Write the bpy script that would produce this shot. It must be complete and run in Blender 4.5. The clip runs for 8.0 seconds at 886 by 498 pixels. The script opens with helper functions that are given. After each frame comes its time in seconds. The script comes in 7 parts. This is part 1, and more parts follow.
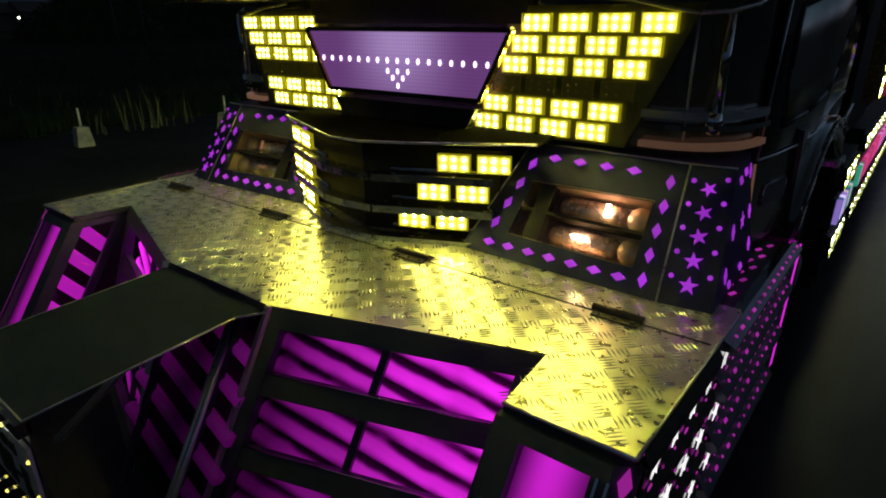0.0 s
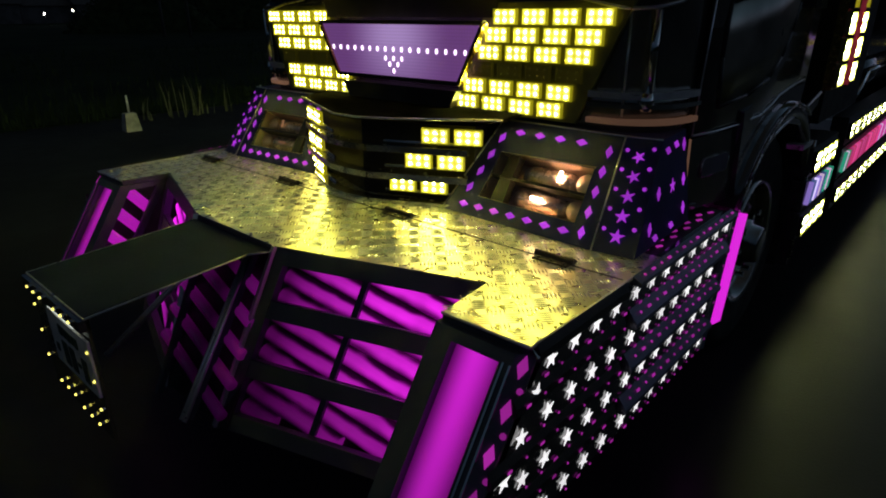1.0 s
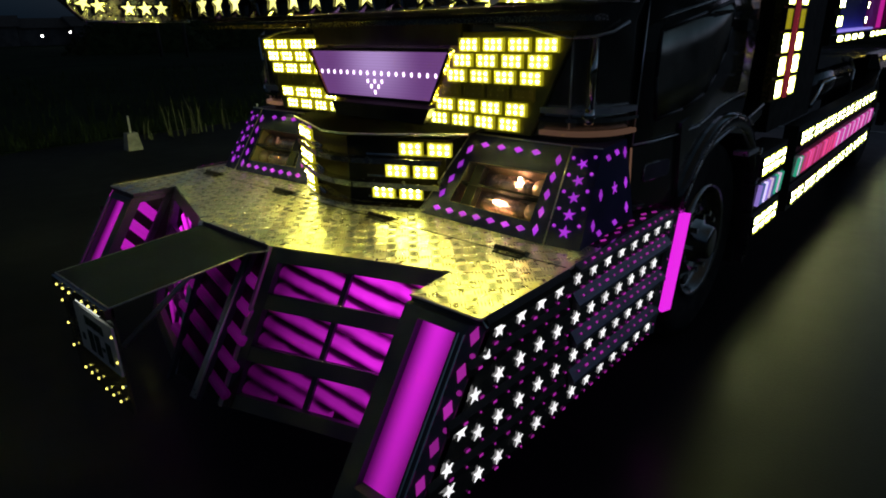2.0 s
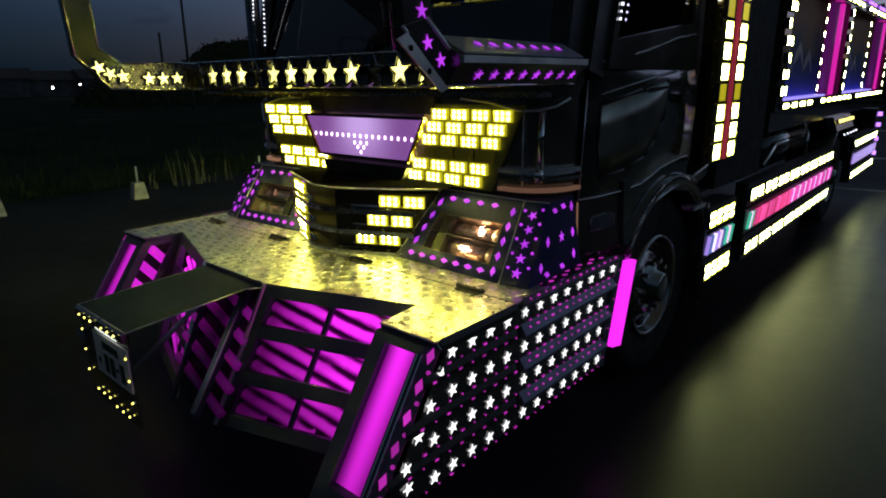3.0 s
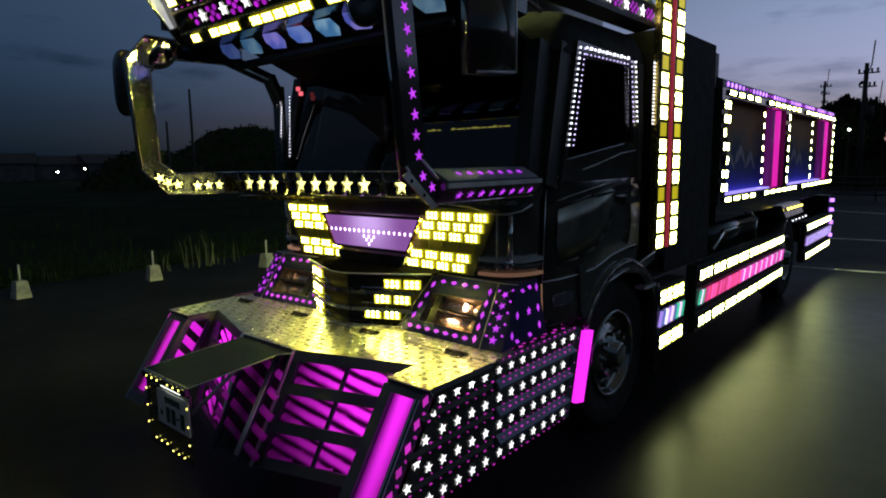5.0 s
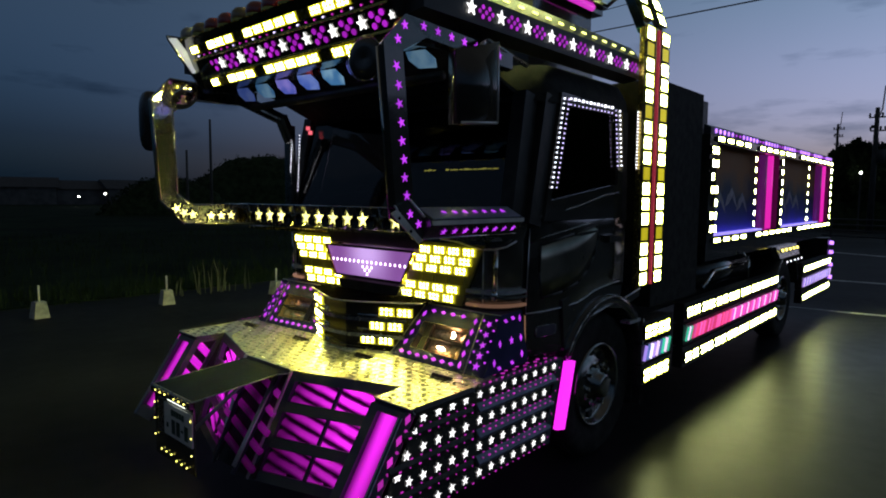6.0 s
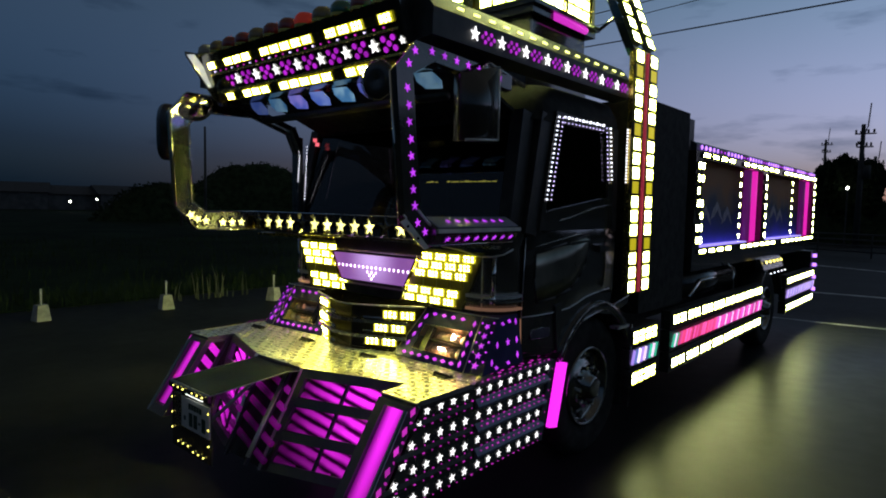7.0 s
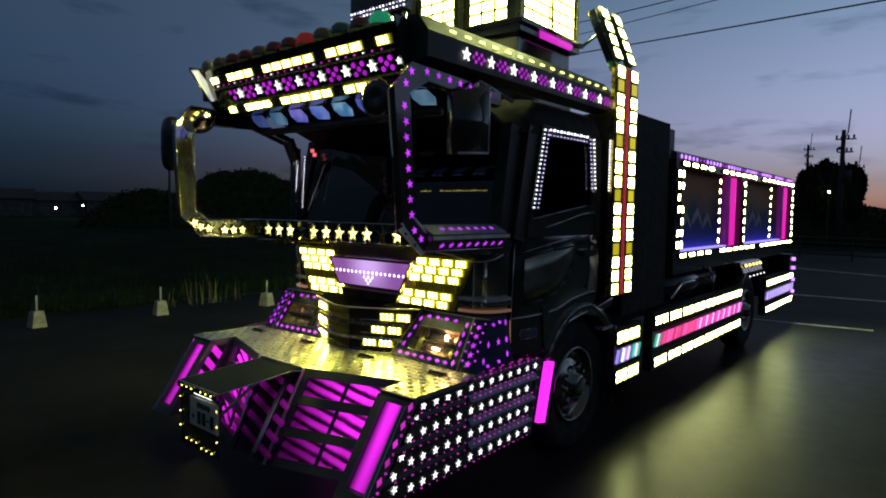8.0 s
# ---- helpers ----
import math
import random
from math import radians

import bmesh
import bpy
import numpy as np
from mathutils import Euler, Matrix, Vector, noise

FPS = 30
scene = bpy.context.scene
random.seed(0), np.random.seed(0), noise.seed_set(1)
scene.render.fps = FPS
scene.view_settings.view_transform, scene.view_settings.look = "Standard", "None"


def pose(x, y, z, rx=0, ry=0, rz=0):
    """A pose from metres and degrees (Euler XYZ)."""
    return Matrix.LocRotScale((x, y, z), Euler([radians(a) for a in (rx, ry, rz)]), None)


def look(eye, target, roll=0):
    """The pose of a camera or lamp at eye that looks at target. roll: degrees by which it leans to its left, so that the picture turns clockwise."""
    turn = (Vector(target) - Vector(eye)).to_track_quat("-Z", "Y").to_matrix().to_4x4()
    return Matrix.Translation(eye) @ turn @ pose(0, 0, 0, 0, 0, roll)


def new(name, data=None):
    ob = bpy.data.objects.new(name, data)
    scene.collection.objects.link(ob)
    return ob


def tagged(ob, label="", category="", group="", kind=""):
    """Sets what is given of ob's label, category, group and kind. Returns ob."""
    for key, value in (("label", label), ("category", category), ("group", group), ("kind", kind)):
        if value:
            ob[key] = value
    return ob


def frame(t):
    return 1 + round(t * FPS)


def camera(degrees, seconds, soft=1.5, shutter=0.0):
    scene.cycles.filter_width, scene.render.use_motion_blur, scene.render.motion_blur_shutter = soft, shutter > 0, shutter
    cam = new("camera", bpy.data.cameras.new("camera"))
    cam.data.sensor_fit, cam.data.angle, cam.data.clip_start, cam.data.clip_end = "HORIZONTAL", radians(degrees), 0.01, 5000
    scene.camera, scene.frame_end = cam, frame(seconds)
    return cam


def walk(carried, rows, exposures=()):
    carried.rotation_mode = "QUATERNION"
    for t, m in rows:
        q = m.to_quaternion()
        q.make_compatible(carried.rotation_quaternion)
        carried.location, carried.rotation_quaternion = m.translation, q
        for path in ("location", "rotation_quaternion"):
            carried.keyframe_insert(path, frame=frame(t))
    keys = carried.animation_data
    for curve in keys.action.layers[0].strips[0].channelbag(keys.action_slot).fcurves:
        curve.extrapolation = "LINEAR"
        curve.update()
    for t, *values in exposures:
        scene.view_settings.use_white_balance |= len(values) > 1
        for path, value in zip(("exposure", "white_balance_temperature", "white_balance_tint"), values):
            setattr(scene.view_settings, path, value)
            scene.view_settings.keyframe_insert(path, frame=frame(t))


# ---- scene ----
cam = camera(72.4, 8.0, soft=1.9)
PATH = [
    (0, (1.381, -0.815, 1.496), (0.221, 0.65, 0.781), -0.4),
    (0.5, (1.547, -0.888, 1.505), (0.341, 0.543, 0.801), -1.1),
    (1, (1.736, -0.963, 1.502), (0.493, 0.421, 0.768), -0.4),
    (1.5, (1.865, -1.04, 1.522), (0.622, 0.347, 0.791), -1.0),
    (3, (2.294, -1.294, 1.62), (1.017, 0.15, 1.086), -0.7),
    (3.5, (2.462, -1.404, 1.665), (1.173, 0.055, 1.208), -0.5),
    (4, (2.551, -1.522, 1.688), (1.256, -0.039, 1.336), -0.5),
    (4.5, (2.626, -1.677, 1.732), (1.345, -0.175, 1.411), -1.2),
    (6, (3.0, -1.889, 1.799), (1.665, -0.409, 1.625), 0.4),
    (6.5, (3.074, -1.974, 1.8), (1.738, -0.494, 1.644), 0.7),
    (7, (3.115, -2.104, 1.802), (1.798, -0.605, 1.66), 1.1),
    (7.5, (3.159, -2.225, 1.808), (1.86, -0.71, 1.67), 1.1),
    (8, (3.236, -2.29, 1.821), (1.946, -0.766, 1.696), 0.9),
]
walk(cam, [(t, look(eye, target, roll)) for t, eye, target, roll in PATH], exposures=[(0.0, -0.05), (1.7, 0.05), (3.0, 0.72), (4.5, 0.88), (6.0, 0.92), (8.0, 0.97)])

SUN_ELEVATION, SUN_ROTATION, SKY_STRENGTH = -3.0, 24.0, 3.65
GLOW = (0.41, 0.91, 0.0)   # where the last light lies

# ---- world and light: dusk after sunset, glow low behind the truck's far end ----
world = bpy.data.worlds.new("dusk")
scene.world = world
world.use_nodes = True
wn, wl = world.node_tree.nodes, world.node_tree.links
wn.clear()
w_out = wn.new("ShaderNodeOutputWorld")
w_bg = wn.new("ShaderNodeBackground")
w_sky = wn.new("ShaderNodeTexSky")
w_sky.sky_type = "NISHITA"
w_sky.sun_disc = False
w_sky.sun_elevation = radians(SUN_ELEVATION)
w_sky.sun_rotation = radians(SUN_ROTATION)
w_sky.air_density, w_sky.dust_density, w_sky.ozone_density = 1.0, 0.6, 4.0
w_tc = wn.new("ShaderNodeTexCoord")
w_map = wn.new("ShaderNodeMapping")
w_map.inputs["Scale"].default_value = (1.0, 1.0, 4.5)
w_noise = wn.new("ShaderNodeTexNoise")
w_noise.inputs["Scale"].default_value = 5.5
w_noise.inputs["Detail"].default_value = 7
w_noise.inputs["Roughness"].default_value = 0.55
w_ramp = wn.new("ShaderNodeValToRGB")
w_ramp.color_ramp.elements[0].position, w_ramp.color_ramp.elements[0].color = 0.575, (1.0, 1.0, 1.0, 1)
w_ramp.color_ramp.elements[1].position, w_ramp.color_ramp.elements[1].color = 0.72, (0.58, 0.62, 0.66, 1)
w_mix = wn.new("ShaderNodeMixRGB")
w_mix.blend_type = "MULTIPLY"
w_mix.inputs["Fac"].default_value = 1.0
w_grey = wn.new("ShaderNodeHueSaturation")
w_grey.inputs["Saturation"].default_value = 0.62
wl.new(w_tc.outputs["Generated"], w_map.inputs["Vector"])
wl.new(w_map.outputs["Vector"], w_noise.inputs["Vector"])
wl.new(w_noise.outputs["Fac"], w_ramp.inputs["Fac"])
w_haze = wn.new("ShaderNodeMixRGB")
w_haze.inputs["Fac"].default_value = 0.5
w_haze.inputs["Color2"].default_value = (0.0033, 0.0054, 0.0088, 1)
wl.new(w_sky.outputs["Color"], w_grey.inputs["Color"])
wl.new(w_grey.outputs["Color"], w_haze.inputs["Color1"])
wl.new(w_haze.outputs["Color"], w_mix.inputs["Color1"])
wl.new(w_ramp.outputs["Color"], w_mix.inputs["Color2"])
# the sky is bluer and darker away from the last light, and pinkish low under it
w_dot = wn.new("ShaderNodeVectorMath")
w_dot.operation = "DOT_PRODUCT"
w_dot.inputs[1].default_value = GLOW
w_side = wn.new("ShaderNodeMapRange")
w_side.interpolation_type = "SMOOTHSTEP"
w_side.inputs["From Min"].default_value, w_side.inputs["From Max"].default_value = -0.30, 0.95
w_sep = wn.new("ShaderNodeSeparateXYZ")
w_high = wn.new("ShaderNodeMapRange")
w_high.inputs["From Min"].default_value, w_high.inputs["From Max"].default_value = 0.03, 0.34
w_low = wn.new("ShaderNodeMixRGB")
w_low.inputs["Color1"].default_value, w_low.inputs["Color2"].default_value = (1.20, 0.92, 0.90, 1), (0.56, 0.83, 0.68, 1)
w_tint = wn.new("ShaderNodeMixRGB")
w_away = wn.new("ShaderNodeMixRGB")
w_away.inputs["Color1"].default_value, w_away.inputs["Color2"].default_value = (0.17, 0.44, 0.57, 1), (0.32, 0.51, 0.47, 1)
wl.new(w_high.outputs["Result"], w_away.inputs["Fac"])
wl.new(w_away.outputs["Color"], w_tint.inputs["Color1"])
w_all = wn.new("ShaderNodeMixRGB")
w_all.blend_type = "MULTIPLY"
w_all.inputs["Fac"].default_value = 1.0
wl.new(w_tc.outputs["Generated"], w_dot.inputs[0])
wl.new(w_tc.outputs["Generated"], w_sep.inputs["Vector"])
wl.new(w_dot.outputs["Value"], w_side.inputs["Value"])
wl.new(w_sep.outputs["Z"], w_high.inputs["Value"])
wl.new(w_high.outputs["Result"], w_low.inputs["Fac"])
wl.new(w_side.outputs["Result"], w_tint.inputs["Fac"])
wl.new(w_low.outputs["Color"], w_tint.inputs["Color2"])
wl.new(w_mix.outputs["Color"], w_all.inputs["Color1"])
wl.new(w_tint.outputs["Color"], w_all.inputs["Color2"])
# unseen sky overhead: an added paler, greyer fill than the band along the horizon
w_top = wn.new("ShaderNodeMapRange")
w_top.interpolation_type = "SMOOTHSTEP"
w_top.inputs["From Min"].default_value, w_top.inputs["From Max"].default_value = 0.40, 0.80
w_zenith = wn.new("ShaderNodeMixRGB")
w_zenith.inputs["Color2"].default_value = (0.0072, 0.0072, 0.0070, 1)
wl.new(w_sep.outputs["Z"], w_top.inputs["Value"])
wl.new(w_top.outputs["Result"], w_zenith.inputs["Fac"])
wl.new(w_all.outputs["Color"], w_zenith.inputs["Color1"])
wl.new(w_zenith.outputs["Color"], w_bg.inputs["Color"])
w_bg.inputs["Strength"].default_value = SKY_STRENGTH
wl.new(w_bg.outputs["Background"], w_out.inputs["Surface"])


# ---- materials ----
def surface(name, colour, rough=0.5, metal=0.0, scale=8.0, vary=0.25, bump=0.0, bump_scale=60.0, rough_vary=0.15, coat=0.0, second=None):
    """A painted or metal surface: colour and gloss vary at two scales, with fine relief."""
    m = bpy.data.materials.new(name)
    m.use_nodes = True
    n, l = m.node_tree.nodes, m.node_tree.links
    p = n["Principled BSDF"]
    tc = n.new("ShaderNodeTexCoord")
    big, fine = n.new("ShaderNodeTexNoise"), n.new("ShaderNodeTexNoise")
    big.inputs["Scale"].default_value, big.inputs["Detail"].default_value = scale, 5
    fine.inputs["Scale"].default_value, fine.inputs["Detail"].default_value = bump_scale, 4
    l.new(tc.outputs["Object"], big.inputs["Vector"])
    l.new(tc.outputs["Object"], fine.inputs["Vector"])
    ramp = n.new("ShaderNodeValToRGB")
    a = [c * (1 - vary) for c in colour]
    b = list(second) if second else [min(1, c * (1 + vary)) for c in colour]
    ramp.color_ramp.elements[0].position, ramp.color_ramp.elements[0].color = 0.35, (*a, 1)
    ramp.color_ramp.elements[1].position, ramp.color_ramp.elements[1].color = 0.68, (*b, 1)
    l.new(big.outputs["Fac"], ramp.inputs["Fac"])
    l.new(ramp.outputs["Color"], p.inputs["Base Color"])
    rr = n.new("ShaderNodeMapRange")
    rr.inputs["From Min"].default_value, rr.inputs["From Max"].default_value = 0.3, 0.7
    rr.inputs["To Min"].default_value, rr.inputs["To Max"].default_value = max(0.02, rough - rough_vary), min(1, rough + rough_vary)
    l.new(fine.outputs["Fac"], rr.inputs["Value"])
    l.new(rr.outputs["Result"], p.inputs["Roughness"])
    p.inputs["Metallic"].default_value = metal
    p.inputs["Coat Weight"].default_value = coat
    p.inputs["Coat Roughness"].default_value = 0.06
    if bump:
        bn = n.new("ShaderNodeBump")
        bn.inputs["Strength"].default_value, bn.inputs["Distance"].default_value = bump, 0.004
        l.new(fine.outputs["Fac"], bn.inputs["Height"])
        l.new(bn.outputs["Normal"], p.inputs["Normal"])
    return m


def glow(name, colour, strength, base=None, vary=0.15, rough=0.25):
    """A lamp's lens or a backlit acrylic: emits, a little brighter or dimmer from piece to piece."""
    m = bpy.data.materials.new(name)
    m.use_nodes = True
    n, l = m.node_tree.nodes, m.node_tree.links
    p = n["Principled BSDF"]
    p.inputs["Base Color"].default_value = (*(base or [c * 0.5 for c in colour]), 1)
    p.inputs["Roughness"].default_value = rough
    p.inputs["Emission Color"].default_value = (*colour, 1)
    oi = n.new("ShaderNodeObjectInfo")
    mr = n.new("ShaderNodeMapRange")
    mr.inputs["To Min"].default_value, mr.inputs["To Max"].default_value = strength * (1 - vary), strength * (1 + vary)
    l.new(oi.outputs["Random"], mr.inputs["Value"])
    l.new(mr.outputs["Result"], p.inputs["Emission Strength"])
    return m


def glow_panel(name, colour, strength, axis, lo, hi, dark=0.25, foot=1.0, z0=0.0, z1=1.0):
    """Backlit acrylic that fades to the rims and, by foot, to its lower end."""
    m = glow(name, colour, strength)
    n, l = m.node_tree.nodes, m.node_tree.links
    p = n["Principled BSDF"]
    tc, sep = n.new("ShaderNodeTexCoord"), n.new("ShaderNodeSeparateXYZ")
    l.new(tc.outputs["Object"], sep.inputs["Vector"])
    mr, mz = n.new("ShaderNodeMapRange"), n.new("ShaderNodeMapRange")
    mr.inputs["From Min"].default_value, mr.inputs["From Max"].default_value = lo, hi
    mz.inputs["From Min"].default_value, mz.inputs["From Max"].default_value = z0, z1
    mz.inputs["To Min"].default_value, mz.inputs["To Max"].default_value = strength * foot, strength
    l.new(sep.outputs[axis], mr.inputs["Value"])
    l.new(sep.outputs["Z"], mz.inputs["Value"])
    ramp = n.new("ShaderNodeValToRGB")
    ramp.color_ramp.interpolation = "EASE"
    e = ramp.color_ramp.elements
    e[0].position, e[0].color = 0.0, (dark, dark, dark, 1)
    e[1].position, e[1].color = 1.0, (dark, dark, dark, 1)
    mid = e.new(0.45)
    mid.color = (1, 1, 1, 1)
    l.new(mr.outputs["Result"], ramp.inputs["Fac"])
    mul = n.new("ShaderNodeMath")
    mul.operation = "MULTIPLY"
    l.new(ramp.outputs["Color"], mul.inputs[0])
    l.new(mz.outputs["Result"], mul.inputs[1])
    l.new(mul.outputs["Value"], p.inputs["Emission Strength"])
    return m


def glass(name, tint=(0.6, 0.65, 0.7), rough=0.02):
    m = bpy.data.materials.new(name)
    m.use_nodes = True
    p = m.node_tree.nodes["Principled BSDF"]
    p.inputs["Base Color"].default_value = (*tint, 1)
    p.inputs["Roughness"].default_value = rough
    p.inputs["Transmission Weight"].default_value = 1.0
    p.inputs["IOR"].default_value = 1.45
    return m


M_BLACK = surface("black_gloss_paint", (0.042, 0.040, 0.034), 0.17, 0.0, 5, 0.3, 0.7, 4, 0.05, coat=0.6)
M_MIRRORBLACK = surface("black_mirror_paint", (0.25, 0.24, 0.215), 0.20, 0.85, 5, 0.3, 0.6, 5, 0.04)
M_TRIM = surface("black_satin_plastic", (0.036, 0.034, 0.029), 0.42, 0.0, 9, 0.3, 0.15, 180, 0.12)
M_TRIM.node_tree.nodes["Principled BSDF"].inputs["Specular IOR Level"].default_value = 0.3
M_NOSE = surface("dull_grey_sheet", (0.014, 0.021, 0.060), 0.6, 0.0, 4, 0.2, 0.03, 140, 0.06)
M_NOSE.node_tree.nodes["Principled BSDF"].inputs["Specular IOR Level"].default_value = 0.03
M_LEDGE = surface("dark_satin_ledge", (0.145, 0.14, 0.19), 0.36, 0.6, 6, 0.2, 0.05, 90, 0.06)
M_WING = surface("grey_satin_sheet", (0.28, 0.31, 0.40), 0.36, 0.25, 5, 0.15, 0.03, 120, 0.05)
M_SLATE = surface("slate_powder_coat", (0.080, 0.090, 0.115), 0.44, 0.25, 6, 0.18, 0.12, 220, 0.1)
M_NAVY = surface("dark_navy_sheet", (0.038, 0.042, 0.120), 0.55, 0.0, 6, 0.18, 0.12, 220, 0.1)
M_NAVY.node_tree.nodes["Principled BSDF"].inputs["Specular IOR Level"].default_value = 0.12
M_CHROME = surface("polished_steel", (0.66, 0.66, 0.63), 0.07, 1.0, 7, 0.10, 0.01, 8, 0.03)
M_STEEL = surface("brushed_steel", (0.42, 0.42, 0.41), 0.24, 1.0, 10, 0.25, 0.08, 140, 0.1)
M_DARKSTEEL = surface("dark_mirror_steel", (0.23, 0.225, 0.205), 0.16, 1.0, 6, 0.3, 0.5, 12, 0.07)
M_MIDSTEEL = surface("grey_polished_steel", (0.38, 0.385, 0.39), 0.28, 1.0, 8, 0.2, 0.05, 90, 0.08)
M_LUG = surface("worn_bright_aluminium", (0.86, 0.85, 0.80), 0.22, 0.70, 9, 0.1, 0.0, 60, 0.04)
M_BRIGHT = surface("bright_drawn_steel", (0.82, 0.82, 0.82), 0.34, 0.72, 12, 0.1, 0.1, 40, 0.08)
M_WAVY = surface("dented_chrome_sheet", (0.74, 0.74, 0.68), 0.09, 0.945, 7, 0.12, 0.9, 6, 0.04)
M_SATIN = surface("satin_bare_steel", (0.74, 0.73, 0.68), 0.40, 0.85, 9, 0.2, 0.1, 60, 0.06)
M_PLATE = surface("tread_plate_aluminium", (0.70, 0.67, 0.50), 0.29, 0.78, 5, 0.14, 0.010, 45, 0.03)
M_BRASS = surface("brass_sheet", (0.55, 0.42, 0.10), 0.22, 1.0, 8, 0.25, 0.05, 60, 0.08)
M_PANE = surface("grey_reflective_pane", (0.22, 0.215, 0.175), 0.34, 1.0, 3, 0.4, 0.4, 7, 0.08)
M_COPPER = surface("copper_tinted_reflector", (0.86, 0.60, 0.46), 0.40, 0.6, 9, 0.3, 0.06, 40, 0.08)
M_RUBBER = surface("tyre_rubber", (0.030, 0.029, 0.026), 0.75, 0.0, 14, 0.35, 0.4, 160, 0.1)
M_RUBBER.node_tree.nodes["Principled BSDF"].inputs["Specular IOR Level"].default_value = 0.12
M_WHITE = surface("white_enamel", (0.72, 0.72, 0.69), 0.4, 0.0, 12, 0.12, 0.08, 90, 0.1)
M_CONCRETE = surface("weathered_concrete", (0.42, 0.41, 0.37), 0.85, 0.0, 11, 0.25, 0.6, 90, 0.08)
M_SEAT = surface("dark_seat_cloth", (0.06, 0.06, 0.062), 0.85, 0.0, 20, 0.3, 0.3, 300, 0.05)
M_LID = surface("dull_black_lid", (0.003, 0.003, 0.003), 0.85, 0.0, 9, 0.3, 0.1, 120, 0.1)
M_LID.node_tree.nodes["Principled BSDF"].inputs["Specular IOR Level"].default_value = 0.0
M_GLASS = glass("cab_glass", (0.13, 0.13, 0.12))
M_GLASS_DARK = glass("smoked_door_glass", (0.10, 0.10, 0.10))
M_LENS_BULB = glow("halogen_glow", (1.0, 0.62, 0.38), 48.0)
# low amber glow put in for orange lamp reflections on bare metal
M_AMBERGLOW = glow("amber_reflection_glow", (1.0, 0.50, 0.30), 0.11, (0.5, 0.3, 0.2), 0.5)
M_LENS = glow("yellow_led_lens", (0.90, 0.82, 0.06), 0.85, (0.5, 0.45, 0.05))
M_HALO = glow("yellow_led_halo", (0.96, 0.91, 0.24), 1.6, (0.6, 0.6, 0.2))
M_DOT = glow("yellow_led_chip", (1.0, 0.92, 0.16), 330.0, (0.8, 0.8, 0.5))
# olive colour carries the lamps' yellow haze on this steel
M_OLIVE = surface("steel_in_lamp_haze", (0.30, 0.29, 0.10), 0.42, 0.7, 8, 0.25, 0.1, 60, 0.1)
# housings and unlit lenses glow faintly for light bled from the lit ones
M_SHELL = glow("yellow_bleed_rim", (0.80, 0.70, 0.02), 0.30, (0.4, 0.36, 0.05))
M_OFFLENS = glow("unlit_lens_bleed", (0.60, 0.54, 0.05), 0.016, (0.12, 0.11, 0.02))
M_OFF = surface("unlit_yellow_lens", (0.11, 0.10, 0.012), 0.25, 0.0, 10, 0.2, 0.05, 60, 0.1, coat=0.5)
M_WARM = glow("pale_yellow_led_lens", (0.82, 0.92, 0.15), 8.0, (0.5, 0.5, 0.3))
M_WARMDOT = glow("pale_yellow_led_chip", (0.90, 1.0, 0.42), 36.0, (0.8, 0.8, 0.6))
M_STAR = glow("white_star_lens", (1.0, 0.98, 1.0), 0.95, (0.7, 0.7, 0.7), 0.2)
M_STARY = glow("yellow_star_lens", (1.0, 0.92, 0.26), 1.7, (0.5, 0.5, 0.2), 0.35)
M_MAG = glow("magenta_cutout", (0.64, 0.03, 0.55), 0.44, (0.2, 0.02, 0.25), 0.4)
M_VIOLET = glow("violet_cutout", (0.46, 0.04, 0.80), 0.70, (0.1, 0.02, 0.2), 0.25)
M_MAGFLAT = glow("magenta_acrylic", (0.80, 0.02, 0.78), 0.95, (0.3, 0.02, 0.3), 0.08)
M_MAGDIM = glow("dim_magenta_acrylic", (0.45, 0.04, 0.50), 0.07, (0.16, 0.03, 0.16))
M_PINK = glow("pink_lamp", (0.88, 0.09, 0.42), 0.65, (0.3, 0.05, 0.1), 0.45)
M_REDPINK = glow("red_pink_lamp", (0.85, 0.06, 0.22), 0.75, (0.3, 0.04, 0.08), 0.6)
M_ROSE = glow("rose_lamp", (0.80, 0.07, 0.60), 0.60, (0.3, 0.05, 0.2), 0.6)
M_RED = glow("red_tube", (0.62, 0.05, 0.10), 0.24, (0.3, 0.03, 0.03), 0.85)
M_BLUE = glow("blue_lit_acrylic", (0.20, 0.32, 0.85), 0.24, (0.15, 0.2, 0.4), 0.5)
M_GREEN = glow("green_lamp", (0.05, 0.60, 0.36), 0.5, (0.05, 0.3, 0.2), 0.3)
M_WHITELED = glow("cool_white_led", (0.86, 0.86, 1.0), 1.7, (0.7, 0.7, 0.8), 0.3)
M_WHITELED_DIM = glow("dim_white_tube", (0.85, 0.62, 0.90), 0.55, (0.7, 0.7, 0.8), 0.3)
M_VIOLETLED_DIM = glow("dim_violet_tube", (0.45, 0.30, 1.0), 0.6, (0.3, 0.2, 0.5), 0.3)
M_VIOLETLED = glow("violet_led", (0.45, 0.18, 1.0), 1.3, (0.3, 0.2, 0.5), 0.3)
M_LILACLED = glow("lilac_led", (0.66, 0.56, 1.0), 1.1, (0.4, 0.3, 0.5), 0.4)
M_FARLIGHT = glow("far_street_lamp", (1.0, 0.98, 0.9), 14.0)


# ---- building helpers ----
def part(name, bm, material, parent=None, label="", smooth=False):
    """Links a bmesh as one mesh object under a thing or part."""
    bmesh.ops.recalc_face_normals(bm, faces=bm.faces[:])
    me = bpy.data.meshes.new(name)
    bm.to_mesh(me)
    bm.free()
    for m in material if isinstance(material, (list, tuple)) else [material]:
        me.materials.append(m)
    if smooth:
        me.polygons.foreach_set("use_smooth", [True] * len(me.polygons))
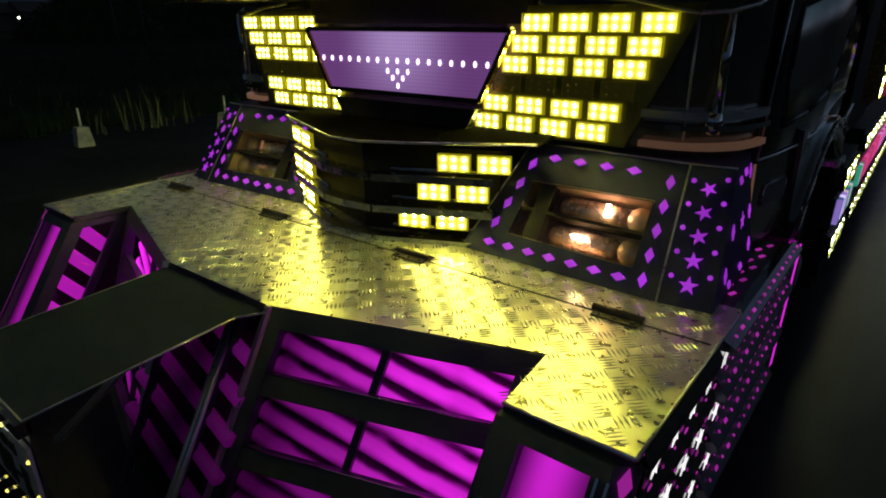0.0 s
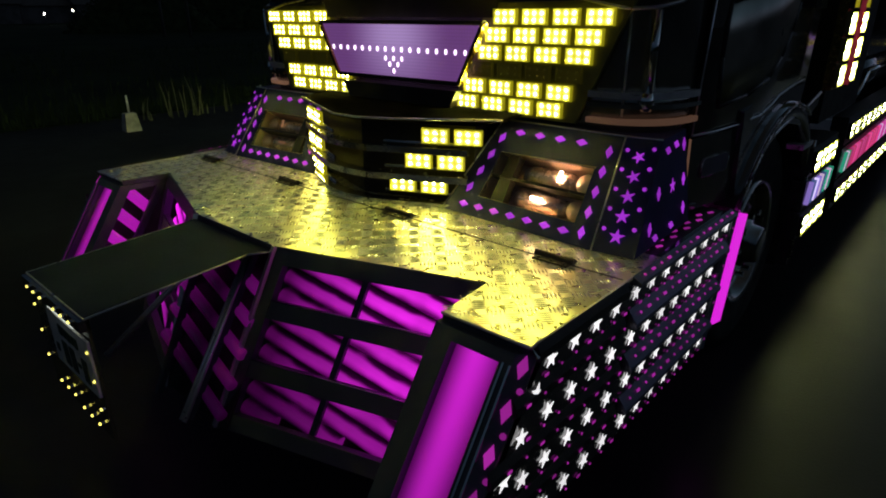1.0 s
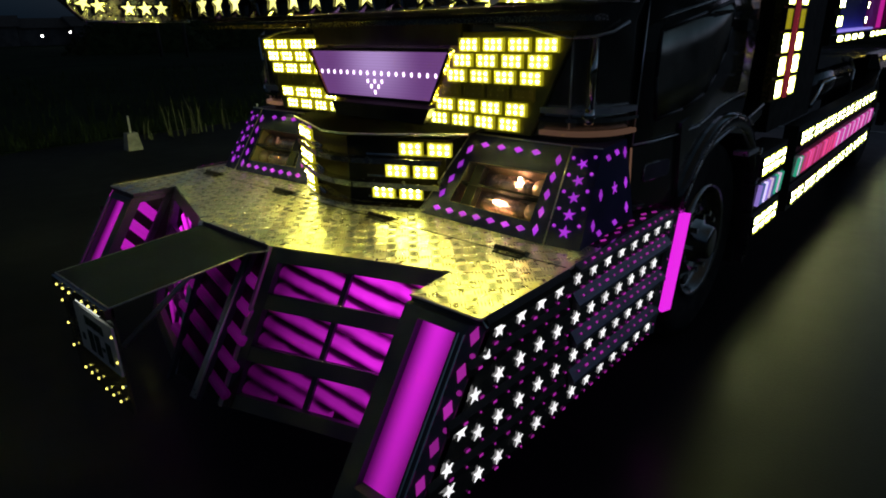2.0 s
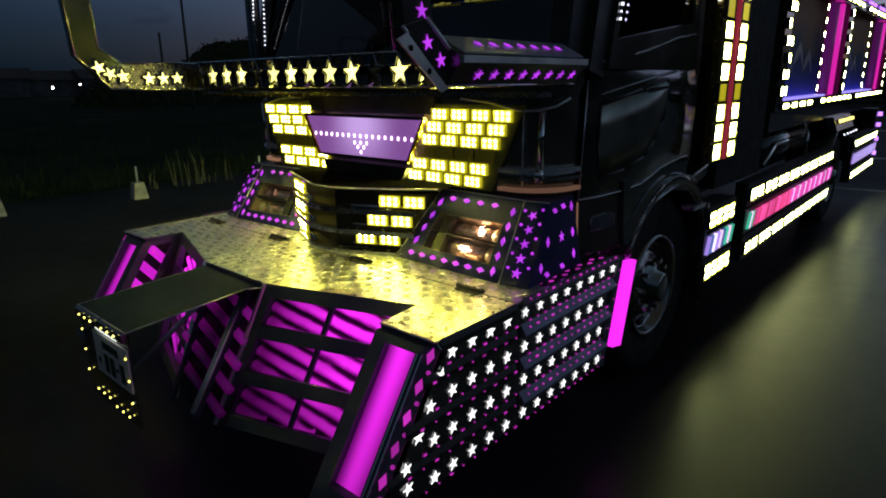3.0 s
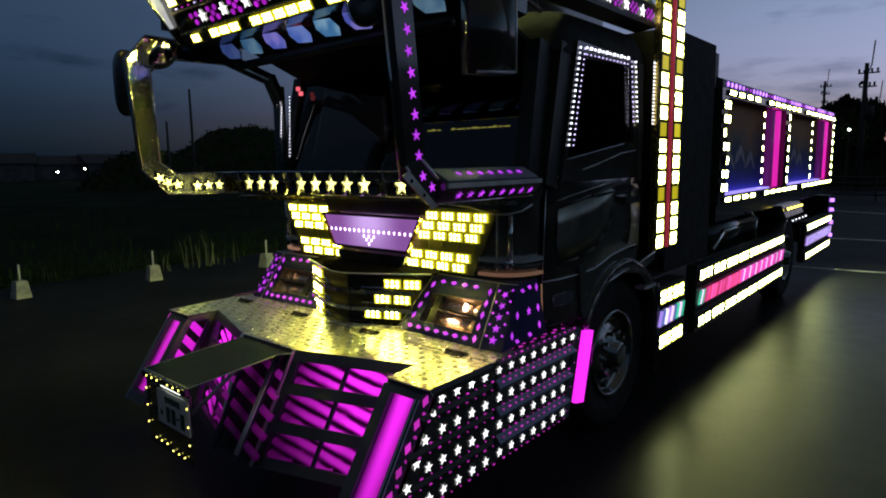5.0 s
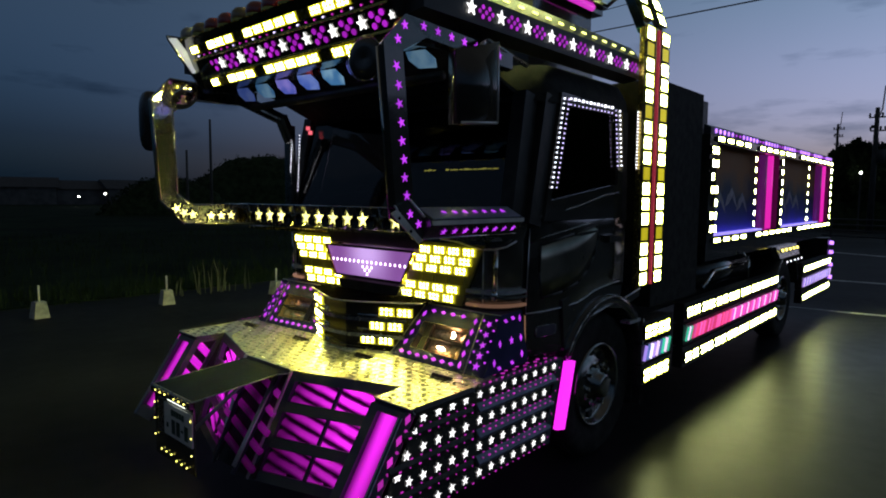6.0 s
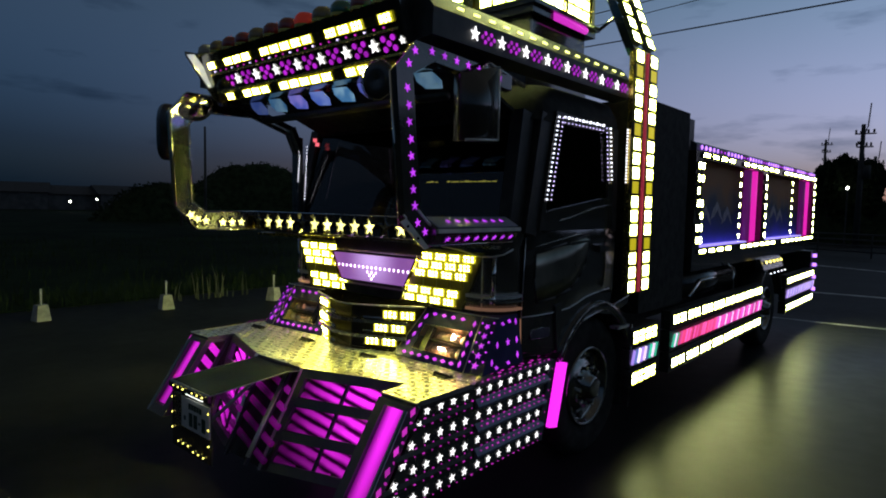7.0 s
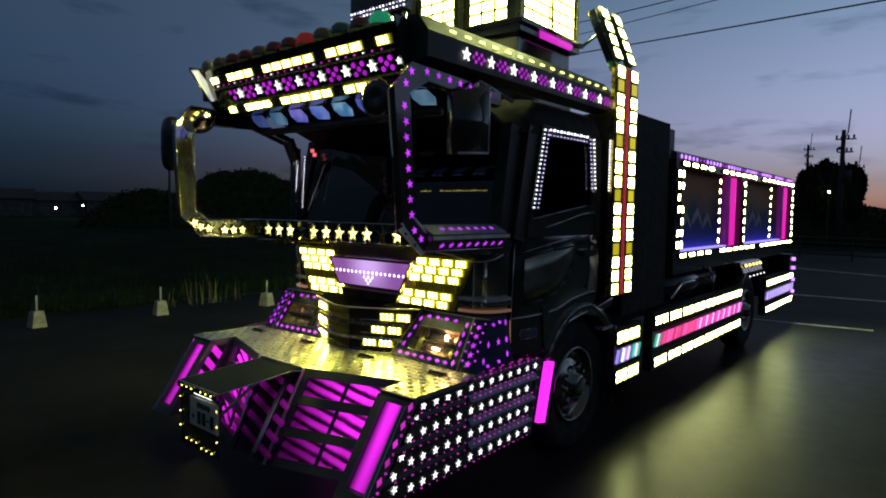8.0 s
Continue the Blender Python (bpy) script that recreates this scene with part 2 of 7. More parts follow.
    ob = new(name, me)
    ob.parent = parent
    return tagged(ob, label) if label else ob


def mesh_of(name, bm, material, smooth=False):
    ob = part(name, bm, material, None, "", smooth)
    me = ob.data
    bpy.data.objects.remove(ob)
    return me


def piece(name, me, m, parent, label=""):
    ob = new(name, me)
    ob.parent = parent
    ob.matrix_basis = m
    return tagged(ob, label) if label else ob


def thing(name, label, category, group="", kind="", at=(0, 0, 0)):
    ob = new(name)
    ob.empty_display_size = 0.2
    ob.location = at
    return tagged(ob, label, category, group, kind)


def bevel(bm, width, segments=2, only=None):
    edges = [e for e in (only or bm.edges) if len(e.link_faces) == 2 and e.calc_face_angle(0) > 0.5]
    bmesh.ops.bevel(bm, geom=edges, offset=width, segments=segments, affect="EDGES", profile=0.6)
    return bm


def box(bm, x0, x1, y0, y1, z0, z1, mi=0):
    v = [bm.verts.new((x, y, z)) for z in (z0, z1) for y in (y0, y1) for x in (x0, x1)]
    for q in ((0, 1, 3, 2), (4, 5, 7, 6), (0, 1, 5, 4), (2, 3, 7, 6), (0, 2, 6, 4), (1, 3, 7, 5)):
        bm.faces.new([v[i] for i in q]).material_index = mi
    return bm


def hexa(bm, bottom, top, mi=0):
    """A solid between two loops of equally many points."""
    a = [bm.verts.new(p) for p in bottom]
    b = [bm.verts.new(p) for p in top]
    k = len(a)
    bm.faces.new(a[::-1]).material_index = mi
    bm.faces.new(b).material_index = mi
    for i in range(k):
        bm.faces.new((a[i], a[(i + 1) % k], b[(i + 1) % k], b[i])).material_index = mi
    return bm


def slab(bm, loop, shift, mi=0):
    s = Vector(shift)
    return hexa(bm, loop, [Vector(p) + s for p in loop], mi)


def rod(bm, p0, p1, r, n=12, r1=None, mi=0):
    p0, p1 = Vector(p0), Vector(p1)
    q = (p1 - p0).to_track_quat("Z", "Y")
    ring = [(math.cos(2 * math.pi * i / n), math.sin(2 * math.pi * i / n)) for i in range(n)]
    ra, rb = r, r if r1 is None else r1
    return hexa(bm, [p0 + q @ Vector((c * ra, s * ra, 0)) for c, s in ring], [p1 + q @ Vector((c * rb, s * rb, 0)) for c, s in ring], mi)


def sweep(bm, pts, radii, n=8):
    """One round bar through the points, with a radius for each."""
    pts = [Vector(p) for p in pts]
    rings = []
    for i, p in enumerate(pts):
        d = (pts[min(i + 1, len(pts) - 1)] - pts[max(i - 1, 0)]).normalized()
        u = d.orthogonal().normalized()
        w = d.cross(u)
        if rings:
            # keep the rings from twisting against each other
            k = min(range(n), key=lambda j: (p + (u * math.cos(2 * math.pi * j / n) + w * math.sin(2 * math.pi * j / n)) * radii[i] - rings[-1][0].co).length)
        else:
            k = 0
        rings.append([bm.verts.new(p + (u * math.cos(2 * math.pi * (j + k) / n) + w * math.sin(2 * math.pi * (j + k) / n)) * radii[i]) for j in range(n)])
    for a, b in zip(rings, rings[1:]):
        for j in range(n):
            bm.faces.new((a[j], a[(j + 1) % n], b[(j + 1) % n], b[j])).smooth = True
    bm.faces.new(rings[0][::-1])
    bm.faces.new(rings[-1])
    return bm


def beam(bm, p0, p1, w, h, up=(0, 0, 1), mi=0):
    """A bar of section w by h from p0 to p1, h along up."""
    p0, p1 = Vector(p0), Vector(p1)
    d = (p1 - p0).normalized()
    u = (Vector(up) - d * d.dot(Vector(up))).normalized()
    s = d.cross(u)
    sec = [s * (a * w / 2) + u * (b * h / 2) for a, b in ((-1, -1), (1, -1), (1, 1), (-1, 1))]
    return hexa(bm, [p0 + c for c in sec], [p1 + c for c in sec], mi)


def lathe(bm, rings, axis_to, n=32, mi=0):
    """Turned shape: rings of (distance along, radius) about the axis that axis_to (a matrix) gives its z."""
    loops = []
    for a, r in rings:
        loops.append([bm.verts.new(axis_to @ Vector((r * math.cos(2 * math.pi * i / n), r * math.sin(2 * math.pi * i / n), a))) for i in range(n)])
    for p, q in zip(loops, loops[1:]):
        for i in range(n):
            f = bm.faces.new((p[i], p[(i + 1) % n], q[(i + 1) % n], q[i]))
            f.material_index, f.smooth = mi, True
    return bm


class Face:
    """A flat face in space: origin, unit directions along and up, and its outward normal."""

    def __init__(self, o, u, v):
        self.o = Vector(o)
        self.u = Vector(u).normalized()
        v = Vector(v)
        self.v = (v - self.u * v.dot(self.u)).normalized()
        self.n = self.u.cross(self.v)

    def p(self, a, b, off=0.0):
        return self.o + self.u * a + self.v * b + self.n * off

    def m(self, a, b, off=0.0, turn=0.0, size=1.0):
        r = Matrix((self.u, self.v, self.n)).transposed().to_4x4()
        return Matrix.Translation(self.p(a, b, off)) @ r @ Matrix.Rotation(radians(turn), 4, "Z") @ Matrix.Scale(size, 4)


def led_mesh(name, w, h, cols, rows, lens, chip, depth=0.014, chip_r=0.0045, halo=None, halo_r=0.011, cross=False, shell=None):
    """A lamp module: black housing with a raised rim, a lens sunk into it and the chips in rows."""
    bm = bmesh.new()
    box(bm, -w / 2, w / 2, -h / 2, h / 2, 0, depth * 0.6, 0)
    t = min(w, h) * 0.045
    for x0, x1, y0, y1 in ((-w / 2, w / 2, h / 2 - t, h / 2), (-w / 2, w / 2, -h / 2, -h / 2 + t), (-w / 2, -w / 2 + t, -h / 2 + t, h / 2 - t), (w / 2 - t, w / 2, -h / 2 + t, h / 2 - t)):
        box(bm, x0, x1, y0, y1, depth * 0.6, depth, 0)
    z = depth * 0.8
    v = [bm.verts.new(c) for c in ((-w / 2 + t, -h / 2 + t, z), (w / 2 - t, -h / 2 + t, z), (w / 2 - t, h / 2 - t, z), (-w / 2 + t, h / 2 - t, z))]
    bm.faces.new(v).material_index = 1
    if cross:
        c = min(w, h) * 0.05
        box(bm, -c, c, -h / 2 + t, h / 2 - t, depth * 0.6, depth * 1.25, 0)
        box(bm, -w / 2 + t, w / 2 - t, -c, c, depth * 0.6, depth * 1.2, 0)
    for i in range(cols):
        for j in range(rows):
            cx, cy = (i + 0.5) / cols * (w - 3 * t) - (w - 3 * t) / 2, (j + 0.5) / rows * (h - 3 * t) - (h - 3 * t) / 2
            if halo:
                bm.faces.new([bm.verts.new((cx + halo_r * math.cos(a), cy + halo_r * math.sin(a), z + 0.0008)) for a in [k * math.pi / 5 for k in range(10)]]).material_index = 3
            base = [bm.verts.new((cx + chip_r * math.cos(a), cy + chip_r * math.sin(a), z + 0.001)) for a in [k * math.pi / 3 for k in range(6)]]
            tip = bm.verts.new((cx, cy, z + 0.004))
            for k in range(6):
                bm.faces.new((base[k], base[(k + 1) % 6], tip)).material_index = 2
    return mesh_of(name, bm, [shell or M_TRIM, lens, chip] + ([halo] if halo else []))


def star_points(r, inner=0.385):
    return [(r * (1 if k % 2 == 0 else inner) * math.sin(k * math.pi / 5), r * (1 if k % 2 == 0 else inner) * math.cos(k * math.pi / 5)) for k in range(10)]


def star_mesh(name, r, material, depth=0.006, peak=0.004):
    """A five-pointed plate with a ridged front."""
    bm = bmesh.new()
    pts = star_points(r)
    a = [bm.verts.new((x, y, 0)) for x, y in pts]
    b = [bm.verts.new((x, y, depth)) for x, y in pts]
    c = bm.verts.new((0, 0, depth + peak))
    for k in range(10):
        bm.faces.new((a[k], a[(k + 1) % 10], b[(k + 1) % 10], b[k]))
        bm.faces.new((b[k], b[(k + 1) % 10], c))
    return mesh_of(name, bm, material)


def shape_mesh(name, pts, material, depth=0.003):
    bm = bmesh.new()
    hexa(bm, [(x, y, 0) for x, y in pts], [(x * 0.94, y * 0.94, depth) for x, y in pts])
    return mesh_of(name, bm, material)


def ngon(r, n=8, sx=1.0, sy=1.0):
    return [(r * sx * math.cos(2 * math.pi * k / n), r * sy * math.sin(2 * math.pi * k / n)) for k in range(n)]


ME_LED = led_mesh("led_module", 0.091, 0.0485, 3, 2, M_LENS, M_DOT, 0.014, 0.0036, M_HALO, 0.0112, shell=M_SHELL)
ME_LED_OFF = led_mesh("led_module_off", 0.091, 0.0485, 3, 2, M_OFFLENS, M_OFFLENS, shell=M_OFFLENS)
ME_BAR = led_mesh("bar_lamp", 0.142, 0.092, 4, 2, M_WARM, M_WARMDOT, 0.02, 0.0142, cross=True)
M_WARMSOFT = glow("soft_pale_led_chip", (0.90, 1.0, 0.42), 36.0, (0.8, 0.8, 0.6))
M_WARMLOW = glow("soft_pale_led_lens", (0.82, 0.90, 0.070), 5.0, (0.5, 0.5, 0.3))
ME_BLOCK = led_mesh("block_lamp", 0.225, 0.108, 5, 2, M_WARMLOW, M_WARMSOFT, 0.02, 0.0165, cross=True)
ME_STAR = star_mesh("white_star", 0.0242, M_STAR, 0.002, 0.002)
ME_STAR_V = star_mesh("violet_star", 0.024, M_VIOLET, 0.002, 0.001)
ME_DIAMOND = shape_mesh("violet_diamond", [(0, 0.021), (0.012, 0), (0, -0.021), (-0.012, 0)], M_VIOLET)
ME_DIAMOND_M = shape_mesh("magenta_diamond", [(0, 0.028), (0.013, 0.0), (0, -0.028), (-0.013, 0)], M_MAG)
ME_DOT_V = shape_mesh("violet_dot", ngon(0.0065), M_VIOLET)
ME_DOT_M = shape_mesh("magenta_dot", ngon(0.0055), M_MAG)
ME_DASH_M = shape_mesh("magenta_dash", [(-0.013, -0.0045), (0.010, -0.0055), (0.013, 0.0045), (-0.010, 0.0055)], M_MAG)

# ---- the ground ----
def asphalt():
    m = surface("damp_asphalt", (0.019, 0.020, 0.021), 0.30, 0.0, 0.7, 0.3, 0.0, 0.6, 0.05)
    n, l = m.node_tree.nodes, m.node_tree.links
    p = n["Principled BSDF"]
    sx, dry, more, less = n.new("ShaderNodeSeparateXYZ"), n.new("ShaderNodeMapRange"), n.new("ShaderNodeMath"), n.new("ShaderNodeMapRange")
    l.new([k for k in n if k.type == "TEX_COORD"][0].outputs["Object"], sx.inputs["Vector"])
    l.new(sx.outputs["X"], dry.inputs["Value"])
    dry.interpolation_type = "SMOOTHSTEP"
    dry.inputs["From Min"].default_value, dry.inputs["From Max"].default_value = 0.9, -1.8
    far, either = n.new("ShaderNodeMapRange"), n.new("ShaderNodeMath")
    far.interpolation_type, either.operation = "SMOOTHSTEP", "MAXIMUM"
    far.inputs["From Min"].default_value, far.inputs["From Max"].default_value = 5.5, 11.0
    l.new(sx.outputs["Y"], far.inputs["Value"])
    out, sides = n.new("ShaderNodeMapRange"), n.new("ShaderNodeMath")
    out.interpolation_type, sides.operation = "SMOOTHSTEP", "MAXIMUM"
    out.inputs["From Min"].default_value, out.inputs["From Max"].default_value, out.inputs["To Max"].default_value = 1.9, 3.3, 0.8
    l.new(sx.outputs["X"], out.inputs["Value"])
    l.new(dry.outputs["Result"], sides.inputs[0])
    l.new(out.outputs["Result"], sides.inputs[1])
    l.new(sides.outputs["Value"], either.inputs[0])
    l.new(far.outputs["Result"], either.inputs[1])
    more.operation = "MULTIPLY_ADD"
    more.inputs[1].default_value = 0.34
    l.new(either.outputs["Value"], more.inputs[0])
    more.inputs[2].default_value = 0.31
    l.new(either.outputs["Value"], less.inputs["Value"])
    less.inputs["To Min"].default_value, less.inputs["To Max"].default_value = 0.115, 0.05
    l.new(less.outputs["Result"], p.inputs["Specular IOR Level"])
    tc = [k for k in n if k.type == "TEX_COORD"][0]
    grit = n.new("ShaderNodeTexNoise")
    grit.inputs["Scale"].default_value, grit.inputs["Detail"].default_value = 95, 4
    bn = n.new("ShaderNodeBump")
    bn.inputs["Strength"].default_value, bn.inputs["Distance"].default_value = 0.30, 0.003
    blot, spread, total = n.new("ShaderNodeTexNoise"), n.new("ShaderNodeMapRange"), n.new("ShaderNodeMath")
    blot.inputs["Scale"].default_value, blot.inputs["Detail"].default_value, blot.inputs["Roughness"].default_value = 5.0, 6, 0.6
    l.new(tc.outputs["Object"], blot.inputs["Vector"])
    l.new(blot.outputs["Fac"], spread.inputs["Value"])
    for key, val in (("From Min", 0.3), ("From Max", 0.7), ("To Min", -0.02), ("To Max", 0.05)):
        spread.inputs[key].default_value = val
    total.operation = "ADD"
    l.new(more.outputs["Value"], total.inputs[0])
    l.new(spread.outputs["Result"], total.inputs[1])
    l.new(total.outputs["Value"], p.inputs["Roughness"])
    l.new(tc.outputs["Object"], grit.inputs["Vector"])
    l.new(grit.outputs["Fac"], bn.inputs["Height"])
    l.new(bn.outputs["Normal"], p.inputs["Normal"])
    return m


M_ASPHALT = asphalt()
M_FIELD = surface("dark_rice_field", (0.011, 0.021, 0.008), 0.95, 0.0, 0.35, 0.45, 0.8, 6.0, 0.05)
for m in (M_FIELD,):
    m.node_tree.nodes["Principled BSDF"].inputs["Specular IOR Level"].default_value = 0.05
M_PAINT = surface("worn_road_paint", (0.50, 0.50, 0.48), 0.7, 0.0, 3.0, 0.45, 0.3, 70, 0.1)
M_GRASS = surface("dry_weed", (0.15, 0.155, 0.085), 0.8, 0.0, 5.0, 0.4, 0.0, 60, 0.1)
M_LEAF = surface("night_foliage", (0.026, 0.040, 0.017), 0.9, 0.0, 2.0, 0.4, 0.0, 30, 0.1)
M_LEAF.node_tree.nodes["Principled BSDF"].inputs["Specular IOR Level"].default_value = 0.1
M_BARK = surface("bark", (0.05, 0.04, 0.03), 0.9, 0.0, 6.0, 0.4, 0.6, 30, 0.05)
M_POLE = surface("pole_concrete", (0.06, 0.06, 0.06), 0.85, 0.0, 3.0, 0.2, 0.2, 30, 0.05)
M_HOUSE = surface("house_render", (0.08, 0.08, 0.08), 0.85, 0.0, 1.0, 0.3, 0.2, 20, 0.05)
M_ROOF = surface("dark_roof_tile", (0.035, 0.036, 0.04), 0.7, 0.0, 2.0, 0.3, 0.4, 10, 0.1)

bm = bmesh.new()
lines = [-1500, -400, -120, -50, -24, -14] + list(range(-9, 19)) + [24, 34, 50, 120, 400, 1500]
sheet = [[bm.verts.new((x, y, 0)) for y in lines] for x in lines]
for i in range(len(lines) - 1):
    for j in range(len(lines) - 1):
        bm.faces.new((sheet[i][j], sheet[i + 1][j], sheet[i + 1][j + 1], sheet[i][j + 1]))
tagged(part("ground", bm, M_ASPHALT), "dark damp asphalt yard with a wet sheen", "ground", kind="structure")

bm = bmesh.new()
slab(bm, [(-900, -600, 0.0), (-8.2, -600, 0.0), (-8.2, 900, 0.0), (-900, 900, 0.0)], (0, 0, 0.02))
tagged(part("field", bm, M_FIELD), "dark green rice field beyond the yard's edge", "field", kind="structure")

for k, (x0, y0, x1, y1, w) in enumerate(((-1.2, 9.1, 2.3, 9.6, 0.10), (-6.0, 13.1, 9.0, 14.7, 0.16), (-9.0, 25.6, 9.0, 17.8, 0.20))):
    bm = bmesh.new()
    beam(bm, (x0, y0, 0.003), (x1, y1, 0.003), w, 0.006)
    tagged(part("road_line", bm, M_PAINT), "faded white painted line on asphalt", "road marking", "road lines", "structure")

# ---- the decorated truck ----
truck = thing("decorated_truck", "black custom truck covered in yellow and magenta lamps on damp asphalt", "truck")
ZD = 0.85           # height of the front deck
SLOPE = 0.67        # how far the bumper's lower edge runs forward, per metre of fall


def fy(z):
    """The corner towers' front face at height z."""
    return -0.03 - SLOPE * (ZD - z)


# front deck: tread plate with its lugs
DECK = [(1.14, -0.03), (1.14, 0.42), (1.14, 0.62), (-1.14, 0.62), (-1.14, 0.42), (-1.14, -0.03), (-0.895, -0.03), (-0.875, 0.165), (-0.235, -0.045), (0.235, -0.045), (0.875, 0.165), (0.895, -0.03)]
bm = bmesh.new()
slab(bm, [(x, y, ZD - 0.02) for x, y in DECK], (0, 0, 0.02))
for fc in bm.faces:
    fc.material_index = 0 if fc.calc_center_median().z > ZD - 0.004 else 1
deck = part("front_deck", bm, M_PLATE, truck, "tread plate deck of bare aluminium")
deck.data.materials.append(M_SLATE)


def on_deck(x, y):
    ax = abs(x)
    if ax > 1.125 or y > 0.6 or y < -0.02 or abs(y - 0.405) < 0.008:
        return False
    if ax > 0.88:
        return True
    return y > -0.03 + (0.205 * (ax - 0.22) / 0.65 if ax > 0.22 else 0) + 0.012


def lugs():
    verts, faces = [], []
    pitch, gap, half, wid, high = 0.052, 0.0100, 0.0205, 0.0027, 0.0017
    for i in range(-22, 23):
        for j in range(-1, 13):
            cx, cy = i * pitch, j * pitch
            turn = math.pi / 4 if (i + j) % 2 else -math.pi / 4
            c, s = math.cos(turn), math.sin(turn)
            for k in range(-2, 3):
                ox, oy = cx - s * k * gap, cy + c * k * gap
                if not on_deck(ox, oy):
                    continue
                b = len(verts)
                for a, w, z in ((-1, 0, 0), (0, -1, 0), (1, 0, 0), (0, 1, 0), (-0.45, 0, 1), (0.45, 0, 1)):
                    verts.append((ox + c * a * half - s * w * wid, oy + s * a * half + c * w * wid, ZD + z * high))
                faces.extend([(b, b + 1, b + 4), (b + 1, b + 2, b + 5), (b + 1, b + 5, b + 4), (b + 2, b + 3, b + 5), (b + 3, b, b + 4), (b + 3, b + 4, b + 5)])
    me = bpy.data.meshes.new("tread_pattern")
    me.from_pydata(verts, [], faces)
    me.materials.append(M_LUG)
    ob = new("tread_pattern", me)
    ob.parent = deck
    return tagged(ob, kind="stuff")


lugs()
for x0, y0, x1, y1 in ((0.895, -0.032, 1.14, -0.032), (-0.895, -0.032, -1.14, -0.032), (1.142, -0.03, 1.142, 0.60), (-1.142, -0.03, -1.142, 0.60)):
    bm = bmesh.new()
    rod(bm, (x0, y0, ZD - 0.001), (x1, y1, ZD - 0.001), 0.004, 8)
    part("deck_edge", bm, M_BRIGHT, deck, smooth=True)
# the seam between the two deck plates, and the four hinges over it
bm = bmesh.new()
box(bm, -1.13, 1.13, 0.4015, 0.4085, ZD - 0.001, ZD + 0.0012)
part("deck_seam", bm, M_TRIM, deck)


def hinge_mesh():
    bm = bmesh.new()
    box(bm, -0.055, 0.055, -0.030, -0.002, 0, 0.005)
    box(bm, -0.055, 0.055, 0.002, 0.030, 0, 0.005)
    rod(bm, (-0.062, 0, 0.010), (0.062, 0, 0.010), 0.009, 10)
    for x in (-0.04, 0.0, 0.04):
        for y in (-0.019, 0.019):
            rod(bm, (x, y, 0.005), (x, y, 0.009), 0.0055, 8)
    return mesh_of("hinge", bm, M_TRIM)


ME_HINGE = hinge_mesh()
for x in (-0.955, -0.335, 0.305, 0.925):
    piece("hinge", ME_HINGE, pose(x, 0.405, ZD + 0.001), deck, "black butt hinge with domed screws")

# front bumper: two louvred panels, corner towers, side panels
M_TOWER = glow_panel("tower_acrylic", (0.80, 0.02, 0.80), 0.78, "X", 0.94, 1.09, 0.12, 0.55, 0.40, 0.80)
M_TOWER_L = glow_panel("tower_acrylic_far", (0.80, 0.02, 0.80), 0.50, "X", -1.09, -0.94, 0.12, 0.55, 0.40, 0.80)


def glow_bands(name, strength, origin, across, pitch, phase):
    """Lit acrylic tubes: each is brightest along its own middle; the row fades inwards and downwards."""
    m = glow(name, (0.80, 0.02, 0.78), strength)
    n, l = m.node_tree.nodes, m.node_tree.links
    p = n["Principled BSDF"]

    def calc(kind, a, b=None):
        k = n.new("ShaderNodeMath")
        k.operation = kind
        for i, v in enumerate((a, b)):
            if v is None:
                continue
            if isinstance(v, (int, float)):
                k.inputs[i].default_value = v
            else:
                l.new(v, k.inputs[i])
        return k.outputs["Value"]

    def remap(v, lo, hi, a, b):
        k = n.new("ShaderNodeMapRange")
        for name2, x in (("From Min", lo), ("From Max", hi), ("To Min", a), ("To Max", b)):
            k.inputs[name2].default_value = x
        l.new(v, k.inputs["Value"])
        return k.outputs["Result"]

    tc, sep, wave = n.new("ShaderNodeTexCoord"), n.new("ShaderNodeSeparateXYZ"), n.new("ShaderNodeTexNoise")
    wave.inputs["Scale"].default_value = 7.0
    l.new(tc.outputs["Object"], wave.inputs["Vector"])
    l.new(tc.outputs["Object"], sep.inputs["Vector"])
    sub, dot = n.new("ShaderNodeVectorMath"), n.new("ShaderNodeVectorMath")
    sub.operation, dot.operation = "SUBTRACT", "DOT_PRODUCT"
    l.new(tc.outputs["Object"], sub.inputs[0])
    sub.inputs[1].default_value = tuple(origin)
    l.new(sub.outputs["Vector"], dot.inputs[0])
    dot.inputs[1].default_value = tuple(across)
    bent = calc("ADD", dot.outputs["Value"], remap(wave.outputs["Fac"], 0.3, 0.7, -0.006, 0.006))
    t = calc("FRACT", calc("DIVIDE", calc("SUBTRACT", bent, phase - pitch / 2), pitch))
    ramp = n.new("ShaderNodeValToRGB")
    ramp.color_ramp.interpolation = "EASE"
    e = ramp.color_ramp.elements
    e[0].position, e[0].color = 0.12, (0.008, 0.008, 0.008, 1)
    e[1].position, e[1].color = 0.56, (1, 1, 1, 1)
    for at2, c2 in ((0.76, 0.9), (0.93, 0.008)):
        e.new(at2).color = (c2, c2, c2, 1)
    l.new(t, ramp.inputs["Fac"])
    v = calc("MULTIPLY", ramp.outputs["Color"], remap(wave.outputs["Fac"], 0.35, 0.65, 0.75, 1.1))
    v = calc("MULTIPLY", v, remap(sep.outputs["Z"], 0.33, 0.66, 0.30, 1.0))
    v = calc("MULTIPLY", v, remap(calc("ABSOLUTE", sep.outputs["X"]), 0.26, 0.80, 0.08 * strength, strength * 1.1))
    l.new(v, p.inputs["Emission Strength"])
    return m


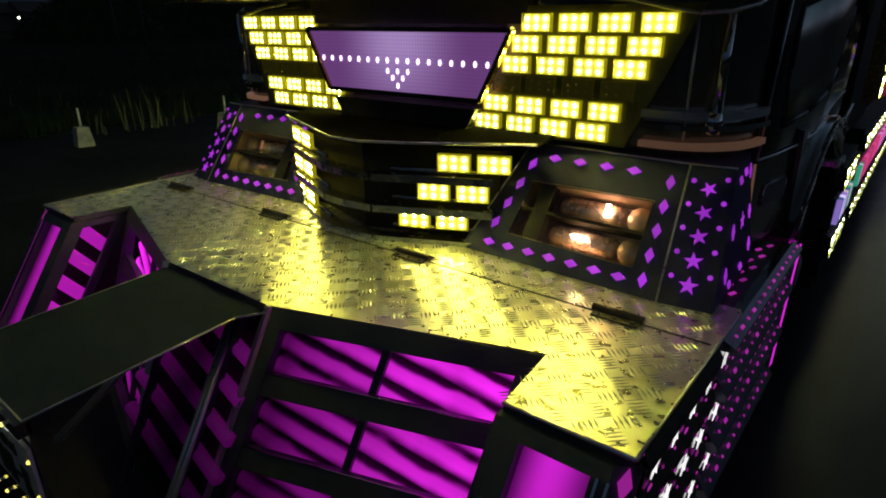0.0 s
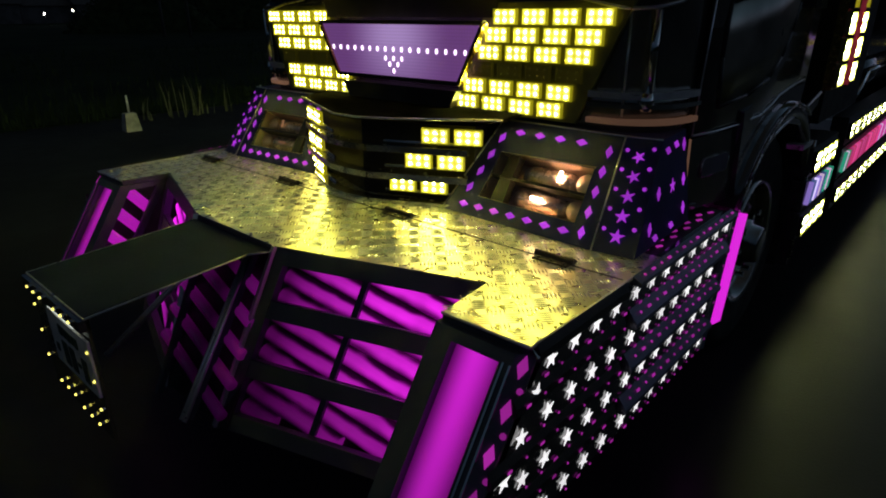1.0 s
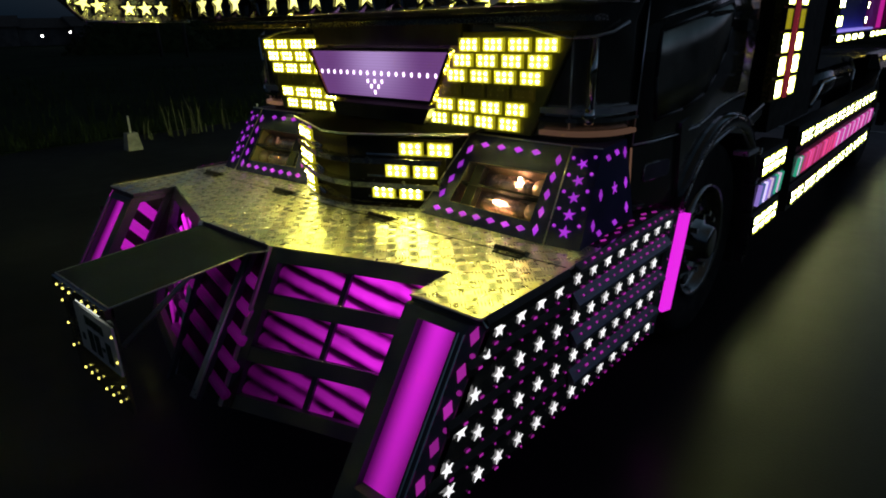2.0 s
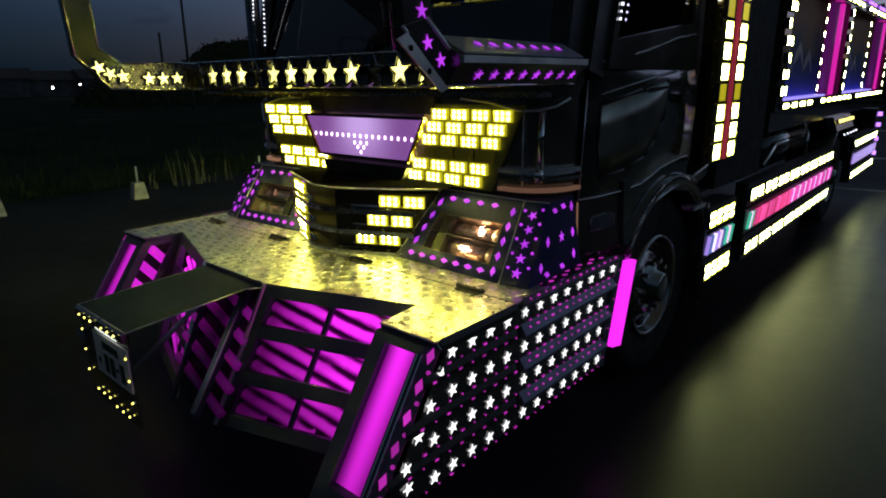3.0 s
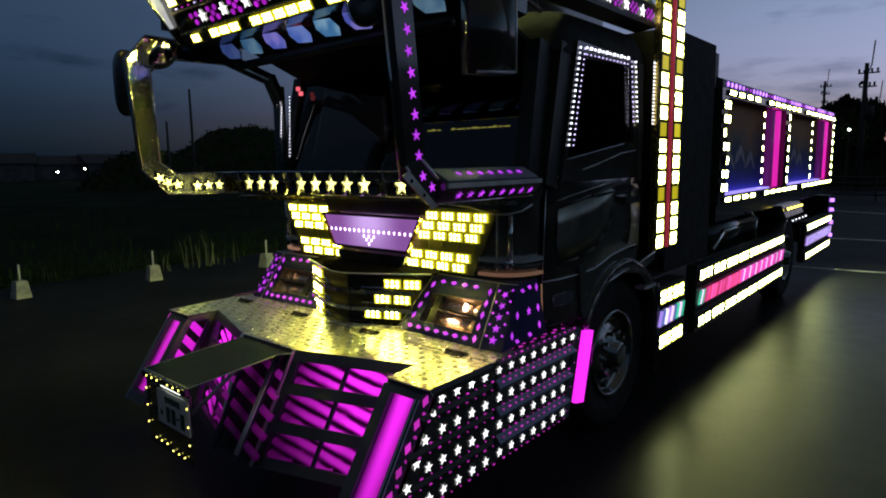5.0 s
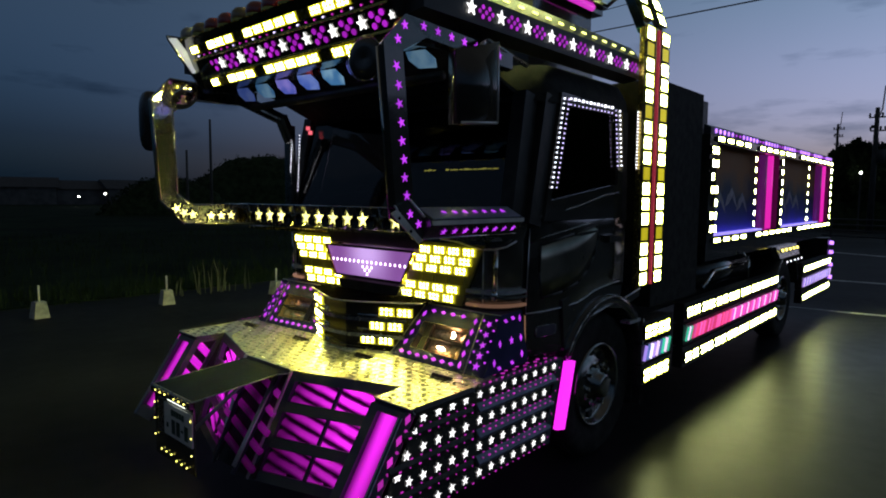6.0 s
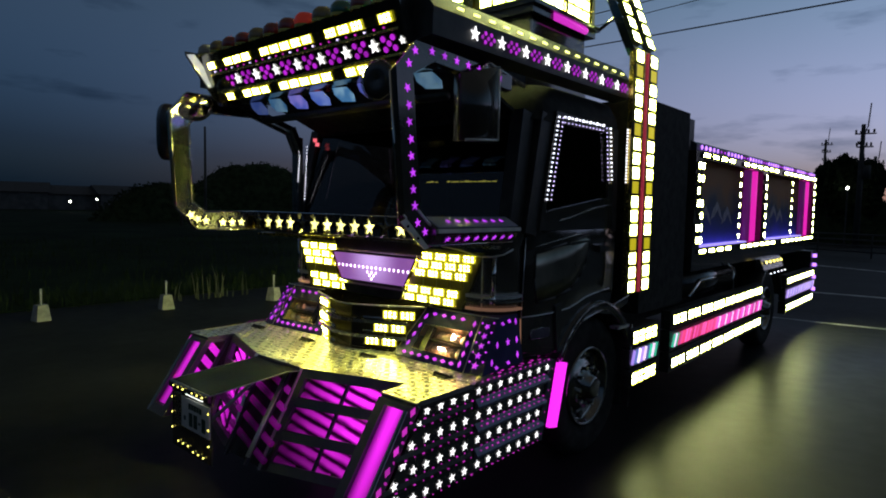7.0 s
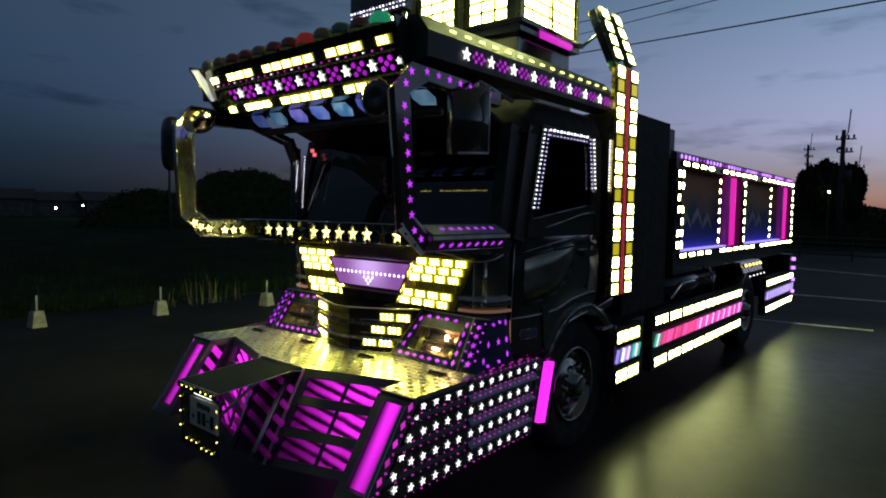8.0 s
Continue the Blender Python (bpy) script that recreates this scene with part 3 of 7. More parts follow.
def louvre_panel(s):
    tl, tr, bl = Vector((0.225, -0.045, ZD - 0.002)), Vector((0.885, 0.16, ZD - 0.002)), Vector((0.155, -0.285, 0.300))
    f = Face(bl, tr - tl, tl - bl)
    w, h = (tr - tl).length, (tl - bl).dot(f.v)
    sk = (tl - bl).dot(f.u) / h

    def q(a, b, off=0.0):
        p = f.p(a + sk * b, b, off)
        return Vector((s * p.x, p.y, p.z))

    def bar(bm, a0, a1, b0, b1, o0, o1):
        hexa(bm, [q(a0, b0, o0), q(a1, b0, o0), q(a1, b1, o0), q(a0, b1, o0)], [q(a0, b0, o1), q(a1, b0, o1), q(a1, b1, o1), q(a0, b1, o1)])

    bm = bmesh.new()
    bar(bm, 0, w, h - 0.052, h, -0.03, 0.0)
    bar(bm, 0, w, 0, 0.052, -0.03, 0.0)
    bar(bm, 0, 0.058, 0.052, h - 0.052, -0.03, 0.0)
    bar(bm, w - 0.055, w, 0.052, h - 0.052, -0.03, 0.0)
    bevel(bm, 0.003, 1)
    drop, pitch = 0.26 * s, 0.062
    aw = f.v * (1 - drop * sk) + f.u * drop
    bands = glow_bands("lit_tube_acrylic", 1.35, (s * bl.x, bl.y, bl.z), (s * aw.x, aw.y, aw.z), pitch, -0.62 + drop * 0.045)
    panel = part("louvre_panel", bm, M_SLATE, truck, "slate grey louvred bumper panel over magenta light")
    for b in (0.205, 0.395):
        bm = bmesh.new()
        bar(bm, 0.058, w - 0.055, b - 0.028, b + 0.028, -0.028, -0.002)
        part("slat", bevel(bm, 0.003, 1), M_SLATE, panel)
        bm = bmesh.new()
        rod(bm, q(0.058, b + 0.028, -0.003), q(w - 0.055, b + 0.028, -0.003), 0.0022, 8)
        part("slat_edge", bm, M_CHROME, panel, smooth=True)
    bm = bmesh.new()
    bar(bm, 0.035, w - 0.035, 0.02, h - 0.02, -0.105, -0.100)
    part("backing", bm, M_TRIM, panel)
    # slanting lit tubes behind the slats, cut by an upright
    c = -0.62
    while c < w + 0.7:
        a0, a1, lo, hi = 0.045, w - 0.045, 0.03, h - 0.03
        b0, b1 = c, c - drop * (a1 - a0)
        # clip the tube's middle line to the panel
        ts = sorted((min(1, max(0, (b0 - lo) / (b0 - b1))), min(1, max(0, (b0 - hi) / (b0 - b1)))))
        if ts[1] - ts[0] > 0.12:
            bm = bmesh.new()
            pa = q(a0 + (a1 - a0) * ts[0], b0 + (b1 - b0) * ts[0], -0.075)
            pb = q(a0 + (a1 - a0) * ts[1], b0 + (b1 - b0) * ts[1], -0.075)
            rod(bm, pa, pb, 0.029, 14)
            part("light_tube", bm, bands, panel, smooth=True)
        c += pitch
    for a in (0.10 * w / 0.69 + 0.22,):
        bm = bmesh.new()
        bar(bm, a, a + 0.02, 0.05, h - 0.05, -0.045, -0.03)
        part("upright", bm, M_SLATE, panel)
    # bright trim on the inner edge
    bm = bmesh.new()
    beam(bm, q(0.010, 0.0, 0.004), q(0.010, h, 0.004), 0.020, 0.010)
    part("edge_trim", bm, M_BRIGHT, panel)
    return panel


for s in (1, -1):
    louvre_panel(s)


M_CHEEK = glow("cheek_tube_acrylic", (0.80, 0.02, 0.78), 0.46)


def corner_tower(s):
    """The corner tower: a framed window of magenta acrylic, leaning forward to its foot."""
    zt, zb = ZD - 0.021, 0.36

    def q(x, z, off=0.0):
        return Vector((s * x, fy(z) - off, z))

    xs0, xs1 = 0.888, 1.112
    bm = bmesh.new()
    hexa(bm, [q(xs0, zb), q(0.948, zb), q(0.948, zb, -0.05), q(xs0, zb, -0.05)], [q(xs0, zt), q(0.948, zt), q(0.948, zt, -0.05), q(xs0, zt, -0.05)])
    tower = part("corner_tower", bevel(bm, 0.003, 1), M_SLATE, truck, "slate grey bumper corner with a magenta lit window")
    for x0, x1, z0, z1 in ((1.082, xs1, zb, zt), (0.948, 1.082, zt - 0.024, zt), (0.948, 1.082, zb, zb + 0.05)):
        bm = bmesh.new()
        hexa(bm, [q(x0, z0), q(x1, z0), q(x1, z0, -0.05), q(x0, z0, -0.05)], [q(x0, z1), q(x1, z1), q(x1, z1, -0.05), q(x0, z1, -0.05)])
        part("frame_bar", bevel(bm, 0.003, 1), M_SLATE, tower)
    # chamfer to the side panel
    bm = bmesh.new()
    hexa(bm, [q(1.112, zb), q(1.15, zb, -0.035), q(1.15, zb, -0.06), q(1.112, zb, -0.05)], [q(1.112, zt), q(1.15, zt, -0.035), q(1.15, zt, -0.06), q(1.112, zt, -0.05)])
    part("chamfer", bevel(bm, 0.003, 1), M_SLATE, tower)
    for a0, a1, z0, z1 in ((0.05, 0.20, zt - 0.024, zt - 0.002), (0.05, 0.20, zb, zb + 0.035), (0.165, 0.20, zb + 0.035, zt - 0.024)):
        bm = bmesh.new()
        hexa(bm, [q(0.886, z0, -a0), q(0.896, z0, -a0), q(0.896, z0, -a1), q(0.886, z0, -a1)], [q(0.886, z1, -a0), q(0.896, z1, -a0), q(0.896, z1, -a1), q(0.886, z1, -a1)])
        part("cheek_bar", bm, M_SLATE, tower)
    for k in range(5):
        z = zt - 0.08 - 0.082 * k
        bm = bmesh.new()
        rod(bm, q(0.925, z + 0.06, -0.04), q(0.925, z - 0.05, -0.20), 0.024, 12)
        part("light_tube", bm, M_CHEEK, tower, smooth=True)
    bm = bmesh.new()
    hexa(bm, [q(0.945, zb + 0.045, -0.03), q(1.085, zb + 0.045, -0.03), q(1.085, zb + 0.045, -0.036), q(0.945, zb + 0.045, -0.036)], [q(0.945, zt - 0.02, -0.03), q(1.085, zt - 0.02, -0.03), q(1.085, zt - 0.02, -0.036), q(0.945, zt - 0.02, -0.036)])
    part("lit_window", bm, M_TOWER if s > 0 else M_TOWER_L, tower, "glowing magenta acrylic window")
    for x in (1.095, 1.113):
        bm = bmesh.new()
        beam(bm, q(x, zb, 0.003), q(x, zt - 0.02, 0.003), 0.005, 0.006)
        part("pinstripe", bm, M_CHROME, tower)
    a, b = q(1.131, zb, -0.0175), q(1.131, zt, -0.0175)
    nrm = Vector((s * 0.62, -0.62, 0.40)).normalized()
    up = (b - a).normalized()
    for k in range(6):
        g = Face(a + up * (0.045 + 0.098 * k), up.cross(nrm), up)
        piece("diamond", ME_DIAMOND_M, g.m(0, 0, 0.004), tower)
        piece("dot", ME_DOT_M, g.m(0.012 * s, 0.049, 0.004, 0, 1.4), tower)
    return tower


for s in (1, -1):
    corner_tower(s)


def side_panel(s):
    """The bumper's flank: black sheet with stepped ledges, white stars and magenta dashes."""
    x0, x1 = s * 1.12, s * 1.15
    loop = [(fy(0.36) + 0.03, 0.36), (1.075, 0.36), (1.195, ZD - 0.004), (0.0, ZD - 0.004)]
    bm = bmesh.new()
    hexa(bm, [(x0, y, z) for y, z in loop], [(x1, y, z) for y, z in loop])
    panel = part("side_panel", bevel(bm, 0.004, 1), M_BLACK, truck, "black side panel with rows of white stars")
    f = Face((s * 1.15, 0, 0), (0, s, 0), (0, 0, 1))

    def at(y, z, off=0.0, turn=0.0, size=1.0):
        return f.m(s * y, z, off, turn, size)

    rows = (0.802, 0.667, 0.532, 0.394)
    # rear half: ledges that stand out like roof shingles between the rows
    for k, z in enumerate(rows):
        bm = bmesh.new()
        ya, yb = 0.42, 1.17 - 0.027 * k
        zt = z + 0.098 if k else ZD + 0.012
        prof = [(0.0, zt), (0.026, zt - 0.036), (0.026, zt - 0.048), (0.0, zt - 0.054)] if k else [(0.0, zt), (0.026, zt - 0.014), (0.026, zt - 0.024), (0.0, zt - 0.026)]
        hexa(bm, [(s * (1.15 + a), ya, b) for a, b in prof], [(s * (1.15 + a), yb, b) for a, b in prof])
        part("ledge", bevel(bm, 0.003, 1), M_LEDGE, panel, "dark ledge")
        bm = bmesh.new()
        prof = [(0.0, zt - 0.005), (0.010, zt - 0.025), (0.010, zt - 0.045), (0.0, zt - 0.05)]
        hexa(bm, [(s * (1.15 + a), -0.02 - 0.08 * k, b) for a, b in prof], [(s * (1.15 + a), 0.39, b) for a, b in prof])
        part("ledge", bevel(bm, 0.002, 1), M_TRIM, panel)
        top = Face((s * 1.15, 0, zt), (0, s, 0), Vector((-s * 0.026, 0, 0.036 if k else 0.014)))
        y = ya + 0.04
        j = 0
        while y < yb - 0.02:
            piece("dash", ME_DASH_M if j % 2 else ME_DOT_M, Matrix.Translation((s * 0.013, 0, -0.018 if k else -0.007)) @ top.m(s * y, 0.0, 0.004, 0, 0.75), panel)
            piece("dash", ME_DASH_M if j % 2 == 0 else ME_DOT_M, at(y + 0.02, z - 0.034, 0.003, 0, 0.65), panel)
            y += 0.052
            j += 1
        y = 0.0 - 0.06 * k
        j = 0
        while y < 0.40:
            piece("dash", ME_DASH_M if j % 3 == 0 else ME_DOT_M, at(y + 0.02, z - 0.036, 0.003, 0, 0.65), panel)
            if k:
                piece("dash", ME_DOT_M if j % 2 else ME_DASH_M, at(y, z + 0.066, 0.013, 0, 0.62), panel)
            y += 0.062
            j += 1
        for j in range(4 if k < 2 else 5):
            y = 0.035 + 0.1 * j if j < 4 else -0.057
            piece("star", ME_STAR, at(y, z + 0.01 * (y - 0.2), 0.003, (j * 37 + k * 23) % 24 - 12), panel)
        for j in range(7 if k else 8):
            piece("star", ME_STAR, at(0.445 + 0.0993 * j, z + 0.006, 0.003, (j * 29 + k * 31) % 20 - 10, 0.95), panel)
    for j, (y, z) in enumerate(((-0.022, 0.741), (-0.074, 0.654), (-0.131, 0.574), (-0.187, 0.491), (-0.181, 0.421))):
        piece("star", ME_STAR, at(y, z, 0.006, j * 9 - 20), panel)
    # magenta strip lamp behind the panel's rear edge
    bm = bmesh.new()
    loop = [(1.20, 0.40), (1.29, 0.38), (1.40, 0.785), (1.305, 0.80)]
    hexa(bm, [(s * 1.12, y, z) for y, z in loop], [(s * 1.148, y, z) for y, z in loop])
    part("strip_lamp", bevel(bm, 0.004, 1), M_MAGFLAT, panel, "flat magenta strip lamp")
    bm = bmesh.new()
    beam(bm, (s * 1.152, 1.065, 0.36), (s * 1.152, 1.20, ZD), 0.046, 0.02, (1, 0, 0))
    part("rear_edge", bm, M_SLATE, panel)
    for j in range(7):
        piece("dot", ME_DOT_M, at(1.072 + 0.019 * j, 0.40 + 0.065 * j, 0.010, 0, 0.9), panel)
    # top strip beside the lamp box
    bm = bmesh.new()
    box(bm, min(s * 1.03, s * 1.15), max(s * 1.03, s * 1.15), 0.625, 1.19, ZD - 0.03, ZD - 0.006)
    part("top_strip", bm, M_TRIM, panel)
    bm = bmesh.new()
    prof = [(1.146, ZD - 0.002), (1.160, ZD - 0.020), (1.157, ZD - 0.023), (1.143, ZD - 0.005)]
    hexa(bm, [(s * x, -0.03, z) for x, z in prof], [(s * x, 0.405, z) for x, z in prof])
    part("edge_angle", bm, M_DARKSTEEL, panel, "bright angle strip along the deck's edge")
    for j in range(10):
        piece("dash", ME_DASH_M, pose(s * (1.075 + 0.02 * (j % 2)), 0.66 + 0.053 * j, ZD - 0.006, 0, 0, 70), panel)
    return panel


for s in (1, -1):
    side_panel(s)

# nose: folded sheet that carries the number plate
bm = bmesh.new()
NOSE = [(-0.235, -0.05), (0.235, -0.05), (0.195, -0.115), (0.15, -0.56), (-0.30, -0.56), (-0.225, -0.115)]
hexa(bm, [(x, y, 0.832 + 0.118 * min(0, y + 0.1)) for x, y in NOSE], [(x, y, 0.836 + 0.118 * min(0, y + 0.1)) for x, y in NOSE])
nose = part("nose_sheet", bm, M_NOSE, truck, "folded slate grey nose sheet")
for (xa, ya), (xb, yb) in zip(NOSE[1:], NOSE[2:]):
    bm = bmesh.new()
    rod(bm, (xa, ya, 0.834 + 0.118 * min(0, ya + 0.1)), (xb, yb, 0.834 + 0.118 * min(0, yb + 0.1)), 0.0028, 8)
    part("nose_hem", bm, M_BRIGHT, nose, smooth=True)
bm = bmesh.new()
box(bm, -0.300, 0.150, -0.556, -0.548, 0.40, 0.775)
box(bm, -0.300, 0.150, -0.575, -0.548, 0.745, 0.777)
board = part("number_board", bevel(bm, 0.003, 1), M_BLACK, truck, "black board edged with small yellow lamps")
bm = bmesh.new()
box(bm, -0.165, 0.148, -0.566, -0.559, 0.545, 0.715)
part("number_plate", bevel(bm, 0.004, 2), M_WHITE, board, "white number plate with dark bars")
bm = bmesh.new()
box(bm, -0.243, -0.172, -0.564, -0.556, 0.540, 0.720)
part("plate_bracket", bevel(bm, 0.003, 1), M_MIDSTEEL, board, "grey steel plate bracket")
M_INK = surface("dark_green_ink", (0.02, 0.05, 0.03), 0.5)
for x0, x1, z0, z1 in tuple((-0.078 + 0.030 * k, -0.056 + 0.030 * k, 0.660 + 0.002 * (k % 2), 0.692) for k in range(5)) + ((-0.135, -0.115, 0.588, 0.612), (-0.075, -0.038, 0.565, 0.640), (-0.022, 0.016, 0.565, 0.640), (0.030, 0.052, 0.597, 0.609), (0.068, 0.105, 0.565, 0.640)):
    bm = bmesh.new()
    box(bm, x0, x1, -0.5685, -0.566, z0, z1)
    part("plate_bar", bm, M_INK, board)
# added glowing strip, tucked under the lip only to brighten the plate
bm = bmesh.new()
box(bm, -0.10, 0.09, -0.574, -0.562, 0.738, 0.744)
part("plate_lamp", bm, glow("plate_fill_glow", (0.95, 1.0, 0.9), 0.8), board)


def small_lamp():
    bm = bmesh.new()
    rod(bm, (0, 0, -0.004), (0, 0, 0.008), 0.009, 8, mi=1)
    lathe(bm, [(0.008, 0.0072), (0.012, 0.0066), (0.0155, 0.0042), (0.0165, 0.0)], Matrix(), 8)
    return mesh_of("marker_lamp", bm, [glow("marker_lamp_lens", (1.0, 0.84, 0.16), 2.2), M_CHROME])


ME_LAMP = small_lamp()
fb = Face((0, -0.557, 0), (1, 0, 0), (0, 0, 1))
for k in range(6):
    piece("marker_lamp", ME_LAMP, fb.m(-0.225 + 0.056 * k + 0.05 * (k > 2), 0.766, 0.02, 0, 0.62), board)
    piece("marker_lamp", ME_LAMP, fb.m(-0.215 + 0.058 * k, 0.424 + 0.018 * (k < 3), 0, 0, 0.62), board)
for z in (0.682, 0.594, 0.506):
    piece("marker_lamp", ME_LAMP, fb.m(-0.288, z, 0, 0, 0.62), board)
    piece("marker_lamp", ME_LAMP, fb.m(0.139, z, 0.004, 0, 0.62), board)
# struts under the nose and the lit recess behind it
for s in (1, -1):
    for dx in (0.0, 0.016):
        bm = bmesh.new()
        rod(bm, (s * (0.082 + dx), -0.046, 0.80), (s * (0.255 + dx), -0.412, 0.442), 0.0070, 12)
        part("nose_strut", bm, M_BRIGHT, truck, smooth=True)
bm = bmesh.new()
hexa(bm, [(-0.22, -0.28, 0.31), (0.22, -0.28, 0.31), (0.22, -0.27, 0.31), (-0.22, -0.27, 0.31)], [(-0.24, 0.0, 0.815), (0.24, 0.0, 0.815), (0.24, 0.01, 0.815), (-0.24, 0.01, 0.815)])
recess = part("nose_recess", bm, M_TRIM, truck)
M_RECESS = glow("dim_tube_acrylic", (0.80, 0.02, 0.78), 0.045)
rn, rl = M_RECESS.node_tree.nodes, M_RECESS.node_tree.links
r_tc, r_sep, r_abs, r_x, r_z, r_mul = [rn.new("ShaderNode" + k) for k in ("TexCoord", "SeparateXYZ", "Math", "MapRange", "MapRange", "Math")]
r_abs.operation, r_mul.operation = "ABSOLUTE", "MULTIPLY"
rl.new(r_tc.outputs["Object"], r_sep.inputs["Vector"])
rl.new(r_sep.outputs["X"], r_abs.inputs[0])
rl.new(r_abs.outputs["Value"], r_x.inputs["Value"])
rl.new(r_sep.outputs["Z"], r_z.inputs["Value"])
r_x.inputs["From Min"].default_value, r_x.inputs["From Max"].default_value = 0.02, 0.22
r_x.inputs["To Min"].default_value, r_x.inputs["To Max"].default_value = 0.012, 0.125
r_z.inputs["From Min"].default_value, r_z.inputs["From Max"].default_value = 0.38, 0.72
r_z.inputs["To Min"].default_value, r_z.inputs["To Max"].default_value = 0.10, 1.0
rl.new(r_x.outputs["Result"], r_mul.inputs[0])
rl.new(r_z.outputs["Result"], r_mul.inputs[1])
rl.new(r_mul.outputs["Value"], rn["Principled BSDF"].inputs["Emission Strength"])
for k in range(7):
    z = 0.80 - 0.085 * k
    za = z - 0.10
    if za < 0.33:
        continue
    bm = bmesh.new()
    rod(bm, (-0.23, -0.03 - 0.55 * (0.815 - z), z), (0.215, -0.03 - 0.55 * (0.815 - za), za), 0.019, 10)
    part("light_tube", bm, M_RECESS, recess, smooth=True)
for x in (-0.16, 0.14):
    bm = bmesh.new()
    beam(bm, (x, -0.05, 0.815), (x * 0.7, -0.33, 0.32), 0.016, 0.02)
    part("upright", bm, M_SLATE, recess)


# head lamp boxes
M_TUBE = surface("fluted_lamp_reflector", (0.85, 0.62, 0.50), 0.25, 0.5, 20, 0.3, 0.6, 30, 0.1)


def lamp_box(s):
    def v(x, y, z):
        return Vector((s * x, y, z))

    bl, br, tr, tl = v(0.365, 0.56, ZD + 0.001), v(0.965, 0.535, ZD + 0.001), v(0.945, 0.735, 1.150), v(0.483, 0.754, 1.150)
    cbr, ctr = v(1.092, 0.55, ZD + 0.001), v(1.053, 0.748, 1.150)
    sb, st = v(1.075, 0.985, ZD + 0.001), v(1.030, 0.975, 1.150)
    hb, ht = v(0.40, 0.80, ZD + 0.001), v(0.50, 0.86, 1.15)
    # front face with an opening for the lamps
    u = (br - bl)
    f = Face(bl, u if s > 0 else -u, (tl + tr) / 2 - (bl + br) / 2)
    at = lambda a, c: bl.lerp(br, a).lerp(tl.lerp(tr, a), c)
    o = [at(0.20, 0.21), at(0.865, 0.19), at(0.865, 0.69), at(0.16, 0.67)]
    nrm = (br - bl).cross(tl - bl).normalized() * s
    back = -nrm * 0.012
    bm = bmesh.new()
    corner = [bl, br, tr, tl]
    ring = [[bm.verts.new(p) for p in loop] for loop in (corner, o, [p + back for p in o], [p + back for p in corner])]
    for a, b2 in zip(ring, ring[1:] + ring[:1]):
        for i in range(4):
            bm.faces.new((a[i], a[(i + 1) % 4], b2[(i + 1) % 4], b2[i]))
    b = part("lamp_box", bm, M_NAVY, truck, "slate grey head lamp box with violet diamond cutouts")
    for name, loop in (("chamfer_panel", (br, cbr, ctr, tr)), ("outer_panel", (cbr, sb, st, ctr)), ("inner_panel", (bl, tl, ht, hb)), ("top_panel", (tl, tr, ctr, st, ht))):
        c = sum(loop, Vector()) / len(loop)
        inner = (v(0.75, 0.8, 0.98) - c).normalized() * 0.008
        bm = bmesh.new()
        hexa(bm, list(loop), [p + inner for p in loop])
        part(name, bm, M_NAVY, b)
    # the recess: reflector tray, lamps
    bm = bmesh.new()
    deep = -nrm * 0.11
    for i in range(4):
        j = (i + 1) % 4
        loop = [o[i], o[j], o[j] + deep, o[i] + deep]
        hexa(bm, loop, [p + (p - sum(o, Vector()) / 4).normalized() * 0.004 for p in loop])
    loop = [p + deep for p in o]
    hexa(bm, loop, [p - nrm * 0.004 for p in loop])
    part("reflector", bm, M_COPPER, b, "coppery mirror recess")
    oc = lambda a, c, d: o[0].lerp(o[1], a).lerp(o[3].lerp(o[2], a), c) + deep * d
    for c in (0.26, 0.76):
        bm = bmesh.new()
        pa, pb = oc(0.24, c, 0.66), oc(0.80, c, 0.66)
        axis = (pb - pa).to_track_quat("Z", "Y").to_matrix().to_4x4()
        ln = (pb - pa).length
        prof = [(0.004, 0.0)] + [((0.035 if k % 2 else 0.0325) * min(1.0, 0.72 + 0.09 * min(k, 24 - k)), ln * (k + 0.5) / 25) for k in range(25)] + [(0.004, ln)]
        lathe(bm, [(z, r) for r, z in prof], Matrix.Translation(pa) @ axis, 16)
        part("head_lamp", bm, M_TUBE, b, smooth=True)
        bm = bmesh.new()
        if c < 0.5:
            rod(bm, oc(0.47, c, 0.26), oc(0.58, c, 0.26), 0.0055, 12)
        else:
            rod(bm, oc(0.66, c - 0.08, 0.30), oc(0.66, c + 0.12, 0.26), 0.0050, 12)
        # the far lamp is unlit; its copper reflection is given as glow
        part("bulb", bm, M_LENS_BULB if s > 0 else M_AMBERGLOW, b, smooth=True)
        bm = bmesh.new()
        q = (nrm).to_track_quat("Z", "Y").to_matrix().to_4x4()
        lathe(bm, [(0, 0.036), (0.012, 0.034), (0.02, 0.026), (0.024, 0.0)], Matrix.Translation(oc(0.90, c, 0.55)) @ q, 20)
        part("projector", bm, M_COPPER, b, smooth=True)
    bm = bmesh.new()
    loop = [oc(0.0, 0.49, 0.08), oc(1.0, 0.49, 0.08), oc(1.0, 0.54, 0.08), oc(0.0, 0.54, 0.08)]
    hexa(bm, loop, [p + deep * 0.6 for p in loop])
    part("divider", bm, M_TRIM, b)
    bm = bmesh.new()
    loop = [oc(0.10, 0.0, 0.12), oc(0.24, 0.0, 0.12), oc(0.20, 1.0, 0.12), oc(0.08, 1.0, 0.12)]
    hexa(bm, loop, [p + deep * 0.3 for p in loop])
    part("divider", bm, M_TRIM, b)

    # bright folded edges of the box
    for pa, pb in ((tl, tr), (br, tr), (bl, tl), (tr, ctr)):
        bm = bmesh.new()
        rod(bm, pa, pb, 0.0026, 8)
        part("folded_edge", bm, M_BRIGHT, b, smooth=True)
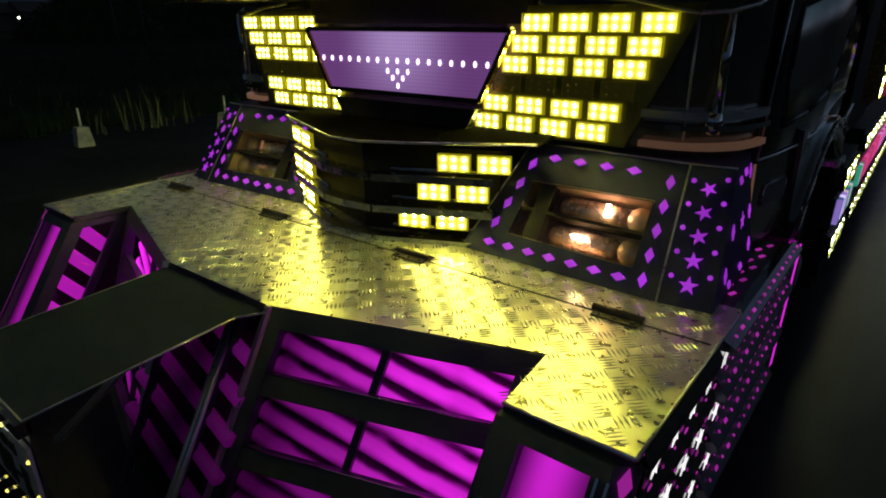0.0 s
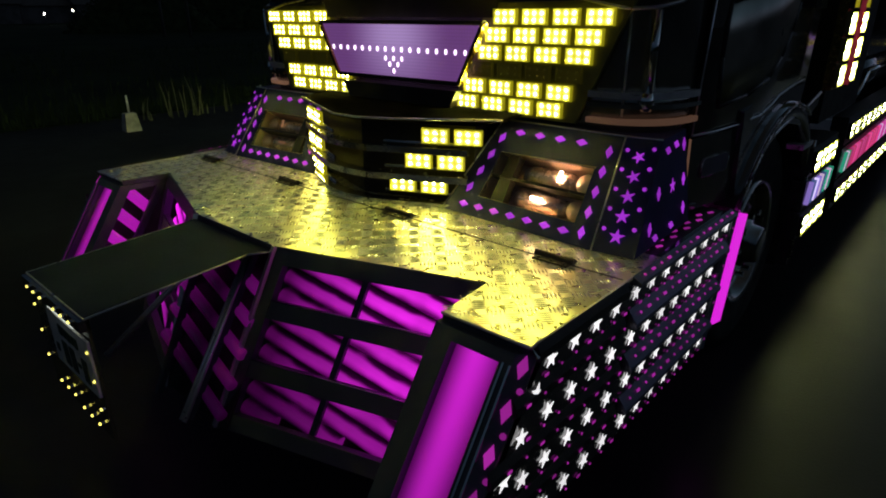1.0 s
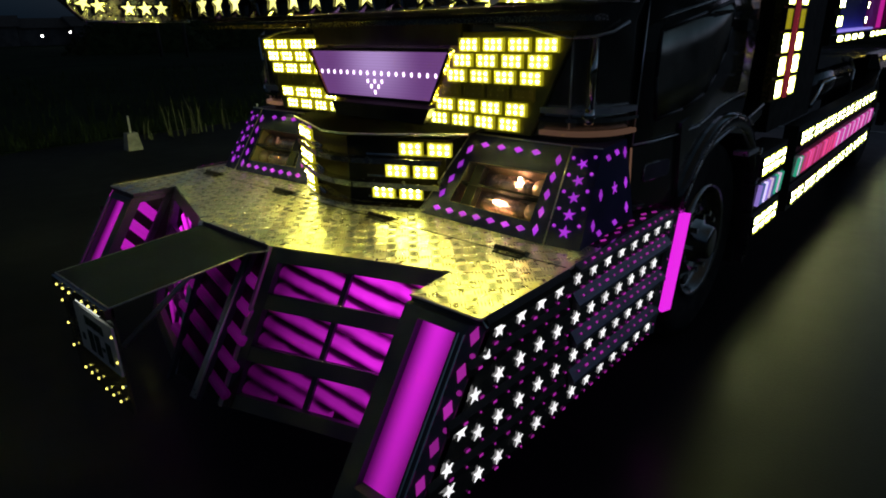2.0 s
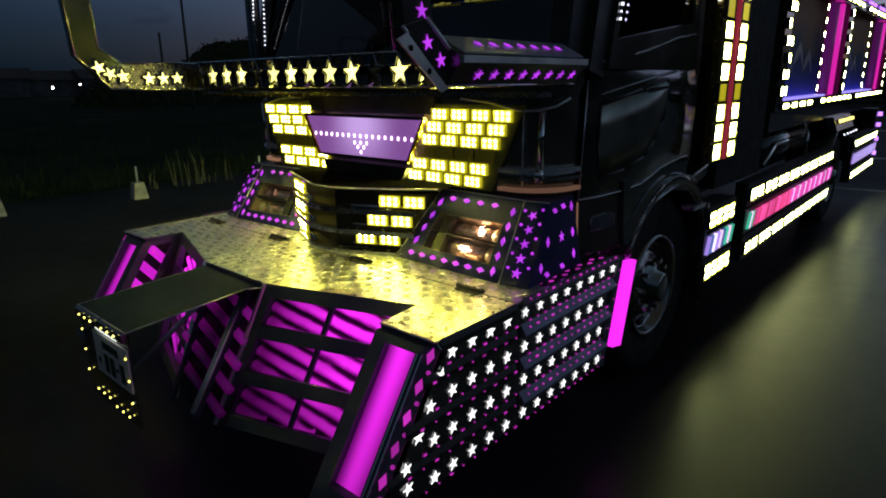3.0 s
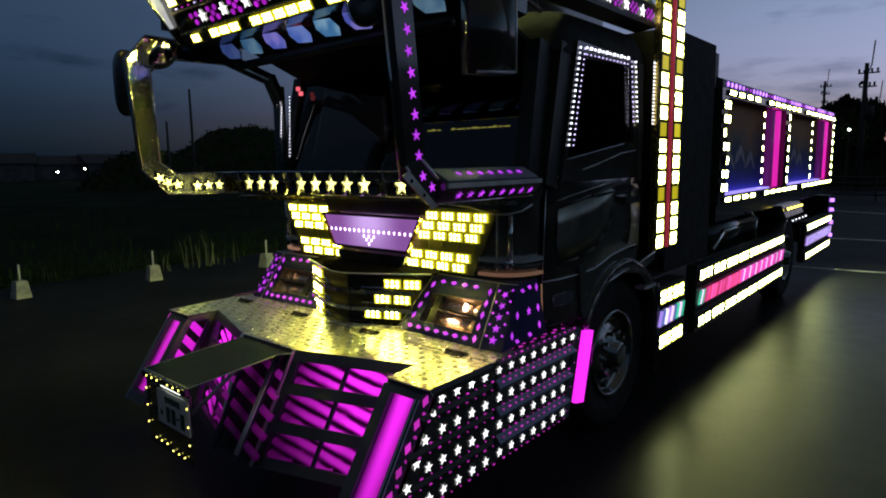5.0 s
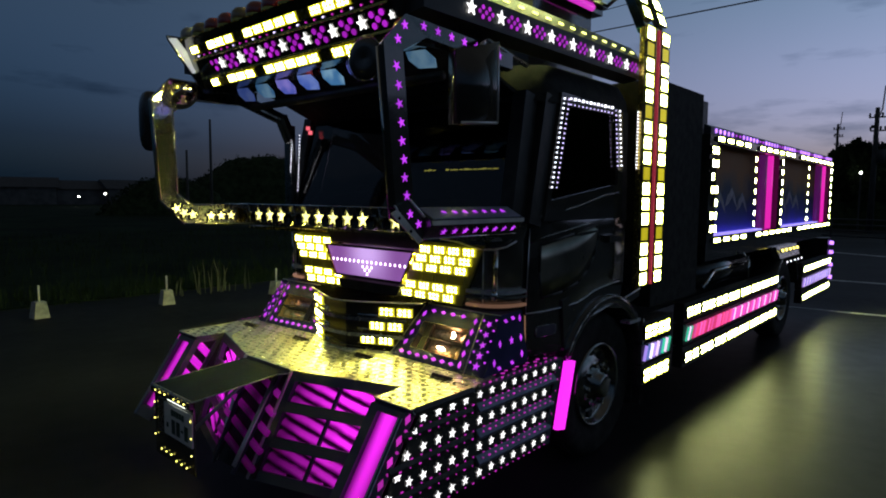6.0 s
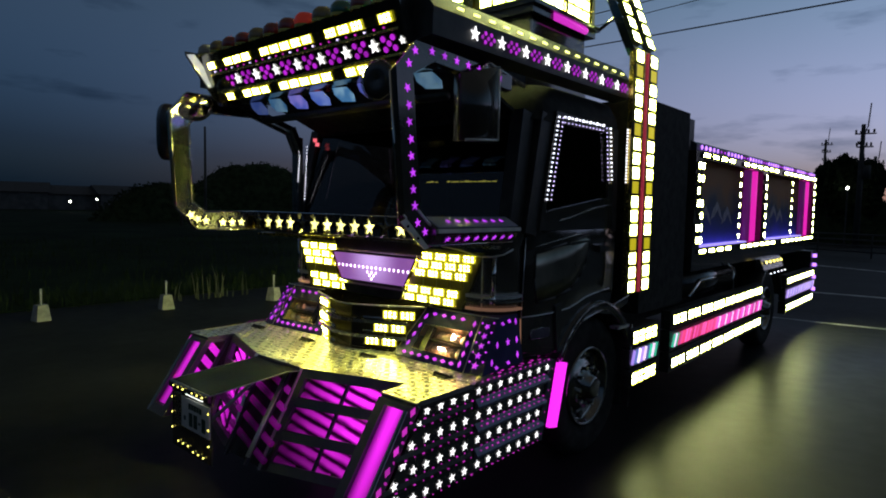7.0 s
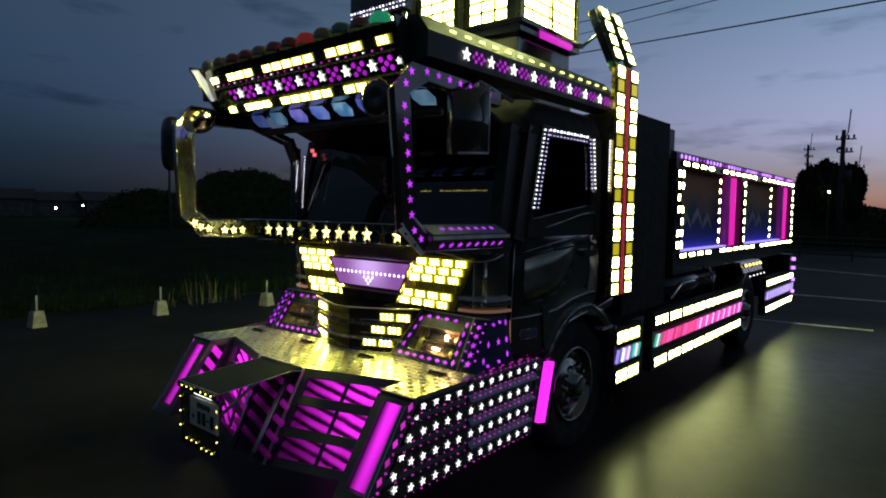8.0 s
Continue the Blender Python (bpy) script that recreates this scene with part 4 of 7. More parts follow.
    # violet cutouts round the opening
    def put(me, p, turn, n=None, upv=None, size=1.0, name="diamond"):
        nn = (n or nrm).normalized()
        vv = (upv or f.v)
        uu = vv.cross(nn).normalized()
        vv = nn.cross(uu)
        m = Matrix.Translation(p + nn * 0.003) @ Matrix((uu, vv, nn)).transposed().to_4x4() @ Matrix.Rotation(radians(turn), 4, "Z") @ Matrix.Scale(size, 4)
        piece(name, me, m, b)

    for k in range(7):
        a = 0.13 + 0.115 * k
        put(ME_DIAMOND, bl.lerp(br, a).lerp(tl.lerp(tr, a), 0.10), 90)
    for k in range(4):
        a = 0.22 + 0.165 * k
        put(ME_DIAMOND, bl.lerp(br, a).lerp(tl.lerp(tr, a), 0.885), 90)
    for k in range(5):
        c = 0.12 + 0.18 * k
        put(ME_DIAMOND, bl.lerp(br, 0.925).lerp(tl.lerp(tr, 0.925), c), 6)
    for k in range(4):
        c = 0.27 + 0.18 * k
        put(ME_DIAMOND, bl.lerp(br, 0.10).lerp(tl.lerp(tr, 0.10), c), -20 * s)
    # stars on the chamfer
    n2 = (cbr - br).cross(tr - br) * s
    up2 = ((tr + ctr) - (br + cbr))
    for k in range(5):
        c = 0.15 + 0.17 * k
        put(ME_STAR_V, br.lerp(cbr, 0.50).lerp(tr.lerp(ctr, 0.50), c), 8 * k, n2, up2, 1.0 - 0.04 * k, "star")
        put(ME_DOT_V, br.lerp(cbr, 0.86).lerp(tr.lerp(ctr, 0.84), c + 0.08), 0, n2, up2, 1, "dot")
        put(ME_DOT_V, br.lerp(cbr, 0.16).lerp(tr.lerp(ctr, 0.16), c + 0.05), 0, n2, up2, 1, "dot")
    # side face
    n3 = (sb - cbr).cross(ctr - cbr) * s
    up3 = Vector((0, 0, 1))
    for a, c, me, t in ((0.25, 0.88, ME_DIAMOND, 70), (0.55, 0.90, ME_DIAMOND, 70), (0.85, 0.86, ME_DIAMOND, 0), (0.85, 0.5, ME_DIAMOND, 0), (0.85, 0.2, ME_DIAMOND, 0), (0.2, 0.5, ME_DIAMOND, -10), (0.15, 0.2, ME_DIAMOND, -10), (0.55, 0.5, ME_STAR_V, 0), (0.3, 0.08, ME_DIAMOND, 70), (0.6, 0.1, ME_DIAMOND, 70)):
        put(me, cbr.lerp(sb, a).lerp(ctr.lerp(st, a), c), t, n3, up3, 1.0)
    return b


for s in (1, -1):
    lamp_box(s)
    # glowing trim in place of its coppery reflection
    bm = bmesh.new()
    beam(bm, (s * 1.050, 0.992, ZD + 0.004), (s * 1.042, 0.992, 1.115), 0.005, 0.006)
    part("corner_trim", bevel(bm, 0.001, 1), M_AMBERGLOW, truck, "thin trim on the cab's corner, glowing in place of a coppery reflection")


# ---- the cab ----
def taper(y, z):
    """How far the flank draws in ahead of the door's middle, below the window."""
    return 0.07 * max(0.0, min(1.0, (1.45 - y) / 0.47)) * max(0.0, min(1.0, (1.80 - z) / 0.25))


def cab_section(z, front, half, corner, back=2.12, side_front=0.95):
    """The cab's outline at height z: flat front, rounded corners, flanks that draw in towards them."""
    pts = []
    xf = half - corner
    corner -= taper(side_front, z)
    pts.append((xf, front))
    for k in range(1, 7):
        t = k / 6 * math.pi / 2
        pts.append((xf + corner * math.sin(t), front + (side_front - front) * (1 - math.cos(t))))
    pts.append((half, min(1.5, back - 0.1)))
    pts.append((half, back))
    left = [(-x, y) for x, y in reversed(pts)]
    return [Vector((x, y, z)) for x, y in pts + left]


LEVELS = [(1.12, 0.78, 1.088, 0.24), (1.16, 0.78, 1.09, 0.24), (1.20, 0.77, 1.10, 0.24), (1.55, 0.775, 1.105, 0.24), (1.66, 0.79, 1.10, 0.24)]
ROOF = [(2.34, 0.96, 1.10, 0.22), (2.46, 1.02, 1.08, 0.22), (2.56, 1.10, 1.02, 0.24), (2.60, 1.20, 0.94, 0.26)]


def loft(bm, levels, cap_top=False, cap_bottom=False, back=2.12):
    loops = []
    for z, fr, half, co in levels:
        loops.append([bm.verts.new(p) for p in cab_section(z, fr, half, co, back, side_front=max(0.98, fr + 0.2))])
    n = len(loops[0])
    for a, b in zip(loops, loops[1:]):
        for i in range(n):
            bm.faces.new((a[i], a[(i + 1) % n], b[(i + 1) % n], b[i])).smooth = True
    if cap_top:
        bm.faces.new(loops[-1])
    if cap_bottom:
        bm.faces.new(loops[0][::-1])
    return bm


bm = bmesh.new()
loft(bm, LEVELS, cap_bottom=True)
cab = part("cab_body", bm, M_MIRRORBLACK, truck, "gloss black cab shell")
bm = bmesh.new()
loft(bm, [(0.62, 0.80, 1.05, 0.22), (1.115, 0.785, 1.07, 0.24)], cap_bottom=True, back=1.28)
part("cab_lower_front", bm, M_MIRRORBLACK, truck)
bm = bmesh.new()
loft(bm, ROOF, cap_top=True)
part("cab_roof", bm, M_RUBBER, truck)
# pillars and rear wall
for s in (1, -1):
    for p0, p1, w, d in (((1.02, 0.87, 1.64), (1.0, 1.02, 2.38), 0.09, 0.12), ((1.075, 0.99, 1.64), (1.065, 1.16, 2.38), 0.05, 0.12), ((1.085, 2.07, 1.64), (1.075, 2.07, 2.38), 0.05, 0.10)):
        bm = bmesh.new()
        beam(bm, (s * p0[0], p0[1], p0[2]), (s * p1[0], p1[1], p1[2]), w, d, (0, 1, 0))
        part("pillar", bevel(bm, 0.012, 2), M_TRIM, truck)
bm = bmesh.new()
hexa(bm, [(-1.08, 2.08, 1.6), (1.08, 2.08, 1.6), (1.08, 2.12, 1.6), (-1.08, 2.12, 1.6)], [(-1.06, 2.08, 2.4), (1.06, 2.08, 2.4), (1.06, 2.12, 2.4), (-1.06, 2.12, 2.4)])
part("rear_wall", bm, M_TRIM, truck)
# windscreen, in one pane
bm = bmesh.new()
hexa(bm, [(-0.99, 0.815, 1.655), (0.99, 0.815, 1.655), (0.99, 0.821, 1.655), (-0.99, 0.821, 1.655)], [(-0.97, 0.985, 2.36), (0.97, 0.985, 2.36), (0.97, 0.991, 2.36), (-0.97, 0.991, 2.36)])
part("windscreen", bm, M_GLASS, truck, "dark windscreen glass")
# inside: dashboard, wheel, seats, a string of small yellow lamps
bm = bmesh.new()
prof = [(0.90, 1.58), (0.90, 1.70), (1.05, 1.78), (1.22, 1.72), (1.28, 1.55)]
hexa(bm, [(-1.02, y, z) for y, z in prof], [(1.02, y, z) for y, z in prof])
part("dashboard", bevel(bm, 0.015, 2), M_SEAT, truck)
for x in (-0.55, 0.55):
    bm = bmesh.new()
    box(bm, x - 0.24, x + 0.24, 1.50, 1.95, 1.38, 1.52)
    box(bm, x - 0.24, x + 0.24, 1.86, 1.98, 1.52, 2.10)
    box(bm, x - 0.14, x + 0.14, 1.88, 1.97, 2.12, 2.30)
    part("cab_seat", bevel(bm, 0.03, 2), M_SEAT, truck)
bm = bmesh.new()
ring = Matrix.Translation((-0.55, 1.30, 1.75)) @ Matrix.Rotation(radians(-35), 4, "X")
lathe(bm, [(0.0, 0.225), (0.014, 0.212), (0.0, 0.198), (-0.014, 0.212), (0.0, 0.225)], ring, 28)
rod(bm, ring @ Vector((-0.2, 0, 0)), ring @ Vector((0.2, 0, 0)), 0.012, 8)
rod(bm, ring @ Vector((0, 0, 0)), ring @ Vector((0, 0, -0.25)), 0.03, 10)
part("steering_wheel", bm, M_SEAT, truck)
bm = bmesh.new()
for k in range(16):
    x = 0.28 + 0.037 * k
    if k in (3, 4):
        continue
    box(bm, x, x + (0.024 if k % 3 else 0.034), 0.943, 0.949, 1.957, 1.964 + 0.004 * (k % 4 == 1))
part("dash_light_string", bm, glow("dash_string", (0.8, 0.75, 0.15), 1.0), truck)

# doors, with the lit window frame
ME_BEAD = shape_mesh("bead_lamp", ngon(0.0062, 6), M_WHITELED, 0.006)
ME_BEAD_S = shape_mesh("small_bead_lamp", ngon(0.0052, 6), M_LILACLED, 0.004)


def cab_door(s):
    bm = bmesh.new()
    foot = [(0.995, 1.125), (1.15, 1.122), (1.30, 1.126), (1.46, 1.14), (1.58, 1.165), (1.68, 1.19), (1.80, 1.205), (1.92, 1.215), (2.035, 1.22)]
    # the skin swells out from its foot, and a crease runs up to the handle
    swell = [(0.0, 0.008), (0.03, 0.016), (0.30, 0.020), (0.74, 0.018), (0.80, 0.026), (0.86, 0.018), (0.97, 0.016), (1.0, 0.008)]
    grid = []
    for y, z0 in foot:
        col = []
        for t, out in [(0.0, 0.0)] + swell + [(1.0, 0.0)]:
            z = z0 + (1.665 + 0.02 * (y - 1.0) - z0) * t
            col.append(bm.verts.new((s * (1.098 + out - taper(y, z)), y, z)))
        grid.append(col)
    for a, b in zip(grid, grid[1:]):
        for i in range(len(a) - 1):
            bm.faces.new((a[i], b[i], b[i + 1], a[i + 1])).smooth = True
    bm.faces.new(grid[0])
    bm.faces.new(grid[-1][::-1])
    bm.faces.new([c[0] for c in grid][::-1] + [c[-1] for c in grid])
    bmesh.ops.recalc_face_normals(bm, faces=bm.faces)
    door = part("cab_door", bm, M_BLACK, truck, "gloss black cab door with a window edged in white beads")
    fr = Face((s * 1.118, 1.64, 1.64), (0, s, 0), (-s * 0.008, 0, 0.72))

    def w(y, z, off=0.0):
        return fr.p(s * (y - 1.64), (z - 1.64) * 1.01, off)

    outer = [(1.055, 1.66), (2.035, 1.66), (2.025, 2.38), (1.235, 2.40)]
    inner = [(1.125, 1.775), (1.962, 1.885), (1.955, 2.335), (1.275, 2.345)]
    bm = bmesh.new()
    for i in range(4):
        j = (i + 1) % 4
        loop = [w(*outer[i]), w(*outer[j]), w(*inner[j]), w(*inner[i])]
        hexa(bm, loop, [p - fr.n * 0.03 for p in loop])
    part("window_frame", bevel(bm, 0.004, 1), M_BLACK, door)
    bm = bmesh.new()
    loop = [w(y, z, -0.018) for y, z in inner]
    hexa(bm, loop, [p - fr.n * 0.004 for p in loop])
    part("window_pane", bm, M_GLASS_DARK if s > 0 else M_GLASS, door)
    # bead lamps up the front post, along the top, down the rear post
    def beads(p0, p1, n, off2):
        for k in range(n):
            t = k / (n - 1)
            p = (p0[0] + (p1[0] - p0[0]) * t, p0[1] + (p1[1] - p0[1]) * t)
            piece("bead_lamp", ME_BEAD, fr.m(s * (p[0] - 1.64), (p[1] - 1.64) * 1.01, 0.003, 0, 1.5 if n == 12 and k % 2 else (1.0, 0.75)[k % 2]), door)
            piece("bead_lamp", ME_BEAD_S, fr.m(s * (p[0] + off2[0] - 1.64), (p[1] + off2[1] - 1.64) * 1.01, 0.003), door)
    beads((1.126, 1.852), (1.253, 2.365), 19, (0.052, 0.0))
    beads((1.324, 2.372), (1.850, 2.378), 12, (0.0, -0.034))
    beads((2.003, 2.011), (1.965, 2.368), 13, (-0.058, -0.004))
    # lower window and handle
    bm = bmesh.new()
    loop = [(1.12, 1.205), (1.30, 1.225), (1.45, 1.27), (1.56, 1.335), (1.64, 1.42), (1.685, 1.52), (1.69, 1.60), (1.66, 1.618), (1.40, 1.575), (1.105, 1.52), (1.095, 1.36)]
    low = [(1.10, 1.25), (1.12, 1.205), (1.21, 1.213), (1.30, 1.225), (1.38, 1.246), (1.45, 1.27), (1.56, 1.335), (1.64, 1.42), (1.685, 1.52)]
    rows = []
    for y, z0 in low:
        z1 = 1.52 + (y - 1.10) * 0.175
        rows.append([bm.verts.new((s * (1.121 + out - taper(y, z0 + (z1 - z0) * t)), y, z0 + (z1 - z0) * t)) for t, out in ((0, -0.01), (0, 0), (0.33, 0.002), (0.67, 0.002), (1, 0), (1, -0.01))])
    for a, b in zip(rows, rows[1:]):
        for i in range(5):
            bm.faces.new((a[i], b[i], b[i + 1], a[i + 1])).smooth = True
    bmesh.ops.recalc_face_normals(bm, faces=bm.faces)
    part("lower_pane", bm, M_PANE, door, "reflective lower door pane")
    bm = bmesh.new()
    for i in range(len(loop)):
        j = (i + 1) % len(loop)
        rod(bm, (s * (1.119 - taper(*loop[i])), *loop[i]), (s * (1.119 - taper(*loop[j])), *loop[j]), 0.008, 8)
    part("pane_seal", bm, M_TRIM, door, smooth=True)
    # raised folds above the lower pane and under the window
    for name, run in (("door_fold", ((1.0, 1.535), (1.155, 1.572), (1.50, 1.625), (1.77, 1.655))), ("sill_fold", ((0.99, 1.685), (1.12, 1.692), (1.42, 1.742), (1.76, 1.806), (1.98, 1.832)))):
        bm = bmesh.new()
        sweep(bm, [(s * (1.120 - taper(*q)), *q) for q in run], [0.007] * len(run), 10)
        part(name, bm, M_MIRRORBLACK, door)
    # bright rods for the highlights along the door's foot and the seam ahead
    bm = bmesh.new()
    sweep(bm, [(s * (1.112 - taper(*q)), *q) for q in foot], [0.004] * len(foot))
    part("foot_highlight", bm, M_BRIGHT, door)
    bm = bmesh.new()
    rod(bm, (s * (1.112 - taper(*foot[0])), *foot[0]), (s * (1.112 - taper(0.995, 1.62)), 0.995, 1.62), 0.0028, 8)
    part("seam_highlight", bm, M_BRIGHT, door, smooth=True)
    bm = bmesh.new()
    box(bm, min(s * 1.116, s * 1.150), max(s * 1.116, s * 1.150), 1.80, 1.97, 1.50, 1.545)
    part("door_handle", bevel(bm, 0.012, 2), M_BLACK, door)
    # step panel below the door, with its grip
    bm = bmesh.new()
    loop = [(0.995, 0.865), (1.15, 0.86), (1.30, 0.855), (1.385, 0.90), (1.42, 1.02), (1.44, 1.112), (1.25, 1.112), (0.995, 1.112)]
    hexa(bm, [(s * (1.07 - taper(y, z)), y, z) for y, z in loop], [(s * (1.107 - taper(y, z)), y, z) for y, z in loop])
    part("step_panel", bevel(bm, 0.01, 2), M_BLACK, truck)
    bm = bmesh.new()
    loop = [(1.088, 0.980), (1.10, 0.972), (1.25, 0.972), (1.264, 0.982), (1.264, 1.024), (1.25, 1.036), (1.10, 1.036), (1.088, 1.026)]
    hexa(bm, [(s * (1.10 - taper(y, z)), y, z) for y, z in loop], [(s * (1.114 - taper(y, z)), y, z) for y, z in loop])
    part("side_marker", bevel(bm, 0.004, 2), M_LEDGE, truck, "grey side marker lamp, unlit")
    bm = bmesh.new()
    for a, b in zip(loop, loop[1:] + loop[:1]):
        rod(bm, (s * (1.112 - taper(*a)), *a), (s * (1.112 - taper(*b)), *b), 0.0025, 6)
    part("marker_rim", bm, M_STEEL, truck, smooth=True)
    return door


for s in (1, -1):
    cab_door(s)


for k in range(18):
    fp = Face((-0.985, 0, 0), (0.7, 0.7, 0), (0, 0, 1))
    if k < 12:
        piece("bead_lamp", ME_BEAD, Matrix.Translation((0, 0.785 + 0.0018 * k, 0)) @ fp.m(0, 1.977 + 0.0205 * k, 0.002, 0, 0.65), cab)
    piece("bead_lamp", ME_BEAD, Matrix.Translation((0.03, 0.829 + 0.0014 * k, 0)) @ fp.m(0, 1.837 + 0.0245 * k, 0.002, 0, 0.65), cab)
    piece("bead_lamp", ME_BEAD, Face((1.178, 2.112, 0), (1, 0, 0), (0, 0, 1)).m(0.0, 2.0 + 0.0222 * k, 0.004, 0, 0.9), cab)
bm = bmesh.new()
box(bm, -0.99, -0.96, 0.80, 0.815, 1.60, 2.32)
part("pillar_strip", bm, M_TRIM, cab)
for x0, x1 in ((-1.085, -1.05), (-1.035, -1.01)):
    bm = bmesh.new()
    box(bm, x0, x1, 0.80, 0.83, 1.60, 2.33)
    part("mirror_post", bevel(bm, 0.004, 1), M_STEEL, cab)
for x, z in ((-0.93, 2.31), (-0.90, 2.275)):
    bm = bmesh.new()
    box(bm, x - 0.012, x + 0.012, 0.90, 0.92, z - 0.014, z + 0.014)
    part("red_marker", bevel(bm, 0.005, 1), glow("red_marker_lens", (1.0, 0.15, 0.2), 0.55), cab)
# front of the cab: yellow lamp grids, screen, cover sheet, grille
def lamp_grid(s):
    bm = bmesh.new()
    loop = [(0.405, 1.525), (0.925, 1.525), (0.76, 1.165), (0.245, 1.165)]
    hexa(bm, [(s * x, 0.765, z) for x, z in loop], [(s * x, 0.752, z) for x, z in loop])
    g = part("lamp_grid", bm, M_OLIVE, truck, "slanted panel of yellow lamp modules")
    f = Face((0, 0.752, 0), (1, 0, 0), (0, 0, 1))
    for r in range(6):
        for c in range(4):
            x = 0.482 + 0.114 * c - 0.031 * r
            piece("led_module", ME_LED_OFF if r == 3 else ME_LED, f.m(s * x, 1.481 - 0.0562 * r, 0.0), g)
    return g


for s in (1, -1):
    lamp_grid(s)


def screen_material():
    m = glow("lit_matrix_screen", (0.50, 0.16, 0.72), 0.5, (0.1, 0.05, 0.12))
    n, l = m.node_tree.nodes, m.node_tree.links
    p = n["Principled BSDF"]
    tc, sep = n.new("ShaderNodeTexCoord"), n.new("ShaderNodeSeparateXYZ")
    l.new(tc.outputs["Object"], sep.inputs["Vector"])
    # a white burst in the middle of the violet field, brighter to the top edge
    ax, mx, mz, ad = n.new("ShaderNodeMath"), n.new("ShaderNodeMapRange"), n.new("ShaderNodeMapRange"), n.new("ShaderNodeMath")
    ax.operation, ad.operation = "ABSOLUTE", "MULTIPLY"
    mx.inputs["From Min"].default_value, mx.inputs["From Max"].default_value = 0.30, 0.02
    mx.interpolation_type = "SMOOTHSTEP"
    mz.inputs["From Min"].default_value, mz.inputs["From Max"].default_value = 1.262, 1.40
    mz.inputs["To Min"].default_value, mz.inputs["To Max"].default_value = 0.45, 1.0
    l.new(sep.outputs["X"], ax.inputs[0])
    l.new(ax.outputs["Value"], mx.inputs["Value"])
    l.new(sep.outputs["Z"], mz.inputs["Value"])
    l.new(mx.outputs["Result"], ad.inputs[0])
    l.new(mz.outputs["Result"], ad.inputs[1])
    col = n.new("ShaderNodeMixRGB")
    col.inputs["Color1"].default_value, col.inputs["Color2"].default_value = (0.44, 0.16, 0.62, 1), (0.72, 0.46, 1.0, 1)
    l.new(ad.outputs["Value"], col.inputs["Fac"])
    l.new(col.outputs["Color"], p.inputs["Emission Color"])
    st = n.new("ShaderNodeMapRange")
    st.inputs["To Min"].default_value, st.inputs["To Max"].default_value = 0.42, 0.72
    l.new(ad.outputs["Value"], st.inputs["Value"])
    # the rows of small diodes
    dots, dim, total = n.new("ShaderNodeTexVoronoi"), n.new("ShaderNodeMapRange"), n.new("ShaderNodeMath")
    dots.inputs["Scale"].default_value, dots.inputs["Randomness"].default_value = 85.0, 0.0
    l.new(tc.outputs["Object"], dots.inputs["Vector"])
    l.new(dots.outputs["Distance"], dim.inputs["Value"])
    for key, val in (("From Min", 0.15), ("From Max", 0.65), ("To Min", 1.25), ("To Max", 0.62)):
        dim.inputs[key].default_value = val
    total.operation = "MULTIPLY"
    l.new(st.outputs["Result"], total.inputs[0])
    l.new(dim.outputs["Result"], total.inputs[1])
    l.new(total.outputs["Value"], p.inputs["Emission Strength"])
    return m


bm = bmesh.new()
loop = [(-0.43, 1.462), (0.43, 1.462), (0.325, 1.262), (-0.325, 1.262)]
hexa(bm, [(x, 0.715, z) for x, z in loop], [(x, 0.700, z) for x, z in loop])
screen = part("matrix_screen", bm, screen_material(), truck, "violet lamp matrix screen")
for a, b in ((0, 1), (1, 2), (2, 3), (3, 0)):
    bm = bmesh.new()
    beam(bm, (loop[a][0], 0.700, loop[a][1]), (loop[b][0], 0.700, loop[b][1]), 0.02, 0.014)
    part("screen_frame", bm, M_BRASS if a == 1 or a == 3 else M_TRIM, screen)
ME_CHIP = shape_mesh("matrix_lamp", ngon(0.0070, 8, 0.75, 1.35), glow("matrix_lamp_lit", (0.95, 0.72, 1.0), 2.6), 0.004)
fs = Face((0, 0.700, 0), (1, 0, 0), (0, 0, 1))
for k in range(17):
    piece("matrix_lamp", ME_CHIP, fs.m(-0.352 + 0.044 * k, 1.366, 0.001), screen)
for x, z in ((-0.044, 1.333), (0.0, 1.333), (0.044, 1.333), (-0.022, 1.312), (0.022, 1.312), (0.0, 1.288)):
    piece("matrix_lamp", ME_CHIP, fs.m(x, z, 0.001), screen)
# cover sheet round the screen, lip above, ledge below
bm = bmesh.new()
loop = [(-0.44, 1.478), (0.44, 1.478), (0.46, 1.60), (-0.46, 1.60)]
hexa(bm, [(x, 0.775, z) for x, z in loop], [(x, 0.74, z) for x, z in loop])
loop = [(-0.31, 1.235), (0.31, 1.235), (0.27, 1.17), (-0.27, 1.17)]
hexa(bm, [(x, 0.775, z) for x, z in loop], [(x, 0.70, z) for x, z in loop])
part("screen_surround", bevel(bm, 0.004, 1), M_TRIM, truck)
bm = bmesh.new()
box(bm, -1.02, 1.02, 0.70, 0.79, 1.555, 1.575)
part("lip", bevel(bm, 0.004, 1), M_STEEL, truck)
